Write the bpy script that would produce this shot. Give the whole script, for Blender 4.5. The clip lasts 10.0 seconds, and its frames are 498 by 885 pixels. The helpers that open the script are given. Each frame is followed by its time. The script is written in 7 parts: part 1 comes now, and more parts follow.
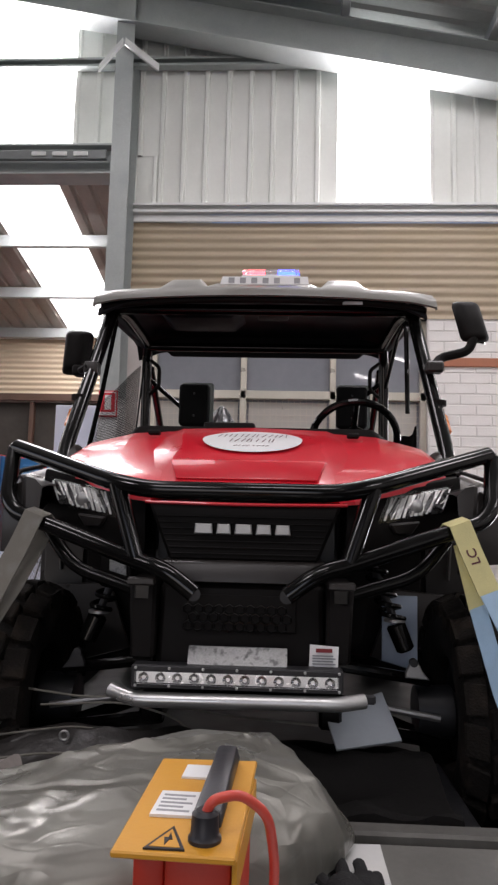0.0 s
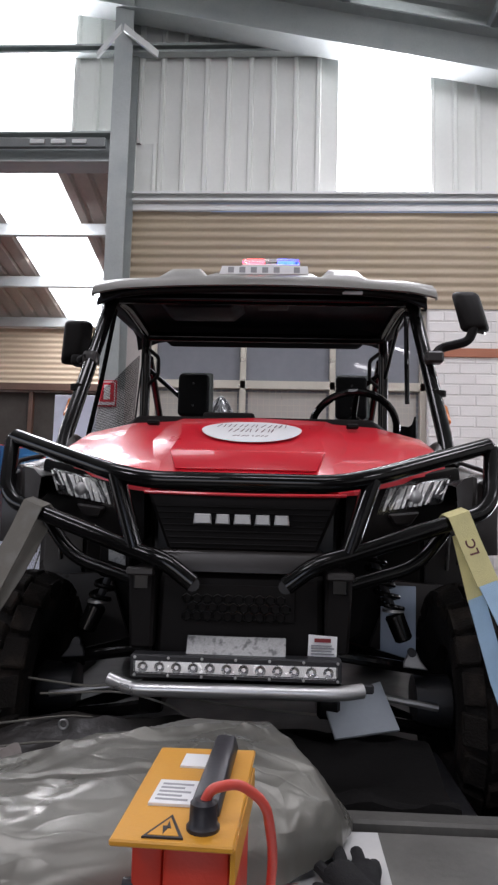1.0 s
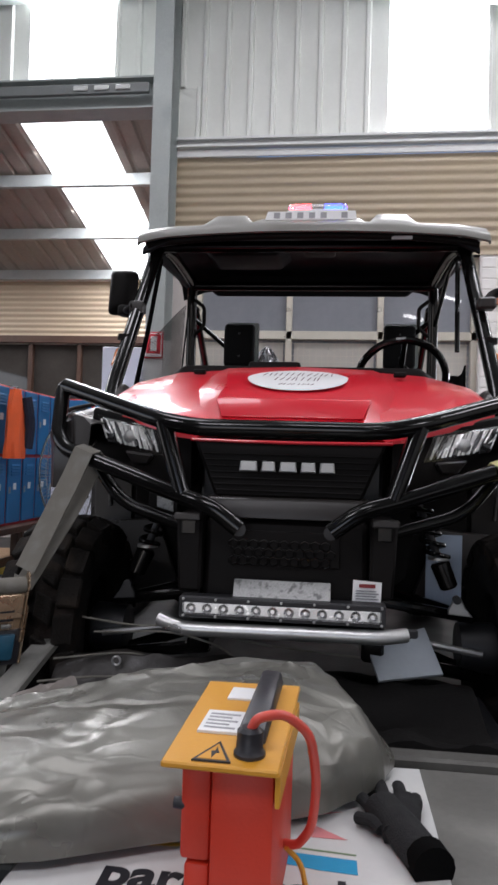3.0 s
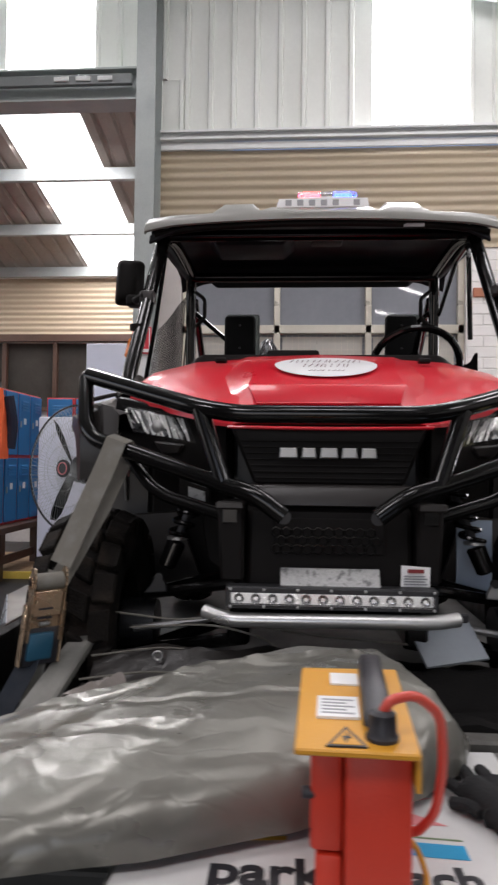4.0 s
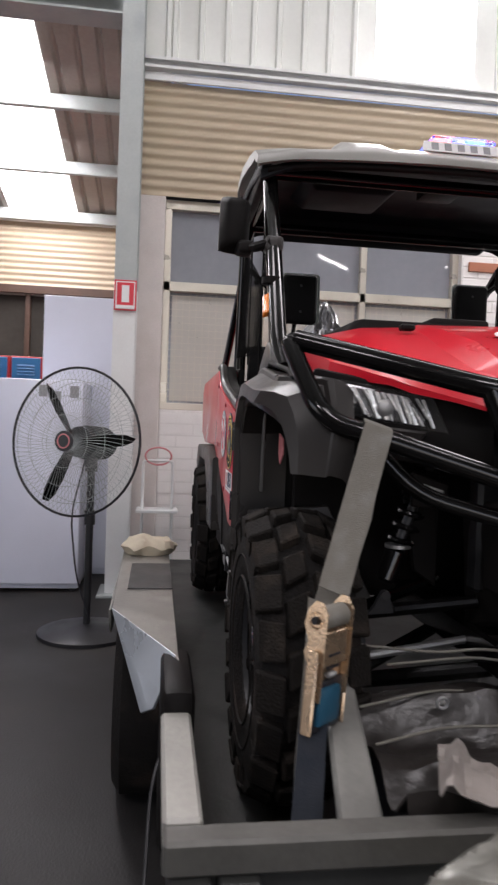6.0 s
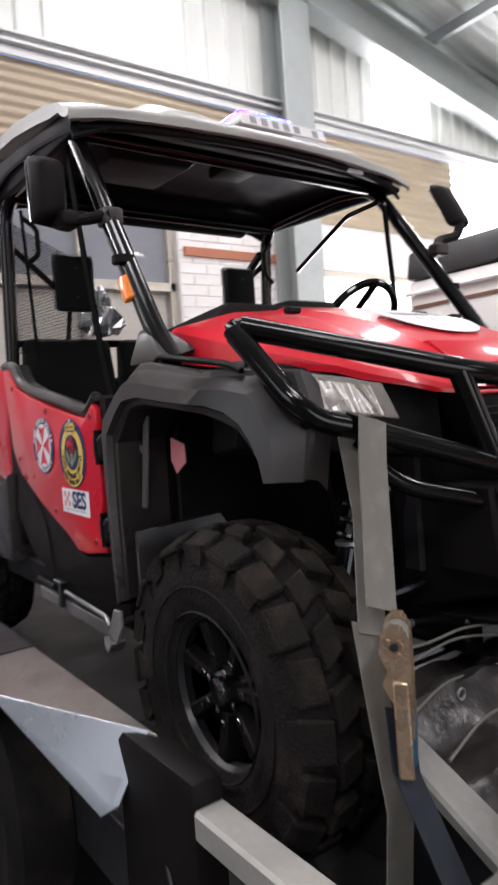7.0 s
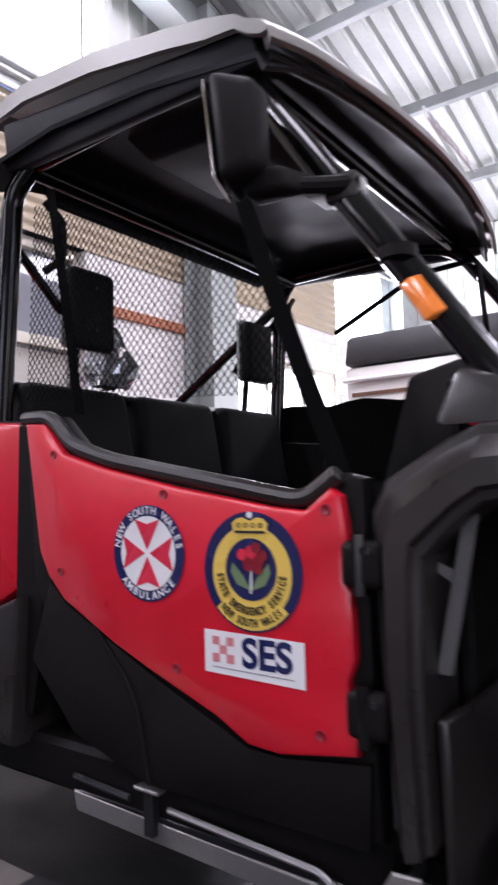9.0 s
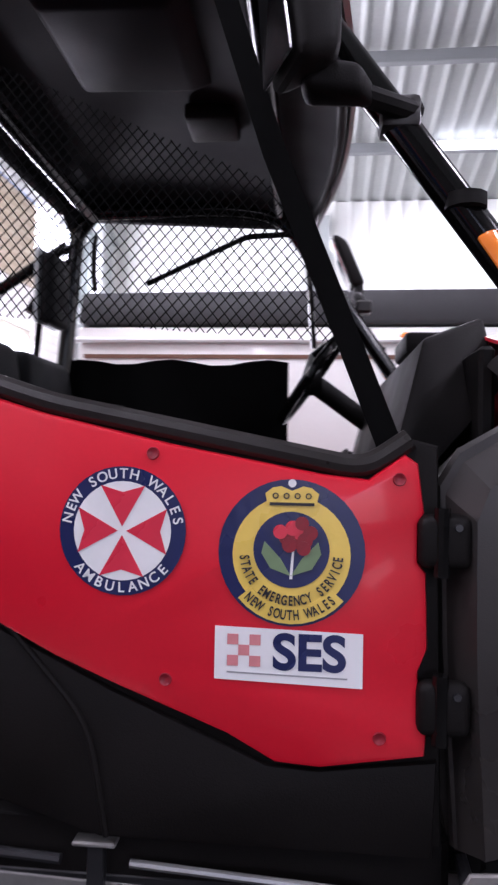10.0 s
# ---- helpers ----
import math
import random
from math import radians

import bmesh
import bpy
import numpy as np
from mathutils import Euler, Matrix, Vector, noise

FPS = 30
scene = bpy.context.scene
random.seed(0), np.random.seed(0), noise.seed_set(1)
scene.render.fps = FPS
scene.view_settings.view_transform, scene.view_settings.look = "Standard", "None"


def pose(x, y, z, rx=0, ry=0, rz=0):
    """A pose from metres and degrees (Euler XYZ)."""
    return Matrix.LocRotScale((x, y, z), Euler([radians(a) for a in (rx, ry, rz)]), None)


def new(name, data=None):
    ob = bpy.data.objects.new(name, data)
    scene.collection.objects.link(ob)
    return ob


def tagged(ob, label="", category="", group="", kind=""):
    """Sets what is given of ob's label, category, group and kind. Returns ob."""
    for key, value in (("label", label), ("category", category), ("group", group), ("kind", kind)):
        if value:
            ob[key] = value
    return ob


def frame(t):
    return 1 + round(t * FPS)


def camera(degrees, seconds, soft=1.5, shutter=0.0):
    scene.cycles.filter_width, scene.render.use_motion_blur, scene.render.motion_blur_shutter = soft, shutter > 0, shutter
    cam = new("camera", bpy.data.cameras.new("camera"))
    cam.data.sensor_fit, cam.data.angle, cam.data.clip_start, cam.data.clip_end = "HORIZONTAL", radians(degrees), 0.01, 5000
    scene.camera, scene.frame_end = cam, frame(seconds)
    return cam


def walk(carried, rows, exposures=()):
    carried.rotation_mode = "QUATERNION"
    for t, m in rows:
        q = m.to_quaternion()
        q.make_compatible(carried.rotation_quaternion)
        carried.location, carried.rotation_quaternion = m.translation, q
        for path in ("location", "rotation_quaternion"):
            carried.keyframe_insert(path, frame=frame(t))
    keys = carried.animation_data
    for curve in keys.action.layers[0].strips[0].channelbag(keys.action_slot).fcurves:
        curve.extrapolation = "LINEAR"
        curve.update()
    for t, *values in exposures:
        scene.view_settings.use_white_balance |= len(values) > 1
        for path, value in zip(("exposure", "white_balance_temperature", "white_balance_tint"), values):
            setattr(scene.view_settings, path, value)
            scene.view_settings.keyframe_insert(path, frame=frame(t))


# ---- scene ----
cam = camera(40.12, 10.0, soft=2.4, shutter=0.4)
PATH = [
    (0.0, pose(0.0143, -0.0410, 1.1990, 96.411, -1.390, 2.990)),
    (0.5, pose(0.0184, -0.0344, 1.1925, 96.132, -1.209, 2.678)),
    (1.0, pose(0.0147, -0.0380, 1.1998, 95.580, -1.489, 2.928)),
    (1.5, pose(0.0159, -0.0288, 1.1907, 95.885, -1.164, 2.954)),
    (2.0, pose(0.0191, -0.0364, 1.1921, 95.760, -0.961, 2.902)),
    (3.5, pose(0.0089, -0.0442, 1.1719, 90.135, -2.022, 8.086)),
    (4.0, pose(-0.1764, -0.0210, 1.1502, 91.520, -0.657, 4.021)),
    (4.5, pose(-0.3652, -0.0247, 1.1622, 90.771, 0.006, 3.918)),
    (5.0, pose(-0.5562, 0.0834, 1.1512, 88.852, -0.486, -1.758)),
    (5.5, pose(-0.8141, 0.2318, 1.1750, 88.610, -1.024, -3.467)),
    (6.8, pose(-1.5001, 0.7593, 1.2116, 88.507, 2.071, -28.111)),
    (7.0, pose(-1.5842, 0.8585, 1.2324, 87.291, 3.916, -35.731)),
    (7.5, pose(-1.7274, 1.0996, 1.2692, 93.210, 2.784, -42.596)),
    (8.0, pose(-1.7556, 1.3866, 1.2874, 94.612, 1.861, -45.275)),
    (8.5, pose(-1.8134, 1.7282, 1.3025, 93.142, 2.488, -53.715)),
    (9.0, pose(-1.7825, 2.0713, 1.2791, 93.874, 1.552, -54.130)),
    (9.5, pose(-1.8150, 2.4000, 1.2800, 92.070, 0.250, -67.000)),
    (10.0, pose(-1.7850, 2.7008, 1.2683, 91.334, -1.066, -84.250)),
]
walk(cam, PATH, exposures=[(0.0, 0.06, 6450, 20), (1.0, 0.08, 6100, 19), (2.0, 0.08, 6450, 20), (3.5, 0.24, 6000, 16), (4.5, 0.27, 6750, 19), (5.0, 0.27, 5900, 16), (5.5, 0.30, 6400, 20), (6.8, 0.82, 6350, 18), (7.1, 0.75, 6300, 20), (7.5, 0.55, 6350, 23), (8.0, 0.62, 6400, 26), (9.0, 0.80, 5950, 28), (9.5, 0.88, 6350, 31), (10.0, 0.85, 5850, 30)])

# ---- world, lamps ----
world = bpy.data.worlds.new("world")
scene.world = world
world.use_nodes = True
wn = world.node_tree.nodes
sky = wn.new("ShaderNodeTexSky")
sky.sky_type, sky.sun_disc = "NISHITA", False
sky.sun_elevation, sky.sun_rotation = radians(50), radians(200)
wn["Background"].inputs[1].default_value = 0.12
world.node_tree.links.new(sky.outputs[0], wn["Background"].inputs[0])


def daylight(x, y, z, w, h, watts, aim, warm=(1.0, 0.985, 0.96)):
    """An area lamp facing aim, in a translucent sheet, an opening, or added under the roof."""
    data = bpy.data.lights.new("daylight", "AREA")
    data.shape, data.size, data.size_y, data.energy, data.color = "RECTANGLE", w, h, watts, warm
    ob = new("daylight", data)
    d = Vector(aim)
    q = d.to_track_quat("-Z", "Y" if abs(d.z) < 0.9 else "X")
    ob.matrix_world = Matrix.Translation((x, y, z)) @ q.to_matrix().to_4x4()
    return ob


GABLE = 5.47          # inner face of the gable wall
SIDE = 6.25           # inner face of the right-hand wall
BACK = -7.0           # wall behind the camera
LEFT = -9.0
FAR = 9.15            # far wall of the annex
SILL = 3.82


def roof_z(x):
    return 5.10 - 0.197 * (x - 1.736) if x > -3.2 else 5.10 + 0.197 * 4.936 + 0.197 * (x + 3.2)


def annex_z(y):
    return 3.74 + (9.1 - y) * 0.207


K = 105.0             # watts per square metre of daylight sheet
daylight(0.78, GABLE + 0.004, 4.30, 0.75, 0.93, 0.72 * K, (0, -1, 0))
daylight(3.775, GABLE + 0.004, 4.01, 0.74, 0.36, 0.27 * K, (0, -1, 0))
daylight(-2.31, GABLE + 0.004, 4.88, 0.74, 1.15, 0.85 * K, (0, -1, 0))
daylight(-4.6, GABLE + 0.004, 4.83, 0.74, 1.05, 0.78 * K, (0, -1, 0))
daylight(5.25, GABLE - 0.004, 3.28, 1.36, 0.78, 0.5 * K, (0, -1, 0))
# the daylit glazed door beside the middle column
daylight(3.60, GABLE + 0.02, 1.25, 1.85, 2.3, 0.9 * K, (0, -1, 0))
for k in range(3):
    y = 6.42 + k * 1.05
    daylight(-2.63, y, annex_z(y) - 0.035, 0.75, 0.98, 0.30 * K, (0, 0.2, -1))
    daylight(-6.28, y, annex_z(y) - 0.035, 0.75, 0.98, 0.30 * K, (0, 0.2, -1))
# added lamp behind the camera, in a roller-door opening that is only assumed
daylight(-1.5, BACK + 0.05, 1.9, 5.0, 3.6, 46, (0, 1, 0), (1.0, 0.99, 0.98))
# added lamp for light from the left, in an assumed wide door
daylight(LEFT + 0.02, 0.8, 1.75, 4.4, 3.3, 38, (1, 0, 0), (1.0, 0.99, 0.98))
# lamps added under the closed roof to brighten floor, vehicle and walls
for x, y, watts in ((-5.5, -2.6, 105), (4.9, -1.5, 70), (-1.6, -2.2, 55), (4.6, 1.2, 50), (-1.9, 2.2, 32), (0.3, 3.5, 20), (1.9, 3.3, 40), (0.4, -0.6, 48)):
    daylight(x, y, roof_z(x) + 0.094 - 0.15, 1.5, 0.75, watts, (0, 0, -1))

# ---- materials ----
mats = {}


def mat(name, base, rough=0.5, metal=0.0, var=0.12, scale=6.0, grain=60.0, bump=0.05, spec=0.5, coat=0.0, stain=None, island=0.0):
    """Procedural surface: two scales of noise in colour and roughness, fine relief; stain: a second colour in large patches."""
    if name in mats:
        return mats[name]
    m = bpy.data.materials.new(name)
    m.use_nodes = True
    n, l = m.node_tree.nodes, m.node_tree.links
    b = n["Principled BSDF"]
    tc = n.new("ShaderNodeTexCoord")
    big = n.new("ShaderNodeTexNoise")
    big.inputs["Scale"].default_value, big.inputs["Detail"].default_value = scale, 5
    fine = n.new("ShaderNodeTexNoise")
    fine.inputs["Scale"].default_value, fine.inputs["Detail"].default_value = grain, 3
    l.new(tc.outputs["Object"], big.inputs["Vector"])
    l.new(tc.outputs["Object"], fine.inputs["Vector"])
    mix = n.new("ShaderNodeMath")
    mix.operation = "MULTIPLY_ADD"
    l.new(fine.outputs["Fac"], mix.inputs[0])
    mix.inputs[1].default_value = 0.4
    l.new(big.outputs["Fac"], mix.inputs[2])
    ramp = n.new("ShaderNodeMapRange")
    ramp.inputs[1].default_value, ramp.inputs[2].default_value = 0.4, 1.0
    ramp.inputs[3].default_value, ramp.inputs[4].default_value = 1 - var, 1 + var
    l.new(mix.outputs[0], ramp.inputs[0])
    fac = ramp.outputs[0]
    if island:
        info = n.new("ShaderNodeObjectInfo")
        add = n.new("ShaderNodeMath")
        add.operation = "MULTIPLY_ADD"
        l.new(info.outputs["Random"], add.inputs[0])
        add.inputs[1].default_value = island
        l.new(ramp.outputs[0], add.inputs[2])
        sub = n.new("ShaderNodeMath")
        sub.operation = "SUBTRACT"
        l.new(add.outputs[0], sub.inputs[0])
        sub.inputs[1].default_value = island / 2
        fac = sub.outputs[0]
    col = n.new("ShaderNodeVectorMath")
    col.operation = "SCALE"
    if stain:
        blend = n.new("ShaderNodeMix")
        blend.data_type = "RGBA"
        blend.inputs[6].default_value, blend.inputs[7].default_value = (*base, 1), (*stain, 1)
        sr = n.new("ShaderNodeMapRange")
        sr.inputs[1].default_value, sr.inputs[2].default_value = 0.5, 0.68
        l.new(big.outputs["Fac"], sr.inputs[0])
        l.new(sr.outputs[0], blend.inputs[0])
        l.new(blend.outputs[2], col.inputs[0])
    else:
        col.inputs[0].default_value = base
    l.new(fac, col.inputs["Scale"])
    l.new(col.outputs[0], b.inputs["Base Color"])
    rr = n.new("ShaderNodeMapRange")
    rr.inputs[1].default_value, rr.inputs[2].default_value = 0.35, 0.7
    rr.inputs[3].default_value, rr.inputs[4].default_value = max(0.02, rough - 0.08), min(1, rough + 0.1)
    l.new(big.outputs["Fac"], rr.inputs[0])
    l.new(rr.outputs[0], b.inputs["Roughness"])
    b.inputs["Metallic"].default_value = metal
    b.inputs["Specular IOR Level"].default_value = spec
    b.inputs["Coat Weight"].default_value = coat
    b.inputs["Coat Roughness"].default_value = 0.06
    if bump:
        bn = n.new("ShaderNodeBump")
        bn.inputs["Strength"].default_value, bn.inputs["Distance"].default_value = bump, 0.01
        l.new(fine.outputs["Fac"], bn.inputs["Height"])
        l.new(bn.outputs[0], b.inputs["Normal"])
    mats[name] = m
    return m


def glow(name, colour, strength):
    m = bpy.data.materials.new(name)
    m.use_nodes = True
    b = m.node_tree.nodes["Principled BSDF"]
    b.inputs["Base Color"].default_value = (*colour, 1)
    b.inputs["Emission Color"].default_value = (*colour, 1)
    b.inputs["Emission Strength"].default_value = strength
    return m


def clear(name, tint=(1, 1, 1), rough=0.02, ior=1.45):
    m = bpy.data.materials.new(name)
    m.use_nodes = True
    b = m.node_tree.nodes["Principled BSDF"]
    b.inputs["Base Color"].default_value = (*tint, 1)
    b.inputs["Transmission Weight"].default_value = 1
    b.inputs["Roughness"].default_value = rough
    b.inputs["IOR"].default_value = ior
    return m


M_CLAD = mat("painted_sheet", (0.79, 0.805, 0.765), 0.45, 0.0, 0.05, 1.5, 40, 0.02, stain=(0.71, 0.725, 0.685))
M_BEIGE = mat("beige_corrugated", (0.45, 0.37, 0.265), 0.45, 0.0, 0.1, 2.0, 50, 0.03, stain=(0.42, 0.345, 0.24))
M_STEEL = mat("galvanised_steel", (0.40, 0.43, 0.42), 0.45, 0.2, 0.12, 5, 80, 0.04, stain=(0.34, 0.37, 0.37))
M_WSTEEL = mat("white_painted_steel", (0.74, 0.75, 0.74), 0.4, 0.0, 0.06, 4, 60, 0.03)
M_ROOF = mat("zinc_roof_sheet", (0.39, 0.41, 0.39), 0.6, 0.1, 0.16, 1.2, 30, 0.03, stain=(0.33, 0.345, 0.335))
M_ANNEXROOF = mat("aged_roof_sheet", (0.37, 0.33, 0.29), 0.6, 0.1, 0.18, 2.0, 30, 0.04)
M_BLOCK = mat("painted_brick", (0.82, 0.80, 0.78), 0.6, 0.0, 0.07, 4, 120, 0.25, island=0.06)
M_BLOCKRED = mat("red_painted_block", (0.42, 0.16, 0.09), 0.6, 0.0, 0.1, 4, 120, 0.2, island=0.06)
M_MORTAR = mat("mortar", (0.74, 0.72, 0.70), 0.9, 0, 0.1, 8, 150, 0.3)
M_CONC = mat("grey_plaster", (0.40, 0.38, 0.36), 0.8, 0, 0.16, 3, 90, 0.3, stain=(0.50, 0.47, 0.44))
M_FLOOR = mat("dark_rubber_floor", (0.022, 0.0205, 0.020), 0.6, 0, 0.3, 1.6, 120, 0.15, spec=0.35, stain=(0.034, 0.031, 0.029))
M_ALU = mat("aluminium_frame", (0.62, 0.58, 0.50), 0.35, 0.5, 0.08, 4, 90, 0.02)
# unseen walls: the room's dimness is put into this dark grey
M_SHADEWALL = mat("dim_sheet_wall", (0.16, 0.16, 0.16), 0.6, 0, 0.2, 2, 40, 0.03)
M_DARK = mat("dark_interior", (0.05, 0.05, 0.052), 0.8, 0, 0.2)
M_RED = mat("red_gloss_plastic", (0.66, 0.010, 0.025), 0.34, 0.0, 0.06, 3, 200, 0.01, spec=0.4, coat=0.42)
M_BLACK = mat("black_textured_plastic", (0.0072, 0.0061, 0.0058), 0.55, 0, 0.25, 5, 400, 0.10, spec=0.12)
M_FLARE = mat("satin_black_plastic", (0.023, 0.0200, 0.0187), 0.35, 0, 0.2, 4, 500, 0.06, spec=0.45)
M_TUBE = mat("black_powder_coat", (0.0035, 0.0033, 0.0033), 0.14, 0.0, 0.25, 6, 300, 0.02, spec=0.38)
M_RUBBER = mat("dusty_tyre_rubber", (0.0085, 0.0074, 0.0068), 0.8, 0, 0.4, 9, 120, 0.4, spec=0.18, stain=(0.021, 0.016, 0.0135))
M_TREAD = mat("dusty_tread_rubber", (0.0115, 0.0096, 0.0082), 0.85, 0, 0.4, 14, 160, 0.5, spec=0.15, stain=(0.025, 0.0198, 0.0158))
M_RIM = mat("machined_alloy", (0.22, 0.22, 0.225), 0.25, 1.0, 0.1, 6, 120, 0.02)
M_CHROME = mat("chrome", (0.82, 0.82, 0.83), 0.12, 1.0, 0.04, 8, 100, 0.0)
M_SILVER = mat("brushed_aluminium", (0.44, 0.44, 0.435), 0.42, 0.9, 0.1, 6, 200, 0.04)
M_ROOFTOP = mat("silver_grey_roof_plastic", (0.235, 0.231, 0.212), 0.42, 0.1, 0.1, 3, 200, 0.03)
M_HEADLINER = mat("black_headliner", (0.012, 0.0125, 0.015), 0.6, 0, 0.2, 5, 200, 0.05, spec=0.16)
M_SEAT = mat("black_vinyl", (0.009, 0.009, 0.0095), 0.65, 0, 0.2, 6, 300, 0.15, spec=0.08)
M_NUDGE = mat("satin_aluminium_tube", (0.62, 0.62, 0.61), 0.33, 0.85, 0.1, 6, 200, 0.04)
M_PANELGREY = mat("pale_grey_plastic", (0.30, 0.33, 0.36), 0.4, 0, 0.08)
M_PIER = mat("pale_plaster", (0.60, 0.555, 0.53), 0.8, 0, 0.14, 3, 90, 0.3, stain=(0.50, 0.46, 0.43))
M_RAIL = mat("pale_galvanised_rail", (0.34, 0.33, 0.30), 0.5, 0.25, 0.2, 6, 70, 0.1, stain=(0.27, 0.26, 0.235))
M_GUARDTOP = mat("rolled_steel_sheet", (0.30, 0.29, 0.265), 0.38, 0.7, 0.2, 6, 70, 0.1, stain=(0.24, 0.23, 0.21))
M_LAMPBODY = mat("smoked_reflector", (0.33, 0.33, 0.335), 0.25, 0.9, 0.2, 30, 200, 0.1)
M_FLAP = mat("folded_brown_sheet", (0.26, 0.23, 0.21), 0.5, 0, 0.2, 8, 70, 0.15)
M_NET = mat("black_net_cord", (0.004, 0.004, 0.004), 0.9, 0, 0.2, spec=0.03)
M_WHITE = mat("white_vinyl", (0.80, 0.80, 0.80), 0.35, 0, 0.04, 5, 80, 0.01)
M_NAVY = mat("navy_vinyl", (0.012, 0.018, 0.085), 0.3, 0, 0.06)
M_YELLOW = mat("yellow_vinyl", (0.78, 0.55, 0.10), 0.3, 0, 0.06)
M_STICKRED = mat("red_vinyl", (0.66, 0.03, 0.06), 0.3, 0, 0.05)
M_LEAF = mat("green_vinyl", (0.16, 0.24, 0.12), 0.35, 0, 0.1)
M_PINK = mat("faded_pink_vinyl", (0.62, 0.22, 0.23), 0.4, 0, 0.05)
M_INK = mat("black_ink", (0.015, 0.015, 0.02), 0.4, 0, 0.1)
M_GREYINK = mat("grey_ink", (0.30, 0.30, 0.31), 0.5, 0, 0.1)
M_ORANGE = mat("orange_reflector", (0.85, 0.22, 0.02), 0.25, 0, 0.05, coat=0.5)
M_STRAP = mat("grey_webbing", (0.18, 0.168, 0.142), 0.8, 0, 0.14, 20, 500, 0.4, stain=(0.20, 0.195, 0.175))
M_STRAPB = mat("blue_webbing", (0.38, 0.55, 0.72), 0.8, 0, 0.1, 20, 500, 0.4)
M_STRAPY = mat("yellow_webbing_sleeve", (0.68, 0.62, 0.30), 0.8, 0, 0.1, 20, 500, 0.4)
M_BRASS = mat("yellow_zinc_plate", (0.50, 0.365, 0.245), 0.28, 0.8, 0.15, 25, 160, 0.08, stain=(0.40, 0.29, 0.19))
M_BLUEPL = mat("blue_plastic", (0.012, 0.075, 0.13), 0.4, 0, 0.1)
M_TARP = mat("silver_tarpaulin", (0.178, 0.174, 0.152), 0.33, 0.36, 0.14, 5, 24, 0.12)
M_VINYL = mat("black_tonneau_vinyl", (0.028, 0.0245, 0.0225), 0.36, 0, 0.3, 6, 60, 0.2)


def creased(m, scale, depth, strength=0.35, width=0.1):
    """Adds the sharp folds of a stiff crumpled sheet to a material's relief."""
    n, l = m.node_tree.nodes, m.node_tree.links
    b = n["Principled BSDF"]
    tc, warp, add = n.new("ShaderNodeTexCoord"), n.new("ShaderNodeTexNoise"), n.new("ShaderNodeVectorMath")
    warp.inputs["Scale"].default_value, add.operation = scale * 0.6, "MULTIPLY_ADD"
    add.inputs[1].default_value = (0.12, 0.12, 0.12)
    l.new(tc.outputs["Object"], warp.inputs["Vector"])
    l.new(warp.outputs["Color"], add.inputs[0])
    l.new(tc.outputs["Object"], add.inputs[2])
    cell, edge, relief = n.new("ShaderNodeTexVoronoi"), n.new("ShaderNodeMapRange"), n.new("ShaderNodeBump")
    cell.feature, edge.interpolation_type = "DISTANCE_TO_EDGE", "SMOOTHSTEP"
    cell.inputs["Scale"].default_value = scale
    lay = n.new("ShaderNodeMapping")
    lay.inputs["Rotation"].default_value[2] = radians(-40)
    lay.inputs["Scale"].default_value = (0.35, 1.0, 1.0)
    l.new(add.outputs[0], lay.inputs["Vector"])
    l.new(lay.outputs[0], cell.inputs["Vector"])
    l.new(cell.outputs["Distance"], edge.inputs[0])
    edge.inputs[2].default_value = width * 3
    relief.inputs["Strength"].default_value, relief.inputs["Distance"].default_value = strength, depth
    l.new(edge.outputs[0], relief.inputs["Height"])
    for k in b.inputs["Normal"].links:
        l.new(k.from_socket, relief.inputs["Normal"])
    l.new(relief.outputs["Normal"], b.inputs["Normal"])


creased(M_TARP, 6.5, 0.006, 0.55, 0.05)
creased(M_TARP, 14, 0.003, 0.12, 0.03)
creased(M_VINYL, 8, 0.006)

M_BOXY = mat("yellow_plastic", (0.62, 0.29, 0.02), 0.45, 0, 0.05, 6, 200, 0.04)
M_BOXO = mat("orange_red_plastic", (0.56, 0.035, 0.012), 0.45, 0, 0.06, 6, 200, 0.05)
M_CABLE = mat("red_cable", (0.62, 0.075, 0.05), 0.4, 0, 0.05)
M_GLOVE = mat("black_knit_glove", (0.008, 0.008, 0.009), 0.85, 0, 0.3, 30, 400, 0.6)
M_BOARD = mat("white_corflute", (0.60, 0.60, 0.59), 0.45, 0, 0.06, 3, 60, 0.03, stain=(0.66, 0.65, 0.62))
M_PURPLE = mat("purple_ink", (0.05, 0.03, 0.22), 0.4, 0, 0.05)
M_CYAN = mat("blue_ink", (0.02, 0.30, 0.55), 0.4, 0, 0.05)
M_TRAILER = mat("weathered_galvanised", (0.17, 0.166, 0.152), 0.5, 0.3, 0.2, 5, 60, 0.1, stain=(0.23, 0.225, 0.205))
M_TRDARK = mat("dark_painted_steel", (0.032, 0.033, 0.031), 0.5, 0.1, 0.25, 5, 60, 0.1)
M_BLACKSTEEL = mat("black_steel", (0.02, 0.02, 0.022), 0.4, 0.2, 0.2)
M_CARD = mat("brown_cardboard", (0.30, 0.19, 0.11), 0.8, 0, 0.12, 6, 80, 0.1)
M_WHITEGOODS = mat("white_enamel", (0.78, 0.80, 0.91), 0.35, 0, 0.04, 3, 90, 0.01)
M_LOCKER = mat("blue_locker_paint", (0.026, 0.17, 0.39), 0.42, 0, 0.1, 4, 90, 0.03)
M_LOCKRED = mat("red_locker_frame", (0.62, 0.05, 0.05), 0.4, 0, 0.08)
M_WOOD = mat("timber_boards", (0.30, 0.19, 0.10), 0.6, 0, 0.25, 3, 70, 0.15, stain=(0.22, 0.13, 0.07))
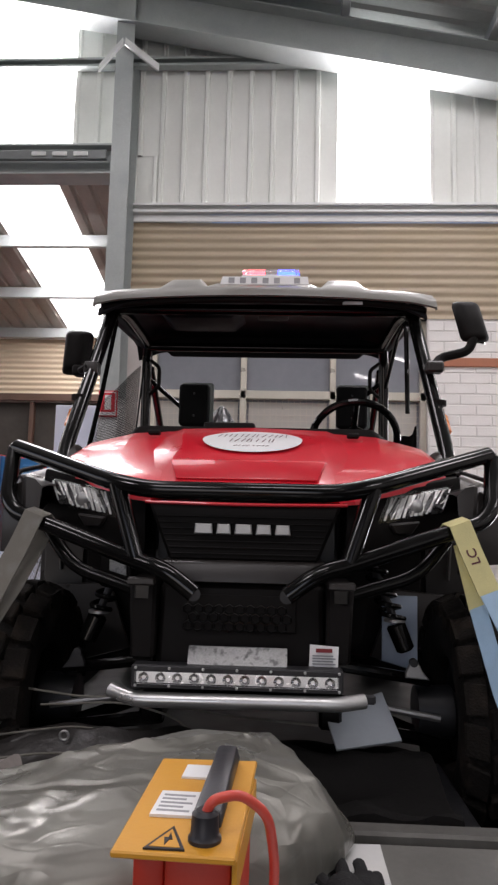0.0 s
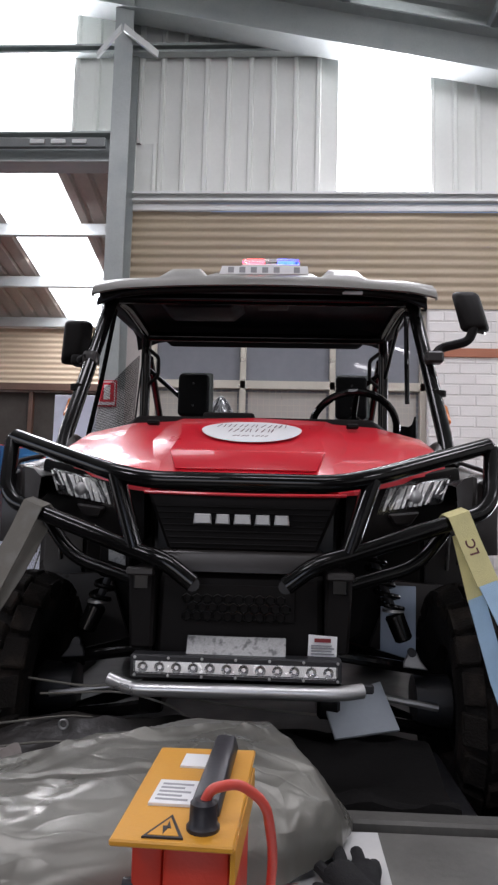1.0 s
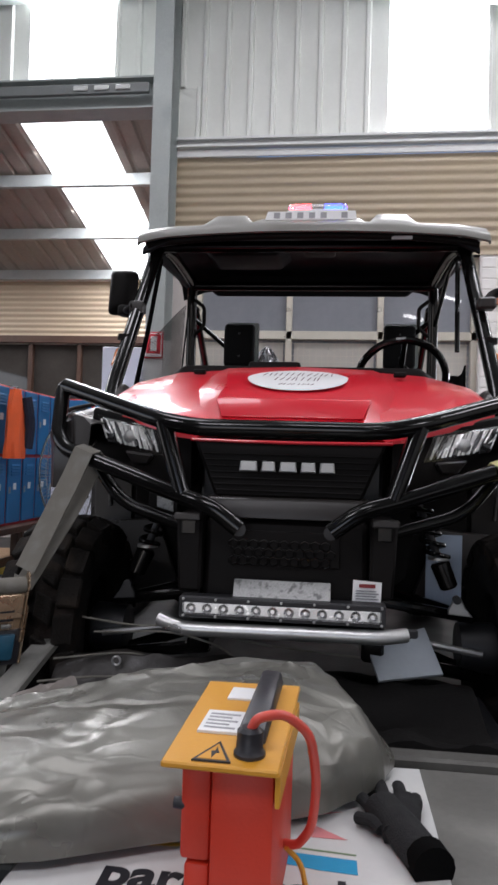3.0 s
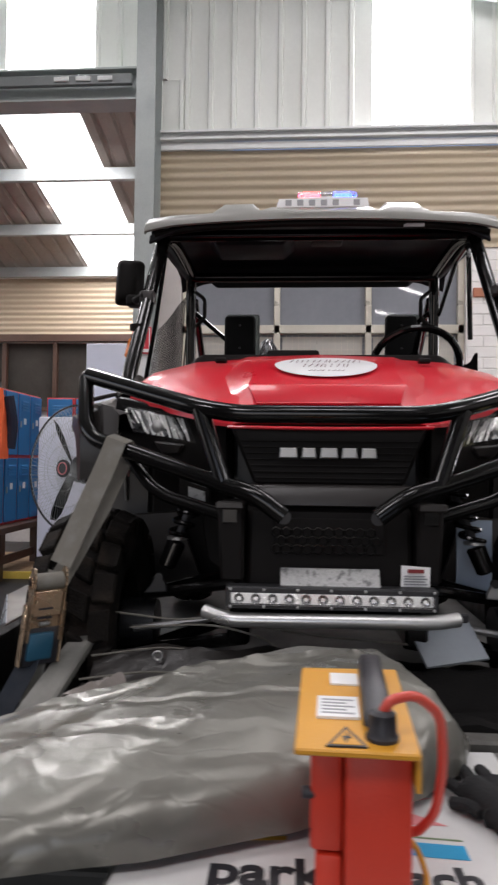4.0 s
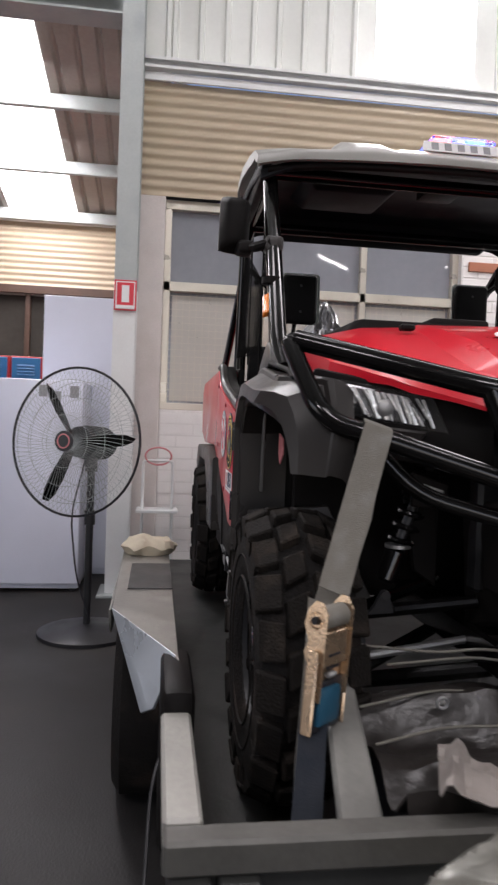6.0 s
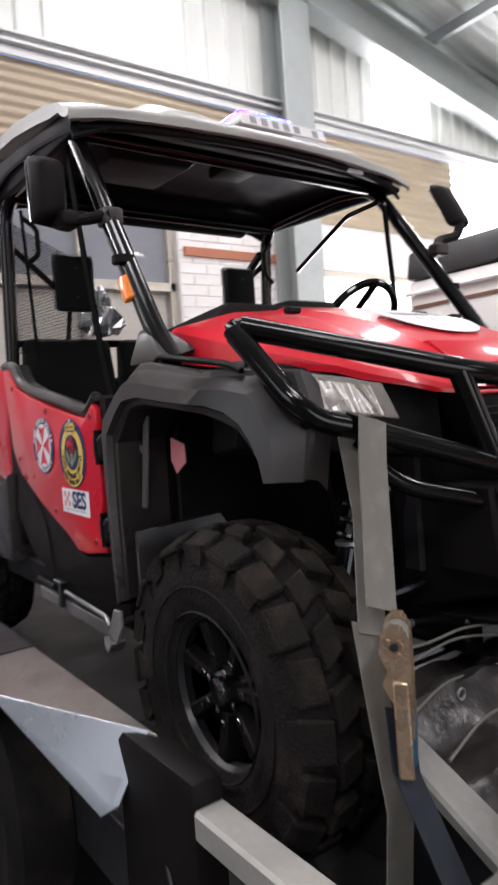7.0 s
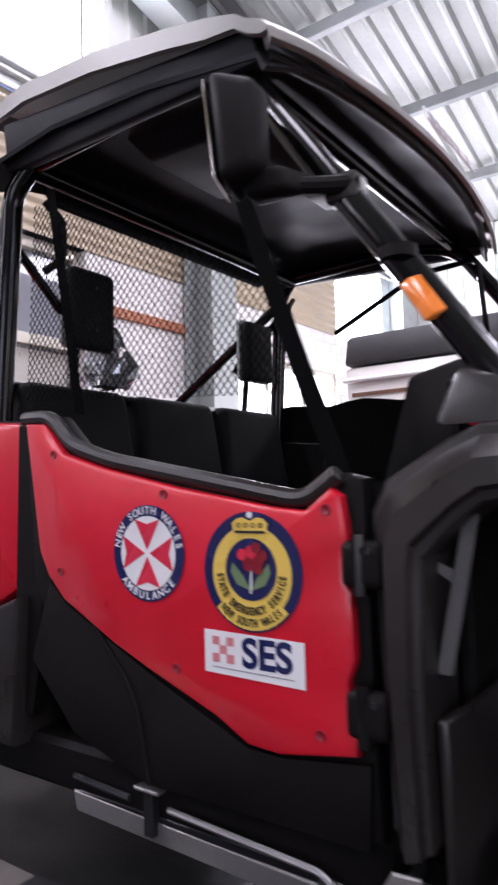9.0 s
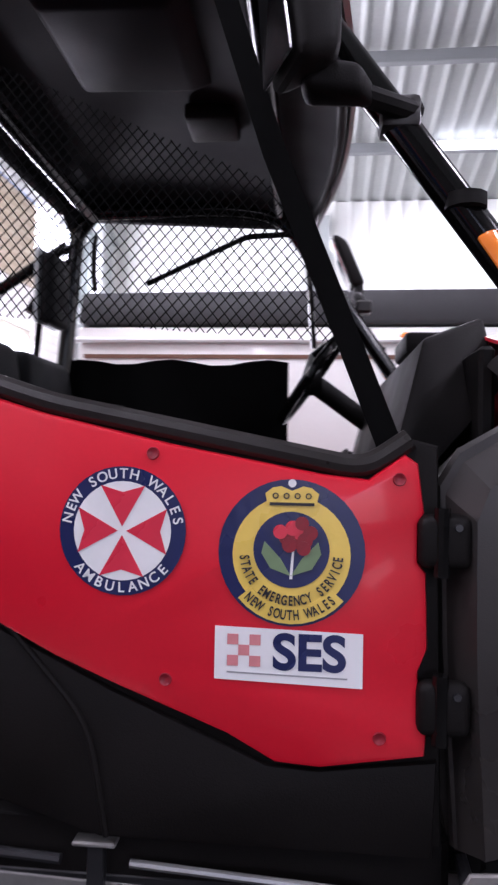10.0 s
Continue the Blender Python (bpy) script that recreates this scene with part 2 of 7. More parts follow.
M_DKWOOD = mat("dark_stained_timber", (0.07, 0.035, 0.022), 0.5, 0, 0.25, 4, 70, 0.1)
M_HIVIS = mat("orange_fabric", (0.85, 0.13, 0.03), 0.8, 0, 0.12, 8, 120, 0.4)
M_NAVYCLOTH = mat("navy_fabric", (0.015, 0.017, 0.035), 0.85, 0, 0.2, 8, 120, 0.4)
M_SIGNRED = mat("red_sign_paint", (0.66, 0.03, 0.05), 0.35, 0, 0.04)
M_TRUCKW = mat("white_truck_paint", (0.74, 0.73, 0.70), 0.3, 0, 0.05, 2, 60, 0.01, coat=0.3)
M_TRUCKB = mat("black_canvas", (0.017, 0.017, 0.018), 0.6, 0, 0.2)
M_BROWN = mat("brown_stripe", (0.16, 0.08, 0.05), 0.4, 0, 0.1)
M_PANE = mat("dark_window_glass", (0.25, 0.26, 0.29), -0.06, 0, 0.1, 3, 20, 0.0, spec=0.6)
M_LENS = clear("lamp_lens", (0.97, 0.97, 0.97), 0.05)
M_TUBELIGHT = glow("fluorescent_tube", (1.0, 0.98, 0.94), 22.0)
M_BLUELED = glow("blue_warning_led", (0.02, 0.06, 1.0), 7.0)
M_REDLED = glow("red_warning_led", (1.0, 0.05, 0.06), 5.0)
M_BLIND = mat("pale_wired_board", (0.52, 0.50, 0.46), 0.6, 0, 0.08, 3, 60, 0.05)
M_CRIMSON = mat("crimson_vinyl", (0.24, 0.010, 0.02), 0.4, 0, 0.15, 40, 200, 0.0)
M_CREAM = mat("cream_cloth", (0.50, 0.44, 0.33), 0.8, 0, 0.12, 9, 200, 0.3)
M_PALEBLUE = mat("pale_blue_plastic", (0.42, 0.50, 0.62), 0.4, 0, 0.06)
M_SCUFF = mat("scuffed_aluminium", (0.36, 0.36, 0.355), 0.5, 0.6, 0.3, 70, 200, 0.15, stain=(0.13, 0.13, 0.13))
M_PANEDARK = mat("unlit_window_glass", (0.05, 0.045, 0.04), -0.06, 0, 0.2, 3, 20, 0.0)
M_SCRIPT = mat("dark_red_ink", (0.10, 0.02, 0.025), 0.4, 0, 0.1)
# galvanising of the front rail, darkened for the shade on its front face
M_FRONTRAIL = mat("shaded_galvanised", (0.105, 0.102, 0.092), 0.5, 0.25, 0.25, 6, 70, 0.1, stain=(0.075, 0.072, 0.065))
M_COVERDARK = mat("matt_black_cover", (0.0075, 0.0070, 0.0068), 0.85, 0, 0.3, 6, 120, 0.2, spec=0.1)
# paler and bluer than the guard's top: reflected daylight put into the colour
M_GUARD = mat("lit_guard_steel", (0.60, 0.65, 0.70), 0.30, 0.45, 0.06, 5, 60, 0.04)
# red darkened for shade over the maker's label; the warning label shares it
M_LABELRED = mat("darkened_red_print", (0.22, 0.02, 0.022), 0.5, 0, 0.1)
# pale label ground, darkened to grey by the shade over it
M_DULLINK = mat("shaded_label_grey", (0.085, 0.085, 0.083), 0.5, 0, 0.2)
M_FOIL = mat("shiny_clear_film", (0.72, 0.72, 0.74), 0.16, 0.75, 0.2, 14, 60, 0.15)
M_STEP = mat("dull_aluminium", (0.165, 0.162, 0.157), 0.5, 0.3, 0.2, 6, 90, 0.08)
M_STEPFACE = mat("brushed_step_aluminium", (0.25, 0.24, 0.23), 0.45, 0.4, 0.2, 6, 90, 0.08)
M_REFLECT = mat("lamp_reflector", (0.95, 0.95, 0.93), 0.22, 0.4, 0.15, 30, 200, 0.1)
M_PURLIN = mat("dull_purlin_steel", (0.22, 0.235, 0.235), 0.5, 0.2, 0.12, 5, 80, 0.04)
M_DKWEB = mat("dark_blue_webbing", (0.009, 0.013, 0.021), 0.8, 0, 0.1, 20, 500, 0.4)
# emission stands in for daylight coming through the sheets
M_DAYSHEET = glow("glowing_daylight_sheet", (0.97, 1.0, 0.98), 2.6)

# ---- mesh helpers ----
VEH = pose(-0.0767, 0, 0, 0, 0, 0)
VEH = Matrix.Rotation(radians(0.534), 4, "Z") @ VEH
HERE = [Matrix.Identity(4)]
where = {}


def mesh_of(bm, name, material):
    me = bpy.data.meshes.new(name)
    bm.to_mesh(me)
    bm.free()
    me.materials.append(material)
    return me


def settle(ob, place, parent):
    """Puts ob at the world place, under its parent."""
    where[ob] = place
    if parent:
        ob.parent = parent
        ob.matrix_basis = where[parent].inverted() @ place
    else:
        ob.matrix_basis = place


def part(name, bm, material, parent=None, label="", smooth=True, sharp=0.6, crease=0.0):
    """Links a bmesh, whose points stand in the current frame, as one mesh object."""
    bm.normal_update()
    lo = [min(v.co[i] for v in bm.verts) for i in range(3)]
    hi = [max(v.co[i] for v in bm.verts) for i in range(3)]
    c = Vector([(lo[i] + hi[i]) / 2 for i in range(3)])
    if parent is None:
        c.z = lo[2]
    bmesh.ops.translate(bm, verts=bm.verts, vec=-c)
    if smooth:
        for f in bm.faces:
            f.smooth = True
        for e in bm.edges:
            if len(e.link_faces) == 2 and e.calc_face_angle(0) > sharp:
                e.smooth = False
            # creases that run front to back
            if crease and len(e.link_faces) == 2 and abs(e.verts[0].co.y - e.verts[1].co.y) > 0.8 * e.calc_length() * 0.8 and e.calc_face_angle(0) > crease:
                e.smooth = False
    ob = new(name, mesh_of(bm, name, material))
    settle(ob, HERE[0] @ Matrix.Translation(c), parent)
    if label:
        ob["label"] = label
    return ob


def thing(name, base, label, category, group="", kind=""):
    ob = new(name)
    ob.empty_display_size = 0.1
    settle(ob, HERE[0] @ Matrix.Translation(base), None)
    return tagged(ob, label, category, group, kind)


def structure(name, bm, material, label, category, smooth=False):
    return tagged(part(name, bm, material, None, "", smooth), label, category, kind="structure")


def box(x0, x1, y0, y1, z0, z1, bevel=0.0, seg=1, bm=None):
    bm = bm or bmesh.new()
    vs = [bm.verts.new((x, y, z)) for x in (x0, x1) for y in (y0, y1) for z in (z0, z1)]
    fs = [bm.faces.new([vs[i] for i in f]) for f in ((0, 1, 3, 2), (4, 6, 7, 5), (0, 4, 5, 1), (2, 3, 7, 6), (0, 2, 6, 4), (1, 5, 7, 3))]
    if bevel:
        es = list({e for f in fs for e in f.edges})
        bmesh.ops.bevel(bm, geom=es, offset=bevel, segments=seg, affect="EDGES", profile=0.5)
    return bm


def hexa(pts, bevel=0.0, seg=1, bm=None):
    """A six-sided solid: four points of one face, then the four of the face behind it."""
    bm = bm or bmesh.new()
    v = [bm.verts.new(p) for p in pts]
    fs = [bm.faces.new([v[i] for i in f]) for f in ((0, 1, 2, 3), (7, 6, 5, 4), (0, 4, 5, 1), (1, 5, 6, 2), (2, 6, 7, 3), (3, 7, 4, 0))]
    bmesh.ops.recalc_face_normals(bm, faces=fs)
    if bevel:
        bmesh.ops.bevel(bm, geom=list({e for f in fs for e in f.edges}), offset=bevel, segments=seg, affect="EDGES", profile=0.5)
    return bm


def prism(outline, axis, a, b, bevel=0.0, seg=1, bm=None):
    """An outline in the two other axes, drawn out along axis from a to b."""
    bm = bm or bmesh.new()

    def at(p, d):
        return {"x": (d, p[0], p[1]), "y": (p[0], d, p[1]), "z": (p[0], p[1], d)}[axis]
    lower = [bm.verts.new(at(p, a)) for p in outline]
    upper = [bm.verts.new(at(p, b)) for p in outline]
    n = len(outline)
    fs = [bm.faces.new(lower), bm.faces.new(upper[::-1])]
    fs += [bm.faces.new((lower[i], upper[i], upper[(i + 1) % n], lower[(i + 1) % n])) for i in range(n)]
    bmesh.ops.recalc_face_normals(bm, faces=fs)
    if bevel:
        bmesh.ops.bevel(bm, geom=list(set(fs[0].edges) | set(fs[1].edges)), offset=bevel, segments=seg, affect="EDGES", profile=0.5)
    return bm


def rounded(points, radius, steps=4, closed=False):
    """A line of points with its corners rounded."""
    pts = [Vector(p) for p in points]
    out = []
    n = len(pts)
    for i, p in enumerate(pts):
        if not closed and i in (0, n - 1):
            out.append(p)
            continue
        a, b = pts[i - 1], pts[(i + 1) % n]
        da, db = (a - p), (b - p)
        r = min(radius, da.length * 0.45, db.length * 0.45)
        s, e = p + da.normalized() * r, p + db.normalized() * r
        for k in range(steps + 1):
            t = k / steps
            out.append(s * (1 - t) ** 2 + p * 2 * t * (1 - t) + e * t * t)
    return out


def tube(points, r, seg=10, corner=0.05, closed=False, bm=None, cap=True):
    """A round bar along a line of points, with rounded bends."""
    bm = bm or bmesh.new()
    pts = rounded(points, corner, 4, closed) if len(points) > 2 else [Vector(p) for p in points]
    n = len(pts)
    rings = []
    up = Vector((0, 0, 1))
    for i, p in enumerate(pts):
        d = (pts[(i + 1) % n] - pts[i - 1]) if closed or 0 < i < n - 1 else (pts[1] - pts[0] if i == 0 else pts[-1] - pts[-2])
        d.normalize()
        side = d.cross(up)
        if side.length < 0.15:
            side = d.cross(Vector((0, 1, 0)))
        if rings and side.dot(last) < 0:
            side = -side
        side.normalize()
        last = side
        other = side.cross(d)
        rings.append([bm.verts.new(p + (side * math.cos(a) + other * math.sin(a)) * r) for a in [2 * math.pi * k / seg for k in range(seg)]])
    for i in range(n if closed else n - 1):
        a, b = rings[i], rings[(i + 1) % n]
        for k in range(seg):
            bm.faces.new((a[k], a[(k + 1) % seg], b[(k + 1) % seg], b[k]))
    if cap and not closed:
        bm.faces.new(rings[0][::-1])
        bm.faces.new(rings[-1])
    bmesh.ops.recalc_face_normals(bm, faces=bm.faces)
    return bm


def ribbon(points, width, thick, across=(1, 0, 0), bm=None):
    """A flat band along a line of points."""
    bm = bm or bmesh.new()
    pts = [Vector(p) for p in points]
    ac = Vector(across).normalized() * width / 2
    rows = []
    for i, p in enumerate(pts):
        d = (pts[min(i + 1, len(pts) - 1)] - pts[max(i - 1, 0)]).normalized()
        nrm = d.cross(ac).normalized() * thick / 2
        rows.append([bm.verts.new(p + s * ac + t * nrm) for s, t in ((-1, -1), (1, -1), (1, 1), (-1, 1))])
    for a, b in zip(rows, rows[1:]):
        for k in range(4):
            bm.faces.new((a[k], a[(k + 1) % 4], b[(k + 1) % 4], b[k]))
    bm.faces.new(rows[0][::-1])
    bm.faces.new(rows[-1])
    bmesh.ops.recalc_face_normals(bm, faces=bm.faces)
    return bm


def loft(rows, closed=False, bm=None):
    bm = bm or bmesh.new()
    vs = [[bm.verts.new(p) for p in r] for r in rows]
    m = len(rows[0])
    for a, b in zip(vs, vs[1:]):
        for k in range(m if closed else m - 1):
            bm.faces.new((a[k], a[(k + 1) % m], b[(k + 1) % m], b[k]))
    return bm


def thicken(bm, d):
    """Gives a sheet thickness."""
    bmesh.ops.recalc_face_normals(bm, faces=bm.faces)
    bmesh.ops.solidify(bm, geom=list(bm.faces), thickness=d)
    return bm


def turned(profile, seg=24, axis="x", centre=(0, 0, 0), bm=None, cap=True):
    """A turned body: profile of (along, radius) about an axis."""
    bm = bm or bmesh.new()
    c = Vector(centre)
    rings = []
    for al, r in profile:
        ring = []
        for k in range(seg):
            a = 2 * math.pi * k / seg
            u, v = r * math.cos(a), r * math.sin(a)
            ring.append(bm.verts.new(c + Vector({"x": (al, u, v), "y": (u, al, v), "z": (u, v, al)}[axis])))
        rings.append(ring)
    for a, b in zip(rings, rings[1:]):
        for k in range(seg):
            bm.faces.new((a[k], a[(k + 1) % seg], b[(k + 1) % seg], b[k]))
    if cap and profile[0][1] > 1e-4:
        bm.faces.new(rings[0])
    if cap and profile[-1][1] > 1e-4:
        bm.faces.new(rings[-1][::-1])
    bmesh.ops.remove_doubles(bm, verts=bm.verts, dist=1e-6)
    bmesh.ops.recalc_face_normals(bm, faces=bm.faces)
    return bm


def written(text, size, place, material, parent, name="lettering", deep=0.0006, align="CENTER", squeeze=1.0, bold=0.012):
    """Raised letters as a mesh; place: a matrix in the current frame, letters in its xy plane."""
    cu = bpy.data.curves.new("text", "FONT")
    cu.offset = bold * size
    cu.body, cu.size, cu.extrude, cu.align_x, cu.align_y = text, size, deep, align, "CENTER"
    tmp = bpy.data.objects.new("text", cu)
    scene.collection.objects.link(tmp)
    me = bpy.data.meshes.new_from_object(tmp.evaluated_get(bpy.context.evaluated_depsgraph_get()))
    bpy.data.objects.remove(tmp)
    bm = bmesh.new()
    bm.from_mesh(me)
    bpy.data.meshes.remove(me)
    bmesh.ops.transform(bm, matrix=place @ Matrix.Diagonal((squeeze, 1, 1, 1)), verts=bm.verts)
    return part(name, bm, material, parent, smooth=False)


def mirror(pts):
    return [(-p[0], p[1], p[2]) for p in pts]

# ---- the shed ----
structure("floor", box(LEFT - 0.2, SIDE + 0.3, BACK - 0.3, FAR + 0.2, -0.15, 0), M_FLOOR, "dark grey rubber-coated workshop floor", "floor")


def ribbed(w, z0, top0, top1, y, pitch=0.1905, deep=0.029, x0=0.0):
    """A ribbed sheet standing in the plane y, facing -y, with a sloping top."""
    prof = []
    n = round(w / pitch)
    for k in range(n):
        a = x0 + k * pitch
        prof += [(a, 0), (a + 0.012, deep), (a + 0.034, deep), (a + 0.046, 0)]
    prof.append((x0 + w, 0))
    rows = [[(px, y - d, z0) for px, d in prof],
            [(px, y - d, top0 + (top1 - top0) * (px - x0) / w) for px, d in prof]]
    return thicken(loft(rows), 0.004)


wall_gable = structure("wall_gable", box(LEFT - 0.2, SIDE + 0.2, GABLE + 0.08, GABLE + 0.12, 6.7, 6.75), M_STEEL, "steel-framed gable wall with pale ribbed cladding over corrugated sheet and painted brick", "wall")
light_spans = ((0.40, 1.162), (3.39, 4.152), (-2.69, -1.928), (-4.98, -4.218))


def is_light(x):
    return any(a - 0.02 < x < b - 0.02 for a, b in light_spans)


# cladding sheets, 762 mm each, over the gable
x = 0.40 - 0.762 * 12
while x < SIDE - 0.02:
    w = min(0.762, SIDE - x)
    low = SILL if x > -1.40 else 4.28
    if -1.9 < x <= -1.35:
        low = 4.28
    if not is_light(x):
        bm = ribbed(w, low, roof_z(x) - 0.02, roof_z(x + w) - 0.02, GABLE, x0=x)
        part("cladding_sheet", bm, M_CLAD, wall_gable, smooth=False)
    else:
        part("translucent_sheet", ribbed(w, low, roof_z(x) - 0.02, roof_z(x + w) - 0.02, GABLE + 0.03, x0=x), M_DAYSHEET, wall_gable, "translucent roof-light sheet, glowing in place of daylight", False)
    x += 0.762
# the sheet between the column and the annex opening
part("cladding_sheet", ribbed(0.381, SILL, 4.28, 4.28, GABLE + 0.002, x0=-1.36), M_CLAD, wall_gable, smooth=False)


def corrugated(x0, x1, y, z0, z1, pitch=0.076, deep=0.016, facing=-1):
    n = max(2, round((z1 - z0) / pitch * 8))
    rows = []
    for k in range(n + 1):
        z = z0 + (z1 - z0) * k / n
        d = deep / 2 * (1 + math.cos(2 * math.pi * (z - z0) / pitch))
        rows.append([(x0, y + facing * d, z), (x1, y + facing * d, z)])
    return thicken(loft(rows), 0.002)


for a, b in ((-1.36, 1.4), (1.4, 4.56)):
    part("corrugated_sheet", corrugated(a, b, GABLE, 2.86, 3.68), M_BEIGE, wall_gable, "beige horizontal corrugated steel sheet")
part("corrugated_sheet", corrugated(-5.6, -1.36, FAR, 2.86, 3.66), M_BEIGE, wall_gable, "beige horizontal corrugated steel sheet")
part("corrugated_sheet", corrugated(LEFT, -5.6, FAR, 2.86, 3.66), M_BEIGE, wall_gable, "beige horizontal corrugated steel sheet")
part("translucent_sheet", box(4.56, 5.95, GABLE, GABLE + 0.02, 2.86, 3.68), M_DAYSHEET, wall_gable, "translucent roof-light sheet, glowing in place of daylight", False)
part("corrugated_sheet", corrugated(5.95, SIDE, GABLE, 2.86, 3.68), M_BEIGE, wall_gable)


def channel(x0, x1, y, z0, z1, deep=0.07, t=0.006):
    """A C-shaped girt with its open side down the room."""
    out = [(y, z0), (y - deep, z0), (y - deep, z0 + 0.02), (y - deep + t, z0 + 0.02), (y - deep + t, z0 + t), (y - t, z0 + t),
           (y - t, z1 - t), (y - deep + t, z1 - t), (y - deep + t, z1 - 0.02), (y - deep, z1 - 0.02), (y - deep, z1), (y, z1)]
    return prism(out, "x", x0, x1)


def steel(name, bm, label, material=M_STEEL, category="beam"):
    return structure(name, bm, material, label, category)


steel("sill_rail", channel(-1.31, SIDE, GABLE - 0.03, 3.745, 3.825, 0.06), "pale steel channel rail along the foot of the cladding", M_WSTEEL, "rail")
steel("sill_rail", box(-1.31, SIDE, GABLE - 0.05, GABLE - 0.032, 3.675, 3.735, 0.003), "pale steel flashing under the cladding rail", M_WSTEEL, "rail")
steel("girt", channel(LEFT, 1.1, GABLE - 0.03, 5.05, 5.13, 0.08), "grey steel wall girt", M_STEEL, "girt")


def i_section(w, d, tf=0.012, tw=0.009):
    """Half-width outline of an I beam: (across, deep)."""
    return [(-w / 2, 0), (w / 2, 0), (w / 2, tf), (tw / 2, tf), (tw / 2, d - tf), (w / 2, d - tf), (w / 2, d), (-w / 2, d),
            (-w / 2, d - tf), (-tw / 2, d - tf), (-tw / 2, tf), (-w / 2, tf)]


def i_column(x, y0, y1, w, z0, z1):
    out = [(x + p, y0 + q) for p, q in i_section(w, y1 - y0)]
    return prism(out, "z", z0, z1)


col = thing("column_1", (-1.385, 5.3, 0), "grey painted steel column at the edge of the wall opening", "column", kind="structure")
part("shaft", i_column(-1.385, 5.17, 5.43, 0.15, 2.15, roof_z(-1.4) - 0.12), M_STEEL, col, smooth=False)
part("lower_shaft", i_column(-1.385, 5.17, 5.43, 0.152, 0.02, 2.15), M_WSTEEL, col, "white painted lower part", smooth=False)
part("base_plate", box(-1.51, -1.26, 5.1, 5.45, 0, 0.02, 0.003), M_STEEL, col)
for s in (-1, 1):
    part("fly_brace", ribbon([(-1.385 + s * 0.01, 5.13, 5.10), (-1.385 + s * (0.30 if s > 0 else 0.20), 5.13, 4.86)], 0.07, 0.02, (0, 0.2, 1)), M_WSTEEL, col, "white painted angle brace")
col2 = thing("column_2", (2.24, 5.3, 0), "grey painted steel column against the gable wall", "column", kind="structure")
part("shaft", i_column(2.24, 5.16, 5.43, 0.30, 0.02, 4.62), M_STEEL, col2, smooth=False)
part("base_plate", box(2.03, 2.45, 5.1, 5.45, 0, 0.02, 0.003), M_STEEL, col2)
part("cap_plate", prism([(2.075, 4.62), (2.405, 4.62), (2.405, 4.89), (2.075, 4.955)], "y", 5.125, 5.44, 0.006), M_STEEL, col2)
col3 = thing("column_3", (5.86, 5.3, 0), "grey painted steel corner column", "column", kind="structure")
part("shaft", i_column(5.86, 5.16, 5.43, 0.44, 0.02, 3.92), M_STEEL, col3, smooth=False)


def rafter(y0, y1, x0, x1):
    """A portal rafter down one slope: an I section with its web upright."""
    ym = (y0 + y1) / 2
    out = i_section(y1 - y0, 0.36, 0.014, 0.012)
    bm = loft([[(x, ym + p, roof_z(x) - 0.415 + q) for p, q in out] for x in (x0, x1)], True)
    edge = [e for e in bm.edges if e.is_boundary]
    bmesh.ops.holes_fill(bm, edges=edge)
    bmesh.ops.recalc_face_normals(bm, faces=bm.faces)
    return bm


for ya, yb in ((5.13, 5.35), (-0.9, -0.66)):
    for xa, xb in ((-3.19, SIDE - 0.04), (LEFT, -3.2)):
        steel("rafter", rafter(ya, yb, xa, xb), "grey painted steel portal rafter sloping under the roof", M_STEEL, "rafter")

# beam over the opening to the annex
beam = thing("opening_beam", (-4.0, 5.3, 3.99), "grey steel beam over the wide opening", "beam", kind="structure")
bm = bmesh.new()
for y0, y1, z0, z1 in ((5.20, 5.40, 3.99, 4.005), (5.292, 5.305, 4.005, 4.235), (5.20, 5.40, 4.235, 4.25)):
    box(LEFT, -1.46, y0, y1, z0, z1, bm=bm)
part("i_beam", bm, M_STEEL, beam, smooth=False)
part("cable_tray", box(LEFT, -1.50, 5.17, 5.21, 4.10, 4.18, 0.004), M_PURLIN, beam, "grey cable tray along the beam")
for k in range(3):
    a = -2.12 + k * 0.175
    part("slot_plate", box(a, a + 0.12, 5.155, 5.168, 4.122, 4.158, 0.003), M_WSTEEL, beam, "pale plate on the tray")

# purlins of the main roof
for k in range(9):
    x = -3.1 + k * 1.177
    if -3.3 < x < SIDE - 0.1:
        z = roof_z(x) - 0.05
        bm = box(x - 0.035, x + 0.035, BACK, GABLE, z - 0.008, z + 0.095)
        bmesh.ops.bevel(bm, geom=list(bm.edges), offset=0.006, segments=1, affect="EDGES")
        steel("purlin", bm, "galvanised steel roof purlin", M_PURLIN, "purlin")


def roof_sheet(x0, x1, y0, y1, pitch=0.1905):
    n = round((y1 - y0) / pitch)
    prof = []
    for k in range(n):
        a = y0 + k * pitch
        prof += [(a, 0), (a + 0.03, 0.024), (a + 0.055, 0.024), (a + 0.085, 0)]
    prof.append((y1, 0))
    rows = [[(x, y, roof_z(x) + 0.12 - d) for y, d in prof] for x in (x0, x1)]
    return loft(rows)


bm = roof_sheet(-3.2, SIDE + 0.15, BACK - 0.2, GABLE + 0.1)
thicken(bm, 0.003)
tagged(part("ceiling", bm, M_ROOF, None, "", False), "zinc-coated ribbed roof sheets seen from below", "ceiling", kind="structure")
bm = box(LEFT - 0.2, -3.2, BACK - 0.2, GABLE + 0.1, 0, 0.02)
for v in bm.verts:
    v.co.z += roof_z(v.co.x) + 0.13
tagged(part("ceiling", bm, M_ROOF, None, "", False), "zinc-coated roof sheets beyond the ridge", "ceiling", kind="structure")

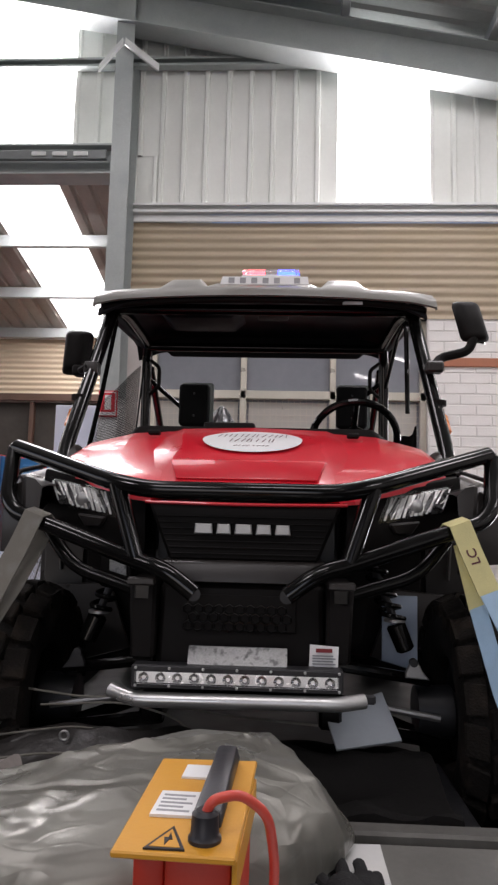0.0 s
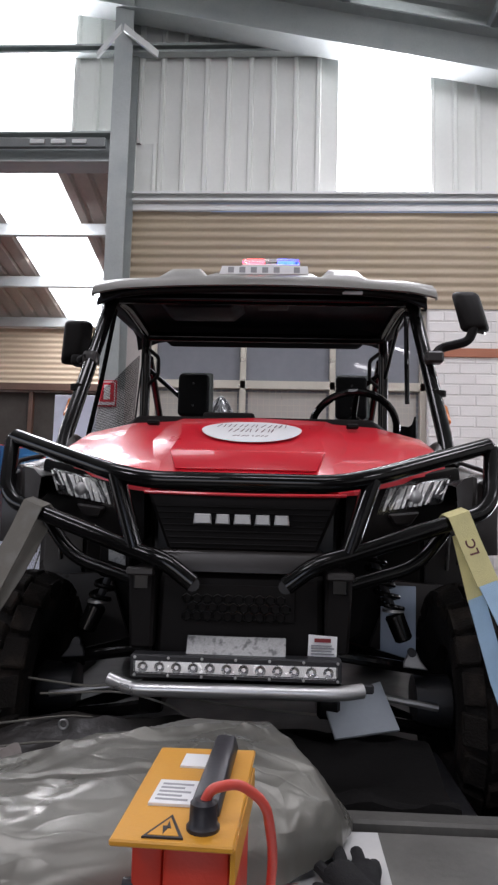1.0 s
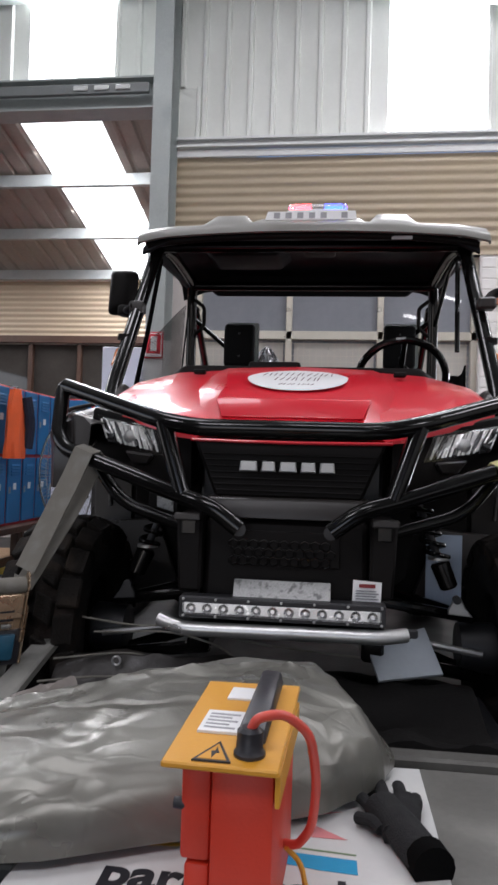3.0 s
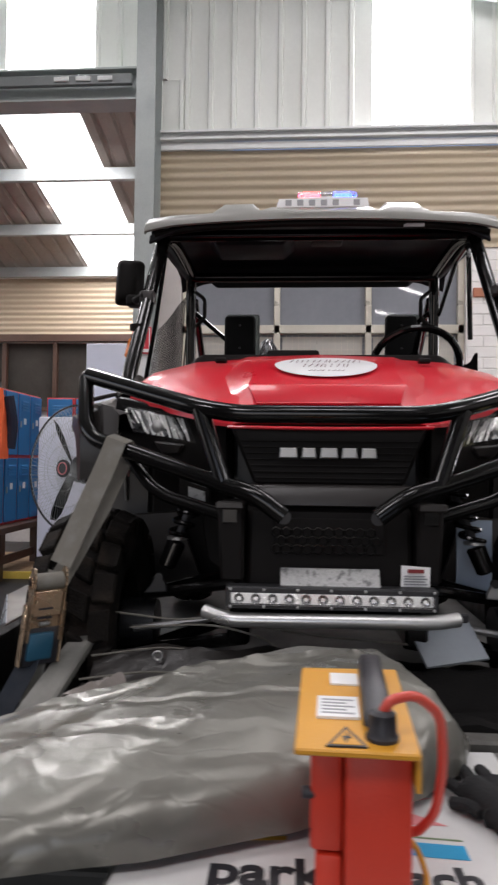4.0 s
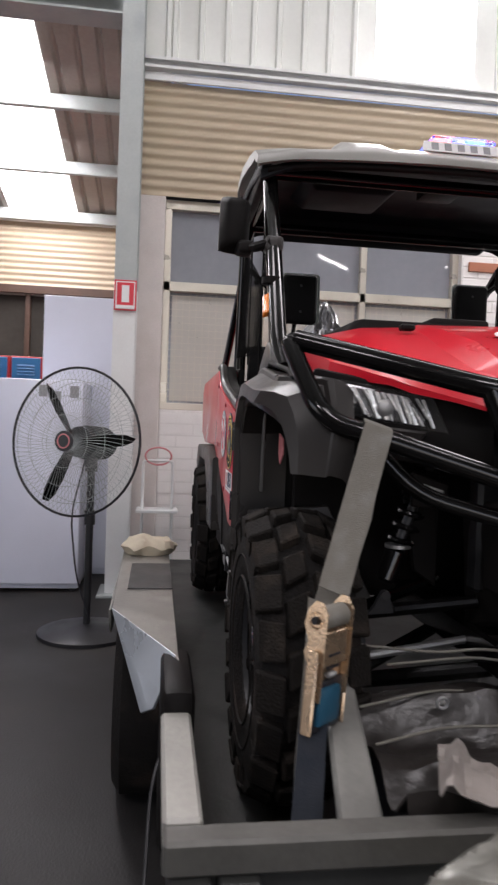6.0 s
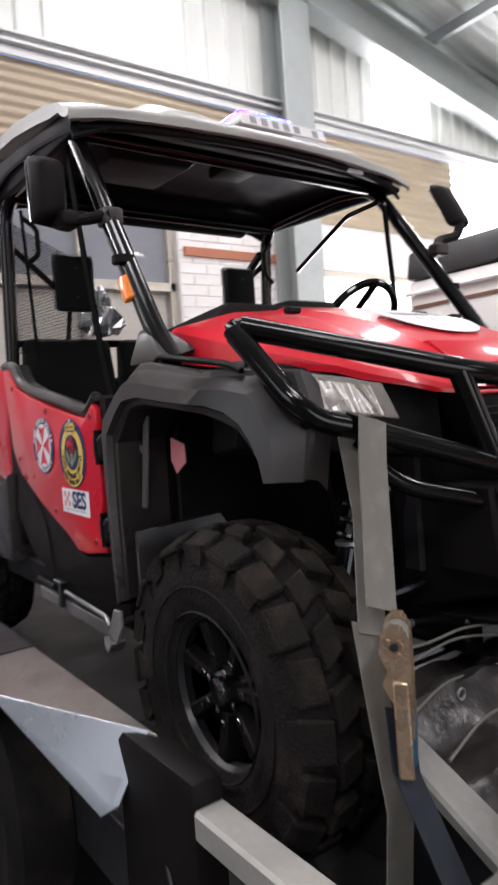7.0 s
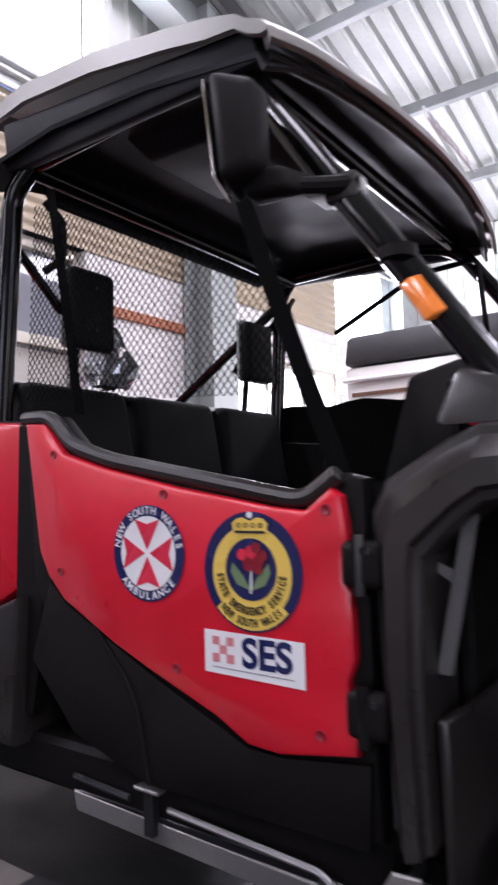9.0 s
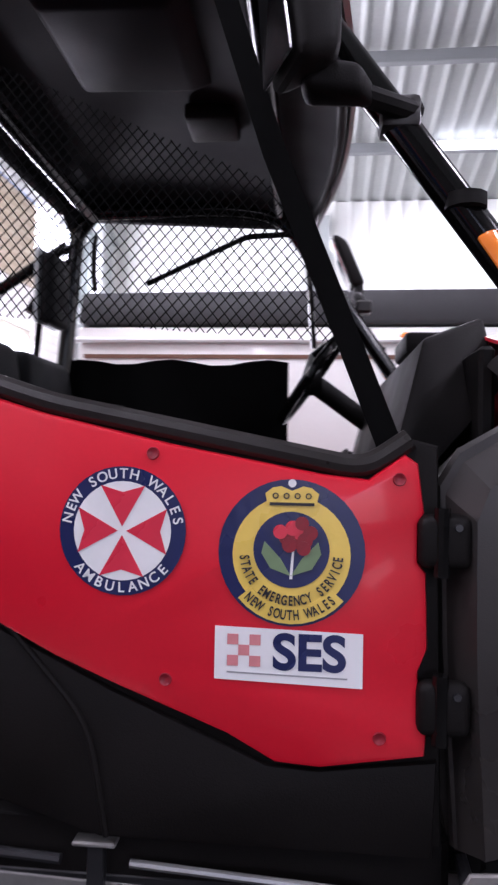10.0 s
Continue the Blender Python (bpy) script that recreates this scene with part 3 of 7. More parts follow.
# right-hand wall: ribbed cladding over block
bm = bmesh.new()
rows = []
prof = []
y = BACK
while y < GABLE:
    prof += [(y, 0), (y + 0.012, 0.029), (y + 0.034, 0.029), (y + 0.046, 0)]
    y += 0.1905
rows = [[(SIDE - d, yy, z) for yy, d in prof] for z in (2.2, roof_z(SIDE) + 0.1)]
loft(rows, bm=bm)
structure("wall_side", thicken(bm, 0.004), M_CLAD, "pale ribbed steel cladding on the side wall", "wall")
structure("wall_side_base", box(SIDE, SIDE + 0.19, BACK, GABLE + 0.2, 0, 2.2), M_BLOCK, "white painted block base of the side wall", "wall")
for yy in (0.2, 2.6):
    part("side_post", i_column(SIDE - 0.12, yy, yy + 0.24, 0.16, 0, roof_z(SIDE) - 0.1), M_STEEL, wall_gable, smooth=False)
bm = bmesh.new()
for a, b, c, d in ((BACK, -1.5, 0, 5.6), (3.1, FAR, 0, 5.6), (-1.5, 3.1, 3.5, 5.6)):
    box(LEFT - 0.2, LEFT, a, b, c, d, bm=bm)
structure("wall_left", bm, M_SHADEWALL, "unseen sheet wall, darkened for dim light, round the assumed side door", "wall")
bm = bmesh.new()
for a, b, c, d in ((LEFT, -4.2, 0, 6.6), (1.2, SIDE, 0, 6.6), (-4.2, 1.2, 3.75, 6.6)):
    box(a, b, BACK - 0.2, BACK, c, d, bm=bm)
structure("wall_back", bm, M_SHADEWALL, "unseen sheet wall, darkened for dim light, round the assumed roller door", "wall")

# annex roof, purlins and far wall
bm = bmesh.new()
prof = []
x = LEFT
while x < -1.1:
    prof += [(x, 0), (x + 0.02, 0.03), (x + 0.045, 0.03), (x + 0.065, 0)]
    x += 0.1905
rows = [[(xx, yy, annex_z(yy) + 0.02 + d) for xx, d in prof] for yy in (GABLE + 0.1, FAR + 0.1)]
loft(rows, bm=bm)
tagged(part("ceiling", thicken(bm, 0.003), M_ANNEXROOF, None, "", False), "aged brown-grey ribbed roof over the annex", "ceiling", kind="structure")
for xa in (-3.03, -6.68):
    strip = hexa([(xa, GABLE + 0.12, annex_z(GABLE + 0.12) + 0.008), (xa + 0.80, GABLE + 0.12, annex_z(GABLE + 0.12) + 0.008), (xa + 0.80, FAR, annex_z(FAR) + 0.008), (xa, FAR, annex_z(FAR) + 0.008),
                  (xa, GABLE + 0.12, annex_z(GABLE + 0.12) + 0.014), (xa + 0.80, GABLE + 0.12, annex_z(GABLE + 0.12) + 0.014), (xa + 0.80, FAR, annex_z(FAR) + 0.014), (xa, FAR, annex_z(FAR) + 0.014)])
    structure("skylight_strip", strip, M_DAYSHEET, "translucent sheet in the annex roof, glowing in place of daylight", "skylight")
for yy in (5.85, 6.9, 7.95, 9.0):
    z = annex_z(yy) - 0.04
    steel("purlin", box(LEFT, -1.1, yy - 0.03, yy + 0.03, z - 0.10, z + 0.03, 0.006), "grey galvanised purlin under the annex roof", M_STEEL, "purlin")
steel("eaves_plate", box(LEFT, -1.1, FAR - 0.10, FAR - 0.02, 3.63, 3.70, 0.004), "pale eaves plate", M_WSTEEL, "beam")
gap_bar = structure("eaves_filler", box(LEFT, -1.1, FAR + 0.02, FAR + 0.06, 3.70, 3.735), M_DARK, "dark filler strip under the annex roof's edge", "trim")
# small glowing boxes stand in for daylight through the rib gaps
for k in range(16):
    x = -3.12 - k * 0.1905
    part("light_gap", box(x, x + 0.075, FAR - 0.012, FAR - 0.006, 3.715, 3.745), M_DAYSHEET, gap_bar, "glowing chip in place of a daylight gap under a roof rib", False)
structure("wall_annex_side", box(-1.1, -1.0, GABLE + 0.25, FAR + 0.2, 0, 5.0), M_CONC, "grey plastered side wall of the annex", "wall")
structure("wall_far", box(LEFT, -1.0, FAR, FAR + 0.19, 0, 1.85), M_CONC, "grey plastered lower wall of the annex", "wall")
structure("wall_far", box(LEFT, -1.0, FAR + 0.02, FAR + 0.19, 2.75, 4.6), M_CONC, "grey wall behind the corrugated sheet", "wall")
win_far = thing("window_2", (-3.5, FAR, 1.85), "long dark window band with timber posts in the annex wall", "window", kind="structure")
part("pane", box(LEFT, -1.0, FAR + 0.10, FAR + 0.12, 1.85, 2.75), M_PANEDARK, win_far)
for k in range(11):
    a = LEFT + 0.4 + k * 0.72
    part("post", box(a, a + 0.06, FAR + 0.01, FAR + 0.09, 1.85, 2.75, 0.004), M_DKWOOD, win_far)
part("head", box(LEFT, -1.1, FAR - 0.04, FAR + 0.09, 2.76, 2.86, 0.004), M_DKWOOD, win_far)
part("sill", box(LEFT, -1.1, FAR - 0.05, FAR + 0.09, 1.80, 1.85, 0.004), M_DKWOOD, win_far)

# block wall under the gable sheets: core, then blocks
DOOR_L, DOOR_R, DOOR_T = 2.62, 4.58, 2.46
bm = bmesh.new()
for a, b, c, d in ((1.15, DOOR_L, 0, 2.86), (DOOR_R, SIDE, 0, 2.86), (DOOR_L, DOOR_R, DOOR_T, 2.86)):
    box(a, b, GABLE - 0.007, GABLE + 0.19, c, d, bm=bm)
structure("wall_block", bm, M_MORTAR, "white painted brick wall", "wall")
door_way = thing("door_1", (3.6, GABLE, 0), "wide daylit door of translucent panes with slim pale posts", "door", kind="structure")
# panes glow by emission, standing in for the doorway's daylight
for k in range(3):
    a = DOOR_L + 0.06 + k * 0.632
    part("pane", box(a, a + 0.576, GABLE + 0.05, GABLE + 0.06, 0.10, DOOR_T - 0.06), M_DAYSHEET, door_way, "translucent door pane, glowing in place of daylight", False)
for a in (DOOR_L, DOOR_L + 0.636, DOOR_L + 1.268, DOOR_R - 0.06):
    part("post", box(a, a + 0.056, GABLE + 0.03, GABLE + 0.09, 0.02, DOOR_T, 0.004), M_ALU, door_way)
part("head_rail", box(DOOR_L, DOOR_R, GABLE + 0.025, GABLE + 0.095, DOOR_T - 0.06, DOOR_T - 0.002, 0.004), M_ALU, door_way)
part("kick_rail", box(DOOR_L, DOOR_R, GABLE + 0.025, GABLE + 0.095, 0.0, 0.10, 0.004), M_ALU, door_way)
structure("wall_block_low", box(-1.3, 1.15, GABLE + 0.014, GABLE + 0.19, 0, 1.31), M_MORTAR, "white painted brick wall under the window", "wall")
structure("wall_pier", box(-1.32, -1.13, GABLE - 0.02, GABLE + 0.25, 0, 2.86, 0.006), M_PIER, "pale plastered pier beside the window", "wall")
structure("wall_backing", box(-1.36, SIDE + 0.1, GABLE + 0.10, GABLE + 0.14, 2.86, 3.7), M_DARK, "backing behind the corrugated sheet", "wall")

# window in the block wall
win = thing("window_1", (0, GABLE, 1.31), "wide aluminium window of dark panes with reflections over a mesh-covered row", "window", kind="structure")
WY = GABLE + 0.10
part("frame_head", box(-1.13, 1.15, WY - 0.05, WY + 0.03, 2.79, 2.86, 0.004), M_ALU, win)
part("frame_sill", box(-1.13, 1.15, WY - 0.08, WY + 0.03, 1.31, 1.36, 0.004), M_ALU, win)
part("transom", box(-1.13, 1.15, WY - 0.05, WY + 0.03, 2.19, 2.26, 0.004), M_ALU, win)
for a in (-1.13, -0.375, 0.365, 1.10):
    part("mullion", box(a, a + 0.05, WY - 0.05, WY + 0.03, 1.36, 2.79, 0.004), M_ALU, win)
for a, b in ((-1.08, -0.375), (-0.325, 0.365), (0.415, 1.10)):
    part("pane", box(a, b, WY, WY + 0.006, 2.26, 2.79), M_PANE, win)
    part("pane", box(a, b, WY + 0.01, WY + 0.016, 1.36, 2.19), M_PANE, win)
    part("frosted_sheet", box(a + 0.02, b - 0.02, WY + 0.003, WY + 0.008, 1.38, 2.17), M_BLIND, win, "pale grey board behind the wire mesh")
    bm = bmesh.new()
    k = a
    while k < b:
        box(k, k + 0.0025, WY - 0.012, WY - 0.010, 1.36, 2.19, bm=bm)
        k += 0.05
    k = 1.36
    while k < 2.19:
        box(a, b, WY - 0.014, WY - 0.012, k, k + 0.0025, bm=bm)
        k += 0.05
    part("wire_mesh", bm, M_ALU, win, "welded wire mesh over the glass", False)

# fluorescent battens under the roof, behind and above the camera
for x, y in ((2.0, -5.0), (2.2, -2.8)):
    zt = 4.62
    HERE[0] = Matrix.Translation((x, y, 0)) @ Matrix.Rotation(radians(-48), 4, "Z")
    t = thing("batten_light", (0, 0, zt), "white fluorescent batten light hung under the roof", "light", "batten lights")
    part("body", prism([(-0.61, zt), (0.61, zt), (0.61, zt + 0.06), (-0.61, zt + 0.06)], "y", -0.05, 0.05, 0.012), M_WSTEEL, t)
    part("tube", tube([(-0.6, 0, zt - 0.022), (0.6, 0, zt - 0.022)], 0.02, 10), M_TUBELIGHT, t, "lit fluorescent tube")
    for s in (-0.45, 0.45):
        part("rod", tube([(s, 0, zt + 0.06), (s, 0, roof_z(x) + 0.06)], 0.006, 6), M_STEEL, t)
HERE[0] = Matrix.Identity(4)

# ---- the side-by-side vehicle ----
HERE[0] = VEH
BED = 0.31            # deck of the trailer
car = thing("utility_vehicle", (0, 3.0, BED), "red and black side-by-side utility vehicle strapped on a trailer", "utility vehicle")

# bonnet, lofted from front to back
SECTIONS = (
    (1.789, ((0, 1.252), (0.20, 1.252), (0.235, 1.251), (0.245, 1.250), (0.25, 1.249), (0.254, 1.247), (0.254, 1.243))),
    (1.795, ((0, 1.260), (0.20, 1.260), (0.235, 1.258), (0.25, 1.256), (0.258, 1.253), (0.262, 1.247), (0.262, 1.240))),
    (1.815, ((0, 1.285), (0.20, 1.283), (0.245, 1.275), (0.275, 1.27), (0.295, 1.265), (0.31, 1.255), (0.31, 1.245))),
    (1.845, ((0, 1.304), (0.20, 1.302), (0.245, 1.292), (0.31, 1.288), (0.345, 1.284), (0.365, 1.272), (0.365, 1.262))),
    (1.902, ((0, 1.362), (0.222, 1.358), (0.246, 1.330), (0.345, 1.318), (0.415, 1.310), (0.44, 1.297), (0.445, 1.282))),
    (1.94, ((0, 1.380), (0.222, 1.375), (0.275, 1.344), (0.37, 1.333), (0.45, 1.328), (0.475, 1.315), (0.48, 1.30))),
    (2.065, ((0, 1.437), (0.213, 1.43), (0.303, 1.405), (0.40, 1.402), (0.565, 1.378), (0.595, 1.362), (0.60, 1.325))),
    (2.22, ((0, 1.487), (0.238, 1.48), (0.292, 1.464), (0.42, 1.455), (0.575, 1.42), (0.605, 1.402), (0.61, 1.34))),
    (2.37, ((0, 1.523), (0.255, 1.515), (0.28, 1.506), (0.43, 1.496), (0.585, 1.458), (0.612, 1.44), (0.615, 1.36))),
    (2.42, ((0, 1.523), (0.24, 1.517), (0.29, 1.500), (0.43, 1.497), (0.585, 1.458), (0.612, 1.44), (0.615, 1.37))),
)
rows = []
for y, half in SECTIONS:
    rows.append([(-px, y, pz) for px, pz in half[:0:-1]] + [(px, y, pz) for px, pz in half])
bm = loft(rows)
bonnet = part("bonnet", thicken(bm, 0.006), M_RED, car, "glossy red bonnet", sharp=0.32, crease=0.05)
part("bonnet_front", hexa([(-0.196, 1.8405, 1.3085), (0.196, 1.8405, 1.3085), (0.224, 1.897, 1.367), (-0.224, 1.897, 1.367),
                           (-0.196, 1.858, 1.300), (0.196, 1.858, 1.300), (0.224, 1.925, 1.364), (-0.224, 1.925, 1.364)], 0.004, 2), M_RED, bonnet, "raised front fold of the bonnet")


def hood_z(x, y):
    """Height of the bonnet at a point near its middle."""
    for (ya, a), (yb, b) in zip(SECTIONS, SECTIONS[1:]):
        if ya <= y <= yb:
            t = (y - ya) / (yb - ya)
            return (a[0][1] * (1 - t) + b[0][1] * t) - 0.03 * x * x
    return 1.5


# oval sticker with unreadable script
bm = bmesh.new()
c = bm.verts.new((0.005, 2.075, hood_z(0, 2.075) + 0.009))
ring = [bm.verts.new((0.005 + 0.156 * math.cos(a), 2.075 + 0.115 * math.sin(a), hood_z(0.156 * math.cos(a), 2.075 + 0.115 * math.sin(a)) + 0.008)) for a in [2 * math.pi * k / 48 for k in range(48)]]
for k in range(48):
    bm.faces.new((c, ring[k], ring[(k + 1) % 48]))
oval = part("oval_sticker", thicken(bm, 0.001), M_WHITE, bonnet, "white oval sticker with dark script")
for y0, x0, x1, hgt in ((2.095, -0.105, 0.115, 0.040), (2.040, -0.065, 0.080, 0.028), (2.002, -0.05, 0.055, 0.007)):
    a = x0
    while a < x1:
        w = random.uniform(0.010, 0.022)
        lean = 0.4 * w + random.uniform(-0.004, 0.006)
        za, zb = hood_z(a, y0) + 0.011, hood_z(a, y0 + hgt) + 0.011
        pts = [(a, y0, za), (a + 0.0022, y0, za), (a + lean + 0.0022, y0 + hgt, zb), (a + lean, y0 + hgt, zb)]
        part("script_bar", hexa(pts + [(q[0], q[1], q[2] - 0.001) for q in pts]), M_SCRIPT, bonnet, smooth=False)
        a += w
for s in (-1, 1):
    part("bonnet_latch", box(s * 0.335 - 0.02, s * 0.335 + 0.02, 2.225, 2.255, 1.475, 1.492, 0.004), M_BLACK, bonnet, "black rubber latch")

# cowl and dash behind the bonnet
bm = hexa([(-0.55, 2.41, 1.39), (0.55, 2.41, 1.39), (0.42, 2.41, 1.535), (-0.42, 2.41, 1.535),
           (-0.60, 2.62, 1.15), (0.60, 2.62, 1.15), (0.56, 2.54, 1.47), (-0.56, 2.54, 1.47)], 0.012, 2)
part("dashboard", bm, M_BLACK, car, "black moulded dashboard")
bm = box(-0.19, 0.0, 2.42, 2.52, 1.50, 1.55, 0.012, 2)
part("dash_tray", bm, M_BLACK, car)
# grille with slats and chrome letter blocks
bm = hexa([(-0.262, 1.789, 1.245), (0.262, 1.789, 1.245), (0.195, 1.765, 1.088), (-0.195, 1.765, 1.088),
           (-0.262, 1.90, 1.245), (0.262, 1.90, 1.245), (0.195, 1.90, 1.088), (-0.195, 1.90, 1.088)], 0.008)
grille = part("grille", bm, M_BLACK, car, "black slatted grille")
for k in range(7):
    z = 1.106 + k * 0.0162
    w = 0.195 + (z - 1.088) / 0.148 * 0.067 - 0.012
    y = 1.765 + (z - 1.088) / 0.148 * 0.027
    part("slat", box(-w, w, y - 0.008, y + 0.004, z - 0.002, z + 0.002, 0.001), M_BLACK, grille)
a = -0.130
for w in (0.058, 0.048, 0.056, 0.050, 0.050):
    part("badge_block", prism([(a, 1.158), (a + w - 0.009, 1.158), (a + w - 0.012, 1.185), (a + 0.003, 1.185)], "y", 1.752, 1.764, 0.003), M_SILVER, grille, "chrome badge block", False)
    a += w
# chin, nose and lower bumper
part("chin", hexa([(-0.22, 1.745, 1.09), (0.22, 1.745, 1.09), (0.17, 1.715, 1.035), (-0.17, 1.715, 1.035),
                   (-0.22, 1.95, 1.09), (0.22, 1.95, 1.09), (0.20, 1.95, 1.03), (-0.20, 1.95, 1.03)], 0.012, 2), M_FLARE, car, "black moulded chin")
part("nose", hexa([(-0.205, 1.735, 1.03), (0.205, 1.735, 1.03), (0.21, 1.72, 0.80), (-0.21, 1.72, 0.80),
                   (-0.27, 2.0, 1.03), (0.27, 2.0, 1.03), (0.25, 2.0, 0.72), (-0.25, 2.0, 0.72)], 0.01), M_BLACK, car, "black lower nose panel")
part("red_trim", tube([(-0.268, 1.786, 1.2395), (-0.14, 1.783, 1.2375), (0.0, 1.782, 1.2365), (0.14, 1.783, 1.2380), (0.273, 1.786, 1.2405)], 0.0045, 8, 0.03), M_RED, car, "thin red trim line over the grille")
part("small_label", hexa([(-0.393, 1.93, 1.074), (-0.344, 1.93, 1.059), (-0.343, 1.93, 1.029), (-0.392, 1.93, 1.043),
                          (-0.393, 1.934, 1.074), (-0.344, 1.934, 1.059), (-0.343, 1.934, 1.029), (-0.392, 1.934, 1.043)]), M_SCUFF, car, "small worn silver label", False)
part("label_back", hexa([(-0.42, 1.936, 1.10), (-0.33, 1.936, 1.075), (-0.33, 1.936, 1.01), (-0.42, 1.936, 1.02),
                         (-0.42, 1.95, 1.10), (-0.33, 1.95, 1.075), (-0.33, 1.95, 1.01), (-0.42, 1.95, 1.02)], 0.003), M_BLACK, car)
# honeycomb of the lower grille
comb = part("honeycomb_panel", box(-0.14, 0.14, 1.722, 1.73, 0.915, 1.005, 0.002), M_BLACK, car, "black honeycomb grille")
for r in range(3):
    for q in range(10):
        cx, cz = -0.135 + q * 0.0265 + (r % 2) * 0.0132, 0.928 + r * 0.0215
        hexpts = [(cx + 0.0125 * math.cos(radians(60 * k + 30)), 1.718, cz + 0.0125 * math.sin(radians(60 * k + 30))) for k in range(6)]
        part("honeycomb_cell", tube(hexpts, 0.0018, 5, 0.001, True), M_TUBE, comb)
for s in (-1, 1):
    part("bumper_upright", hexa([(s * 0.215, 1.70, 1.045), (s * 0.285, 1.71, 1.045), (s * 0.275, 1.70, 0.845), (s * 0.215, 1.69, 0.845),
                                 (s * 0.215, 1.86, 1.045), (s * 0.285, 1.86, 1.045), (s * 0.275, 1.86, 0.845), (s * 0.215, 1.86, 0.845)], 0.008), M_BLACK, car, "black steel bumper upright")
    part("bumper_bracket", box(s * 0.25 - 0.035, s * 0.25 + 0.035, 1.675, 1.70, 1.028, 1.048, 0.004), M_FLARE, car)
plate = part("skid_plate", hexa([(-0.122, 1.66, 0.889), (0.118, 1.66, 0.889), (0.118, 1.635, 0.848), (-0.122, 1.635, 0.848),
                         (-0.122, 1.666, 0.889), (0.118, 1.666, 0.889), (0.118, 1.641, 0.848), (-0.122, 1.641, 0.848)], 0.0015), M_SCUFF, car, "scuffed bare aluminium plate")
LX, LZ = 0.172, 0.847
warn = part("warning_label", hexa([(LX + 0.002, 1.68, LZ + 0.050), (LX + 0.072, 1.68, LZ + 0.046), (LX + 0.070, 1.675, LZ - 0.004), (LX, 1.675, LZ),
                                   (LX + 0.002, 1.684, LZ + 0.050), (LX + 0.072, 1.684, LZ + 0.046), (LX + 0.070, 1.679, LZ - 0.004), (LX, 1.679, LZ)]), M_WHITE, car, "white warning label with red heading", False)
part("red_bar", box(LX + 0.016, LX + 0.056, 1.6735, 1.6765, LZ + 0.033, LZ + 0.042), M_LABELRED, warn, smooth=False)
for k in range(4):
    part("text_bar", box(LX + 0.008, LX + 0.064 - 0.006 * (k % 2), 1.6735, 1.6765, LZ + 0.004 + k * 0.0065, LZ + 0.007 + k * 0.0065), M_GREYINK, warn, smooth=False)
# LED bar
led = part("light_bar", box(-0.252, 0.250, 1.612, 1.66, 0.797, 0.850, 0.004), M_BLACKSTEEL, car, "black LED light bar, unlit")
part("reflector", box(-0.238, 0.236, 1.606, 1.612, 0.811, 0.836, 0.002), M_REFLECT, led, "silver LED reflector strip")
for k in range(12):
    cx = -0.219 + k * 0.0397
    part("led_cup", turned([(1.607, 0.0115), (1.602, 0.0125), (1.603, 0.0105), (1.6065, 0.004)], 12, "y", (cx, 0, 0.8235)), M_CHROME, led, smooth=True)
part("bar_lens", box(-0.240, 0.238, 1.598, 1.601, 0.809, 0.838, 0.001), M_LENS, led, "clear lens").visible_shadow = False
for k in range(7):
    for z in (0.803, 0.844):
        part("bolt", turned([(1.6115, 0.0035), (1.608, 0.0035), (1.607, 0.002), (1.607, 0)], 8, "y", (-0.24 + k * 0.08, 0, z)), M_SILVER, led)
part("nudge_tube", tube([(-0.306, 1.645, 0.783), (-0.245, 1.622, 0.768), (0.245, 1.62, 0.773), (0.302, 1.638, 0.778)], 0.0175, 14, 0.04), M_NUDGE, car, "satin polished aluminium tube")
part("tube_bracket", box(0.30, 0.33, 1.645, 1.66, 0.768, 0.79, 0.004), M_BLACKSTEEL, car)
part("skid_tray", hexa([(-0.26, 1.68, 0.76), (0.26, 1.68, 0.76), (0.24, 1.70, 0.74), (-0.24, 1.70, 0.74),
                        (-0.26, 2.6, 0.66), (0.26, 2.6, 0.66), (0.24, 2.6, 0.62), (-0.24, 2.6, 0.62)], 0.006), M_BLACK, car)

# bull bar
bar = part("bull_bar", tube([(-0.70, 1.975, 1.398), (-0.34, 1.735, 1.287), (-0.24, 1.70, 1.268), (0.24, 1.70, 1.268), (0.34, 1.735, 1.29), (0.70, 1.975, 1.402)], 0.0235, 14, 0.08), M_TUBE, car, "glossy black tubular bull bar")
for s in (-1, 1):
    part("corner_tube", tube([(s * 0.685, 1.965, 1.392), (s * 0.714, 1.985, 1.395), (s * 0.672, 1.855, 1.240), (s * 0.635, 1.83, 1.203), (s * 0.555, 1.79, 1.18),
                              (s * 0.27, 1.705, 1.088), (s * 0.19, 1.675, 1.068), (s * 0.115, 1.67, 1.012)], 0.0225, 12, 0.05), M_TUBE, bar)
    part("inner_post", tube([(s * 0.335, 1.735, 1.283), (s * 0.268, 1.705, 1.09)], 0.023, 12), M_TUBE, bar)
    part("lower_tube", tube([(s * 0.545, 1.84, 1.155), (s * 0.46, 1.80, 1.06), (s * 0.235, 1.73, 1.0)], 0.018, 12, 0.06), M_TUBE, bar)
    part("mount_plate", box(s * 0.25 - 0.02, s * 0.25 + 0.02, 1.70, 1.82, 0.99, 1.03, 0.004), M_TUBE, bar)
    part("side_stay", tube([(s * 0.64, 1.84, 1.205), (s * 0.58, 2.10, 1.16)], 0.014, 10), M_TUBE, bar)
    part("end_cap", turned([(-0.004, 0.018), (0.004, 0.012), (0.006, 0.004)], 12, "y", (s * 0.115, 1.666, 1.012)), M_BLACKSTEEL, bar)

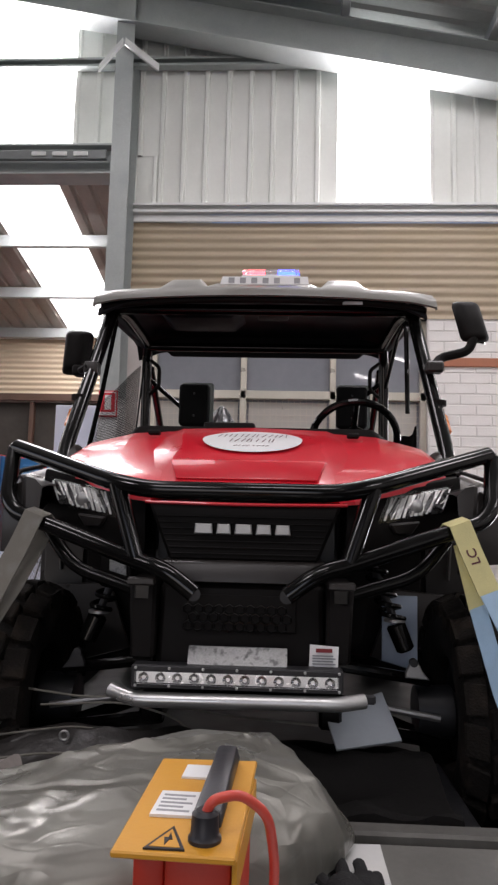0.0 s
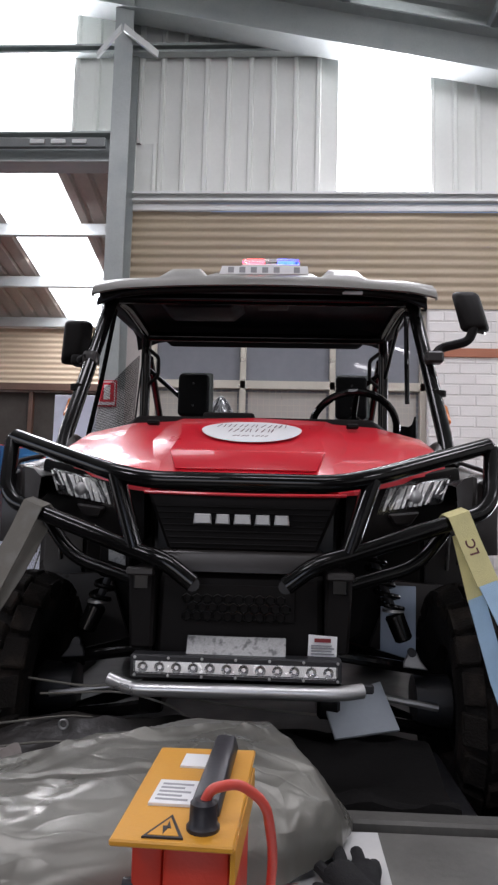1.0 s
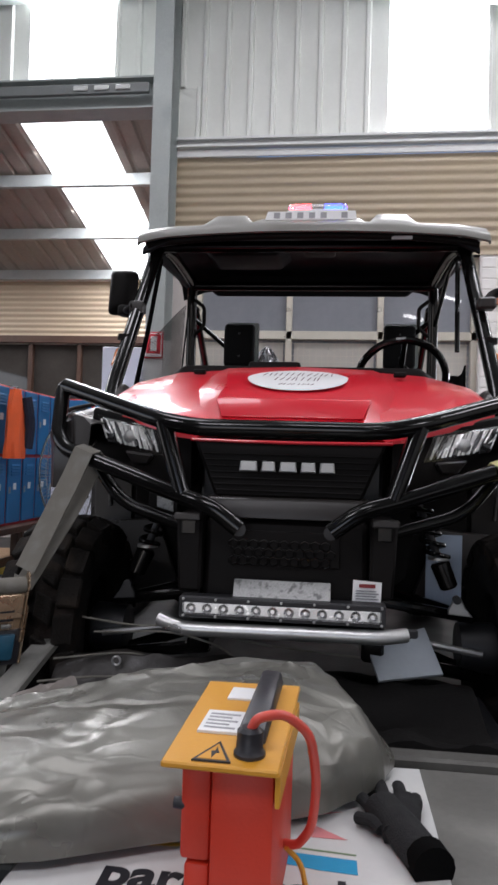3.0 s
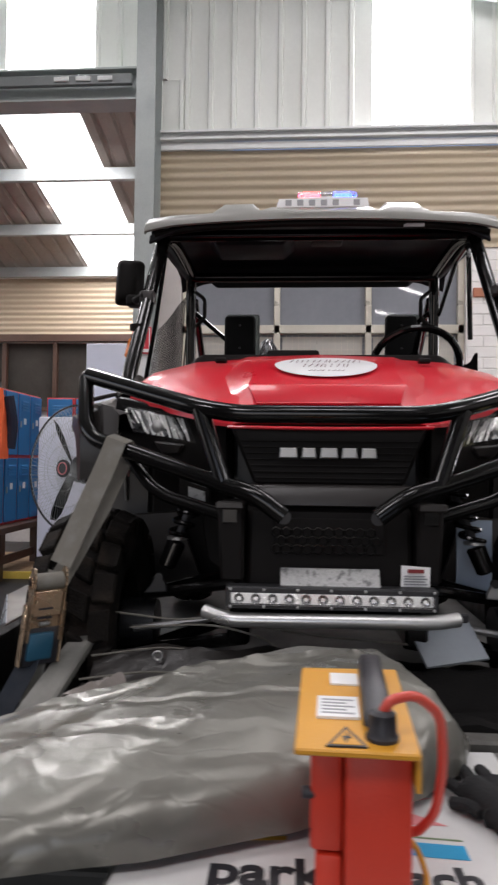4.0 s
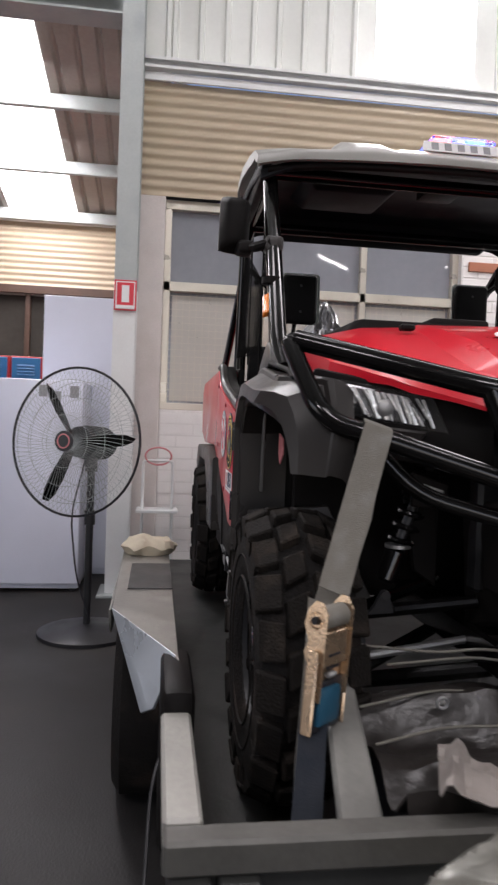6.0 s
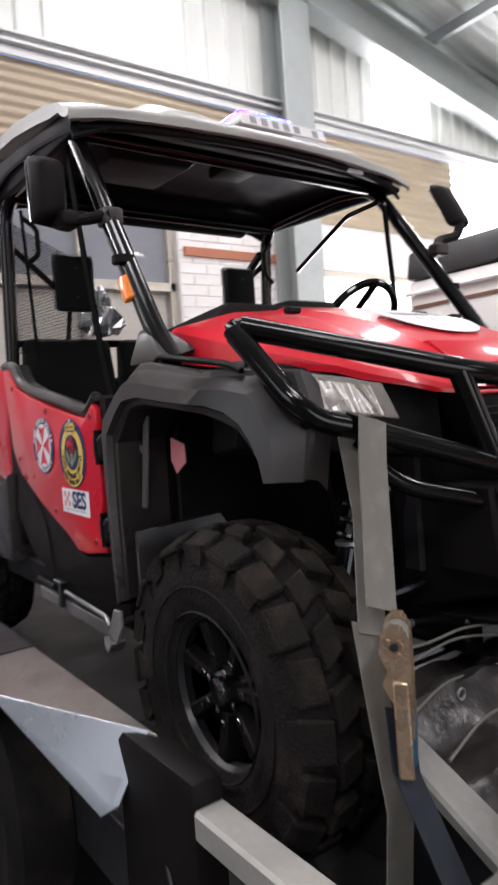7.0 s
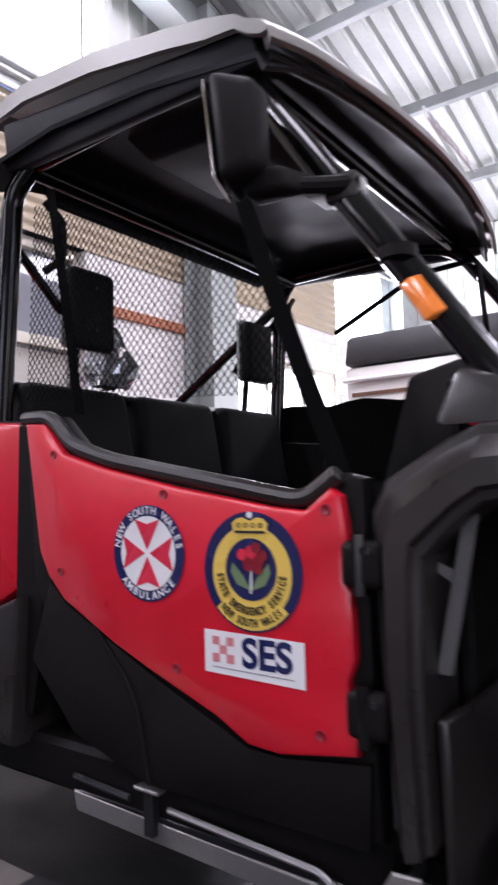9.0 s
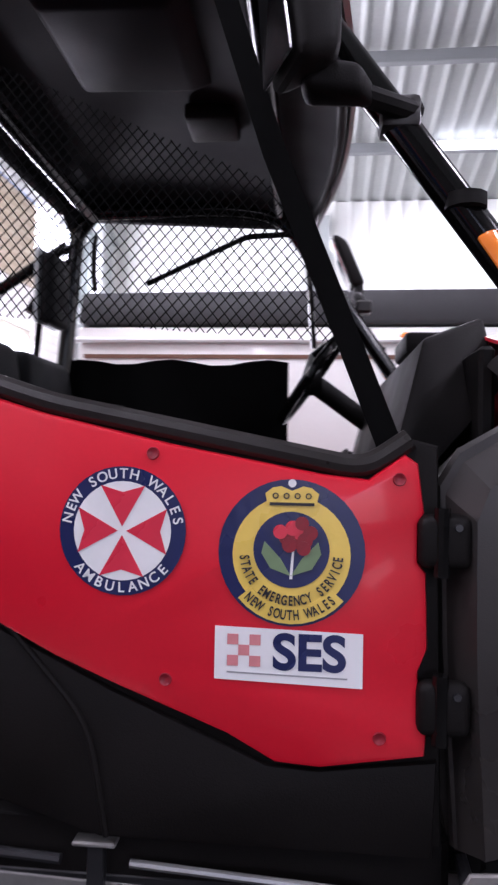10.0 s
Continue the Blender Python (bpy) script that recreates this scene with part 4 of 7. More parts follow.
# headlights and their black housings
for s in (-1, 1):
    def hp(x, z, back=0.0):
        return (s * x, 1.9 + 0.5 * (x - 0.38) + back, z)
    house = part("headlight_housing", hexa([hp(0.275, 1.262, -0.012), hp(0.64, 1.345, 0.02), hp(0.665, 1.15, 0.03), hp(0.27, 1.10, -0.02),
                                            hp(0.30, 1.27, 0.22), hp(0.60, 1.35, 0.22), hp(0.62, 1.13, 0.22), hp(0.30, 1.10, 0.22)], 0.014, 2), M_BLACK, car, "black headlight surround")
    lamp = part("headlight", hexa([hp(0.402, 1.272, 0.002), hp(0.600, 1.310, 0.006), hp(0.576, 1.232, 0.004), hp(0.368, 1.196, 0.0),
                                   hp(0.402, 1.272, 0.06), hp(0.600, 1.310, 0.06), hp(0.576, 1.232, 0.06), hp(0.368, 1.196, 0.06)], 0.006), M_LAMPBODY, house, "clear headlight with ribbed chrome reflector")
    lens_rng = random.Random(11)
    x = 0.392
    while x < 0.583:
        wide, wob, cut = lens_rng.uniform(0.004, 0.011), lens_rng.uniform(-0.005, 0.005), lens_rng.uniform(0.0, 0.03)
        zt, zb = 1.268 + (x - 0.39) * 0.18 - cut * (lens_rng.random() < 0.4), 1.203 + (x - 0.39) * 0.17 + cut * (lens_rng.random() < 0.4)
        lean = 0.016
        part("reflector_rib", hexa([hp(x + lean, zt, -0.004 + wob), hp(x + lean + wide, zt, -0.007), hp(x + wide - lean * 0.5, zb, -0.007), hp(x - lean * 0.5, zb, -0.004 - wob),
                                    hp(x + lean, zt, 0.004), hp(x + lean + wide, zt, 0.004), hp(x + wide - lean * 0.5, zb, 0.004), hp(x - lean * 0.5, zb, 0.004)], 0.001), M_REFLECT, lamp, smooth=False)
        x += wide + lens_rng.uniform(0.002, 0.008)
    part("lamp_bulb", turned([(-0.016, 0.004), (-0.012, 0.016), (-0.006, 0.021), (0.0, 0.022)], 16, "y", hp(0.485, 1.247, 0.002)), M_SILVER, lamp)
    part("lamp_lens", hexa([hp(0.398, 1.276, -0.020), hp(0.604, 1.314, -0.018), hp(0.580, 1.230, -0.018), hp(0.364, 1.193, -0.020),
                            hp(0.398, 1.276, -0.017), hp(0.604, 1.314, -0.015), hp(0.580, 1.230, -0.015), hp(0.364, 1.193, -0.017)]), M_LENS, lamp, "clear lens", False).visible_shadow = False
    part("lamp_chin", hexa([hp(0.40, 1.195, -0.02), hp(0.50, 1.205, -0.02), hp(0.47, 1.165, -0.012), hp(0.42, 1.165, -0.012),
                            hp(0.40, 1.195, 0.02), hp(0.50, 1.205, 0.02), hp(0.47, 1.165, 0.02), hp(0.42, 1.165, 0.02)], 0.006), M_FLARE, house)

# front wings: arch drawn in side view
OUT = [(1.875, 1.09), (1.855, 1.20), (1.88, 1.305), (1.94, 1.315), (2.08, 1.322), (2.34, 1.366), (2.39, 1.362), (2.525, 1.282), (2.545, 1.24), (2.538, 1.00), (2.520, 0.745)]
INN = [(2.450, 0.775), (2.456, 1.00), (2.450, 1.175), (2.372, 1.250), (2.30, 1.262), (2.05, 1.232), (1.98, 1.20), (1.94, 1.14), (1.925, 1.09)]
for s in (-1, 1):
    bm = bmesh.new()
    n = len(INN)
    # resample the outer line to the inner line's count along the arch
    lengths = [0]
    for a, b in zip(OUT, OUT[1:]):
        lengths.append(lengths[-1] + (Vector(b) - Vector(a)).length)

    def along(f):
        d = f * lengths[-1]
        for i in range(len(OUT) - 1):
            if d <= lengths[i + 1] + 1e-9:
                t = (d - lengths[i]) / (lengths[i + 1] - lengths[i])
                return Vector(OUT[i]).lerp(Vector(OUT[i + 1]), t)
        return Vector(OUT[-1])
    inn = INN[::-1]
    ilen = [0]
    for a, b in zip(inn, inn[1:]):
        ilen.append(ilen[-1] + (Vector(b) - Vector(a)).length)

    def within(f):
        d = f * ilen[-1]
        for i in range(len(inn) - 1):
            if d <= ilen[i + 1] + 1e-9:
                t = (d - ilen[i]) / (ilen[i + 1] - ilen[i])
                return Vector(inn[i]).lerp(Vector(inn[i + 1]), t)
        return Vector(inn[-1])
    rows = []
    N = 26
    for k in range(N + 1):
        f = k / N
        po, pi_ = along(f), within(f)
        def at(f2, inset, drop=0.0):
            m = po.lerp(pi_, f2)
            return (s * (0.777 - inset - 0.10 * max(0.0, (2.05 - m.x) / 0.2)), m.x, m.y - drop)
        rows.append([(s * 0.585, po.x, po.y - 0.028), at(0.0, 0.085, 0.006), at(0.0, 0.060), at(0.05, 0.052), at(0.12, 0.050, 0.004), at(0.40, 0.010), at(0.46, 0.0), at(0.80, -0.004),
                     at(0.86, 0.012), at(0.97, 0.014), at(1.0, 0.020), (s * 0.62, pi_.x, pi_.y + 0.004)])
    wing = part("front_wing", thicken(loft(rows), 0.005), M_FLARE, car, "satin black front wing flare", sharp=0.3)
    part("wing_rail", tube([(s * 0.700, 1.98, 1.312), (s * 0.705, 2.02, 1.330), (s * 0.705, 2.30, 1.374), (s * 0.70, 2.34, 1.36)], 0.007, 8, 0.03), M_BLACK, wing)
    # wheel-well liner
    part("wheel_liner", hexa([(s * 0.30, 1.99, 1.24), (s * 0.46, 1.99, 1.22), (s * 0.46, 2.44, 1.27), (s * 0.30, 2.44, 1.30),
                              (s * 0.30, 2.0, 1.20), (s * 0.46, 2.0, 1.19), (s * 0.46, 2.43, 1.24), (s * 0.30, 2.43, 1.22)], 0.01), M_BLACK, car)
    part("inner_guard", hexa([(s * 0.30, 2.40, 1.28), (s * 0.70, 2.485, 1.25), (s * 0.70, 2.485, 0.72), (s * 0.30, 2.50, 0.70),
                              (s * 0.30, 2.50, 1.28), (s * 0.70, 2.52, 1.25), (s * 0.70, 2.52, 0.72), (s * 0.30, 2.56, 0.70)], 0.01), M_BLACK, car)
    part("mud_flap", hexa([(s * 0.735, 2.435, 0.945), (s * 0.50, 2.395, 0.968), (s * 0.38, 2.29, 0.70), (s * 0.735, 2.43, 0.68),
                           (s * 0.735, 2.45, 0.945), (s * 0.50, 2.41, 0.968), (s * 0.38, 2.305, 0.70), (s * 0.735, 2.445, 0.68)], 0.004), M_FLARE, car, "dark grey splash guard")
    if s < 0:
        part("wing_sticker", prism([(2.348, 1.178), (2.286, 1.162), (2.284, 1.118), (2.328, 1.090), (2.352, 1.122)], "x", -0.664, -0.660), M_PINK, car, "pale pink tag inside the wheel arch", False)
    else:
        part("undertray_panel", box(0.42, 0.53, 2.155, 2.162, 0.74, 0.972, 0.002), M_PALEBLUE, car, "pale panel behind the suspension")
    part("arch_strut", hexa([(s * 0.704, 2.386, 1.235), (s * 0.704, 2.408, 1.238), (s * 0.700, 2.460, 1.00), (s * 0.700, 2.436, 1.00),
                             (s * 0.696, 2.386, 1.235), (s * 0.696, 2.408, 1.238), (s * 0.692, 2.460, 1.00), (s * 0.692, 2.436, 1.00)], 0.002), M_STEP, car, "grey flat strut inside the wheel arch")
    part("strut_bracket", prism([(2.425, 1.130), (2.470, 1.160), (2.472, 1.172), (2.418, 1.150)], "x", s * 0.690, s * 0.698, 0.001), M_STEP, car)



# wheels
def build_wheel(parent, cx, cy, cz, R=0.345, W=0.226):
    """Tyre with block tread, alloy rim with spokes and bolts; the outer face looks along the sign of cx."""
    s = 1 if cx > 0 else -1
    h = W / 2
    prof = [(-h * 0.5, 0.150), (-h * 0.80, 0.158), (-h * 0.95, 0.195), (-h, 0.25), (-h * 0.92, R - 0.055), (-h * 0.72, R - 0.034), (-h * 0.35, R - 0.026), (0, R - 0.024),
            (h * 0.35, R - 0.026), (h * 0.72, R - 0.034), (h * 0.92, R - 0.055), (h, 0.25), (h * 0.95, 0.195), (h * 0.80, 0.158), (h * 0.5, 0.150)]
    tyre = part("tyre", turned([(a * s, r) for a, r in prof], 48, "x", (cx, cy, cz), None, False), M_RUBBER, parent, "dusty black off-road tyre with deep block tread")
    bm = bmesh.new()
    n = 20
    rng = random.Random(5)

    def lug(corners, tops, foot):
        """A tapered tread block: corners of (across, angle), the height of each, and the height of its foot."""
        pts = []
        for grow, base in ((0.0, None), (0.12, foot)):
            mx, ma = sum(c[0] for c in corners) / 4, sum(c[1] for c in corners) / 4
            for (xx, aa), top in zip(corners, tops):
                xx, aa = xx + (xx - mx) * grow, aa + (aa - ma) * grow
                rad = top if base is None else min(base, top - 0.012)
                pts.append((cx + xx, cy + rad * math.cos(aa), cz + rad * math.sin(aa)))
        hexa(pts, 0.004, bm=bm)

    for k in range(n):
        step = 2 * math.pi / n
        for side in (-1, 1):
            a0 = step * (k + (0.5 if side > 0 else 0.0))
            j = rng.uniform(-0.02, 0.02)
            # centre blocks, leaning towards the shoulder
            lug([(side * 0.008, a0 + j), (side * h * 0.50, a0 + 0.06 + j), (side * h * 0.48, a0 + 0.06 + step * 0.62), (side * 0.010, a0 + step * 0.58)], (R, R - 0.003, R - 0.003, R), R - 0.030)
            # shoulder blocks, alternately long and short
            out = h * (1.04 if k % 2 else 0.97)
            a1 = a0 + step * 0.5
            lug([(side * h * 0.56, a1 + 0.02), (side * out, a1 - 0.01), (side * out, a1 + step * 0.76), (side * h * 0.58, a1 + step * 0.80)], (R - 0.005, R - 0.030, R - 0.030, R - 0.005), R - 0.045)
            # lugs that run down the side wall
            low = R - (0.095 if k % 2 else 0.072)
            pts = []
            for dx in (h * 1.012, h * 0.86):
                for rad, aa in ((R - 0.028, a1), (R - 0.028, a1 + step * 0.76), (low, a1 + step * 0.66), (low, a1 + step * 0.10)):
                    pts.append((cx + side * dx * (1.0 if rad > R - 0.05 else 0.985), cy + rad * math.cos(aa), cz + rad * math.sin(aa)))
            hexa(pts, bm=bm)
    part("tread", bm, M_TREAD, tyre, "dusty brown-black tread blocks", smooth=False)
    for r in (0.172, 0.225):
        part("sidewall_ring", turned([(s * h * 0.965, r - 0.003), (s * h * 1.005, r), (s * h * 0.965, r + 0.003)], 40, "x", (cx, cy, cz), None, False), M_RUBBER, tyre)
    rim = part("rim", turned([(s * a, r) for a, r in ((-h * 0.7, 0.164), (-h * 0.5, 0.152), (h * 0.20, 0.140), (h * 0.34, 0.06), (h * 0.38, 0.0))], 40, "x", (cx, cy, cz), None, False), M_BLACKSTEEL, parent, "black alloy rim with machined faces")
    part("rim_lip", turned([(s * h * 0.66, 0.150), (s * h * 0.78, 0.158), (s * h * 0.74, 0.164), (s * h * 0.62, 0.161)], 40, "x", (cx, cy, cz), None, False), M_BLACKSTEEL, rim, "black rim lip")
    for k in range(7):
        a = 2 * math.pi * k / 7 + 0.3
        d, t = Vector((0, math.cos(a), math.sin(a))), Vector((0, -math.sin(a), math.cos(a)))
        c0 = Vector((cx, cy, cz))
        pts = []
        for xx, w0, w1 in ((h * 0.62, 0.011, 0.016), (h * 0.34, 0.018, 0.026)):
            for rr, ww in ((0.048, -w0), (0.048, w0), (0.147, w1), (0.147, -w1)):
                pts.append(c0 + Vector((s * (xx + (0.010 if rr > 0.1 else 0.0)), 0, 0)) + d * rr + t * ww)
        spoke = part("spoke", hexa(pts, 0.004), M_BLACK, rim, "black alloy spoke")
        for rr in (0.064, 0.094):
            pts = [c0 + Vector((s * (h * 0.63 + up), 0, 0)) + d * (rr + e) + t * w for up in (0.004, -0.004) for e, w in ((0, -0.007), (0, 0.007), (0.016, 0.009), (0.016, -0.009))]
            part("machined_face", hexa(pts, 0.002), M_RIM, rim, "bright machined spot")
    for k in range(4):
        a = math.pi / 2 * k + 0.4
        part("lug_nut", turned([(s * h * 0.36, 0.010), (s * h * 0.68, 0.009), (s * h * 0.70, 0.005), (s * h * 0.70, 0)], 6, "x", (cx, cy + 0.047 * math.cos(a), cz + 0.047 * math.sin(a))), M_CHROME, rim)
    part("hub_cap", turned([(s * h * 0.36, 0.033), (s * h * 0.74, 0.029), (s * h * 0.78, 0.020), (s * h * 0.78, 0)], 20, "x", (cx, cy, cz)), M_RIM, rim, "bright hub cap")


for cx, cy in ((-0.682, 2.05), (0.682, 2.05), (-0.682, 4.08), (0.682, 4.08)):
    w = new("wheel")
    w.empty_display_size = 0.1
    settle(w, VEH @ Matrix.Translation((cx, cy, 0.655)), car)
    build_wheel(w, cx, cy, 0.655)

# front suspension
for s in (-1, 1):
    shock = part("shock_absorber", turned([(0.0, 0.018), (0.006, 0.026), (0.075, 0.028), (0.082, 0.022)], 18, "z"), M_TUBE, None, "black coil-over shock absorber")
    lean = Vector((s * 0.430, 1.985, 0.915)) - Vector((s * 0.462, 1.978, 0.835))
    settle(shock, VEH @ Matrix.Translation((s * 0.462, 1.978, 0.835)) @ lean.to_track_quat("Z", "X").to_matrix().to_4x4(), car)
    bm = bmesh.new()
    a, b = Vector((s * 0.340, 2.0, 1.15)), Vector((s * 0.428, 1.986, 0.925))
    pts = [a.lerp(b, k / 119) + Vector((0.030 * math.cos(k / 119 * 14 * math.pi), 0.030 * math.sin(k / 119 * 14 * math.pi), 0)) for k in range(120)]
    tube(pts, 0.0075, 7, 0.001, bm=bm)
    part("coil_spring", bm, M_TUBE, car, "black coil spring")
    part("damper_rod", tube([a, b], 0.012, 10), M_BLACKSTEEL, car)
    part("spring_seat", turned([(-0.004, 0.031), (0.004, 0.031)], 18, "z", (s * 0.430, 1.985, 0.920)), M_SILVER, car, "bright spring seat")
    part("shock_bolt", turned([(1.930, 0.012), (1.945, 0.012)], 12, "y", (s * 0.475, 0, 0.812)), M_BLACKSTEEL, car)
    part("shock_mount", prism([(s * 0.452, 0.785), (s * 0.468, 0.818), (s * 0.488, 0.815), (s * 0.500, 0.79), (s * 0.52, 0.765), (s * 0.452, 0.77)], "y", 1.935, 1.945, 0.003), M_SILVER if s > 0 else M_BLACKSTEEL, car, "bare steel lower mount")
    part("upper_arm", tube([(s * 0.25, 1.93, 0.80), (s * 0.54, 2.02, 0.745), (s * 0.25, 2.18, 0.80)], 0.016, 10, 0.02), M_TUBE, car)
    part("lower_arm", tube([(s * 0.22, 1.88, 0.66), (s * 0.56, 2.03, 0.575), (s * 0.22, 2.22, 0.66)], 0.019, 10, 0.02), M_TUBE, car)
    part("tie_rod", tube([(s * 0.20, 1.96, 0.71), (s * 0.55, 1.95, 0.66)], 0.010, 8), M_SILVER, car)
    part("hub", turned([(s * 0.50, 0.07), (s * 0.60, 0.075), (s * 0.62, 0.05)], 16, "x", (0, 2.05, 0.655)), M_BLACKSTEEL, car)
    part("frame_rail", box(s * 0.235 - 0.03, s * 0.235 + 0.03, 1.80, 4.6, 0.66, 0.74, 0.008), M_TUBE, car)
    part("rear_arm", tube([(s * 0.24, 3.6, 0.68), (s * 0.56, 4.06, 0.63), (s * 0.24, 4.3, 0.68)], 0.02, 10, 0.02), M_TUBE, car)
    part("inner_baffle", prism([(s * 0.29, 0.80), (s * 0.35, 0.84), (s * 0.40, 1.13), (s * 0.29, 1.16)], "y", 2.08, 2.10, 0.004), M_BLACK, car)
part("firewall", box(-0.60, 0.60, 2.435, 2.46, 0.70, 1.45, 0.006), M_BLACK, car)
part("cab_floor", box(-0.68, 0.68, 2.46, 3.62, 0.68, 0.73, 0.01), M_BLACK, car)
part("radiator", box(-0.26, 0.26, 1.92, 1.98, 0.82, 1.22, 0.01), M_BLACKSTEEL, car)

# doors
DOOR = [(3.335, 1.432), (3.272, 1.428), (3.212, 1.362), (3.095, 1.328), (2.911, 1.287), (2.700, 1.249), (2.640, 1.243), (2.593, 1.278), (2.575, 1.265), (2.566, 1.20), (2.574, 1.185), (2.574, 1.135), (2.563, 1.12),
        (2.560, 1.02), (2.572, 0.99), (2.572, 0.93), (2.560, 0.91), (2.562, 0.879), (2.70, 0.857), (2.76, 0.861), (2.826, 0.896), (2.985, 0.956), (3.068, 0.990), (3.215, 1.064), (3.262, 1.11), (3.29, 1.16)]


def door(s):
    base = part("door", prism([(3.365, 1.44), (3.26, 1.445), (3.195, 1.382), (3.08, 1.348), (2.65, 1.262), (2.585, 1.300), (2.545, 1.29), (2.535, 0.75), (3.02, 0.745), (3.24, 0.90), (3.335, 1.10)], "x", s * 0.69, s * 0.742, 0.012, 2), M_BLACK, car, "black door shell")
    bm = prism(DOOR, "x", s * 0.735, s * 0.762, 0.008, 2)
    panel = part("door_skin", bm, M_RED, base, "glossy red door panel")
    part("door_trim", tube([(s * 0.745, 3.355, 1.445), (s * 0.745, 3.265, 1.443), (s * 0.745, 3.20, 1.378), (s * 0.745, 3.085, 1.342), (s * 0.745, 2.645, 1.257), (s * 0.745, 2.585, 1.298)], 0.016, 10, 0.03), M_FLARE, base, "rounded black top trim")
    part("lower_panel", prism([(2.545, 0.87), (2.70, 0.85), (2.77, 0.853), (2.99, 0.945), (3.22, 1.055), (3.27, 1.10), (3.33, 0.93), (3.20, 0.80), (3.0, 0.742), (2.55, 0.742)], "x", s * 0.735, s * 0.752, 0.006, 2), M_BLACK, base, "black lower door panel")
    part("panel_fold", tube([(s * 0.752, 3.14, 1.03), (s * 0.754, 3.02, 0.90), (s * 0.752, 2.99, 0.745)], 0.005, 8, 0.05), M_BLACK, base)
    for y, z in ((2.934, 1.273), (2.600, 1.244), (2.910, 0.966), (2.622, 0.902), (3.22, 1.12), (3.24, 1.36)):
        part("screw", turned([(s * 0.762, 0.009), (s * 0.765, 0.008), (s * 0.763, 0.004), (s * 0.763, 0)], 14, "x", (0, y, z)), M_CRIMSON, panel)
    for z in (1.163, 0.945):
        hinge = part("hinge", box(min(s * 0.74, s * 0.775), max(s * 0.74, s * 0.775), 2.505, 2.575, z - 0.036, z + 0.036, 0.014, 3), M_BLACK, base, "black door hinge")
        part("hinge_pin", tube([(s * 0.768, 2.545, z - 0.045), (s * 0.768, 2.545, z + 0.045)], 0.011, 10), M_TUBE, hinge)
        part("hinge_bolt", turned([(s * 0.775, 0.006), (s * 0.779, 0.005), (s * 0.779, 0)], 8, "x", (0, 2.525, z + 0.02)), M_BLACKSTEEL, hinge)
    return base


near_door = door(-1)
door(1)

# stickers on the door beside the camera's way: discs and letters, facing -x
SX = -0.7635


def disc(name, y, z, r, x, material, parent, inner=0.0, seg=40, label=""):
    bm = bmesh.new()
    if inner:
        turned([(x, inner), (x - 0.0006, inner), (x - 0.0006, r), (x, r)], seg, "x", (0, y, z), bm, False)
    else:
        turned([(x, r), (x - 0.0006, r), (x - 0.0006, 0)], seg, "x", (0, y, z), bm)
    return part(name, bm, material, parent, label, False)


def side_place(y, z, x, turn=0.0):
    """Letters on the -x face, upright, read from outside."""
    m = Matrix(((0, 0, -1, x), (-1, 0, 0, y), (0, 1, 0, z), (0, 0, 0, 1)))
    return m @ Matrix.Rotation(turn, 4, "Z")


def ring_text(text, y, z, r, x, size, material, parent, start, step, inside=False, bold=0.012, squeeze=1.0):
    for k, ch in enumerate(text):
        if ch == " ":
            continue
        a = radians(start + step * k)
        # angle from straight up, clockwise as read
        u, v = r * math.sin(a), r * math.cos(a)
        rot = -a if not inside else math.pi - a
        written(ch, size, side_place(y - u, z + v, x, rot), material, parent, "letter", bold=bold, squeeze=squeeze)


amb = disc("round_badge", 2.974, 1.166, 0.0885, SX, M_NAVY, near_door, label="navy and white round badge with a red cross and white lettering")
disc("badge_field", 2.974, 1.166, 0.068, SX - 0.0008, M_WHITE, amb)
for k in range(4):
    a = math.pi / 2 * k
    bm = bmesh.new()
    pts = []
    for r, w in ((0.006, 0.0), (0.062, 0.031), (0.053, 0.0), (0.062, -0.031)):
        pts.append((2.974 + r * math.sin(a) + w * math.cos(a), 1.166 + r * math.cos(a) - w * math.sin(a)))
    part("cross_arm", prism(pts, "x", SX - 0.0016, SX - 0.0022), M_STICKRED, amb, smooth=False)
ring_text("NEW SOUTH WALES", 2.974, 1.166, 0.078, SX - 0.001, 0.0195, M_WHITE, amb, -78, 11.2)
ring_text("AMBULANCE", 2.974, 1.166, 0.078, SX - 0.001, 0.0195, M_WHITE, amb, 180 + 48, -12, True)

ses = disc("round_badge", 2.742, 1.143, 0.0985, SX, M_NAVY, near_door, label="navy and gold round badge with a crown, a red flower and dark lettering")
disc("gold_ring", 2.742, 1.140, 0.079, SX - 0.0008, M_YELLOW, ses, 0.0)
disc("badge_field", 2.742, 1.147, 0.051, SX - 0.0016, M_NAVY, ses)
for k in range(12):
    a = 2.4 * k
    r = 0.0035 + 0.0018 * k
    disc("petal", 2.736 - r * 1.15 * math.cos(a), 1.165 + r * 0.8 * math.sin(a), 0.0115 - 0.0002 * k, SX - 0.0024 - 0.0003 * k, M_CRIMSON if k % 3 else M_STICKRED, ses, seg=14)
part("stem", prism([(2.744, 1.108), (2.740, 1.108), (2.738, 1.146), (2.741, 1.146)], "x", SX - 0.0028, SX - 0.0034), M_WHITE, ses, smooth=False)
for sgn in (-1, 1):
    leaf = [(2.742, 1.112), (2.742 + sgn * 0.014, 1.135), (2.742 + sgn * 0.036, 1.158), (2.742 + sgn * 0.040, 1.142), (2.742 + sgn * 0.028, 1.122)]
    part("leaf", prism(leaf, "x", SX - 0.0028, SX - 0.0034), M_LEAF, ses, smooth=False)
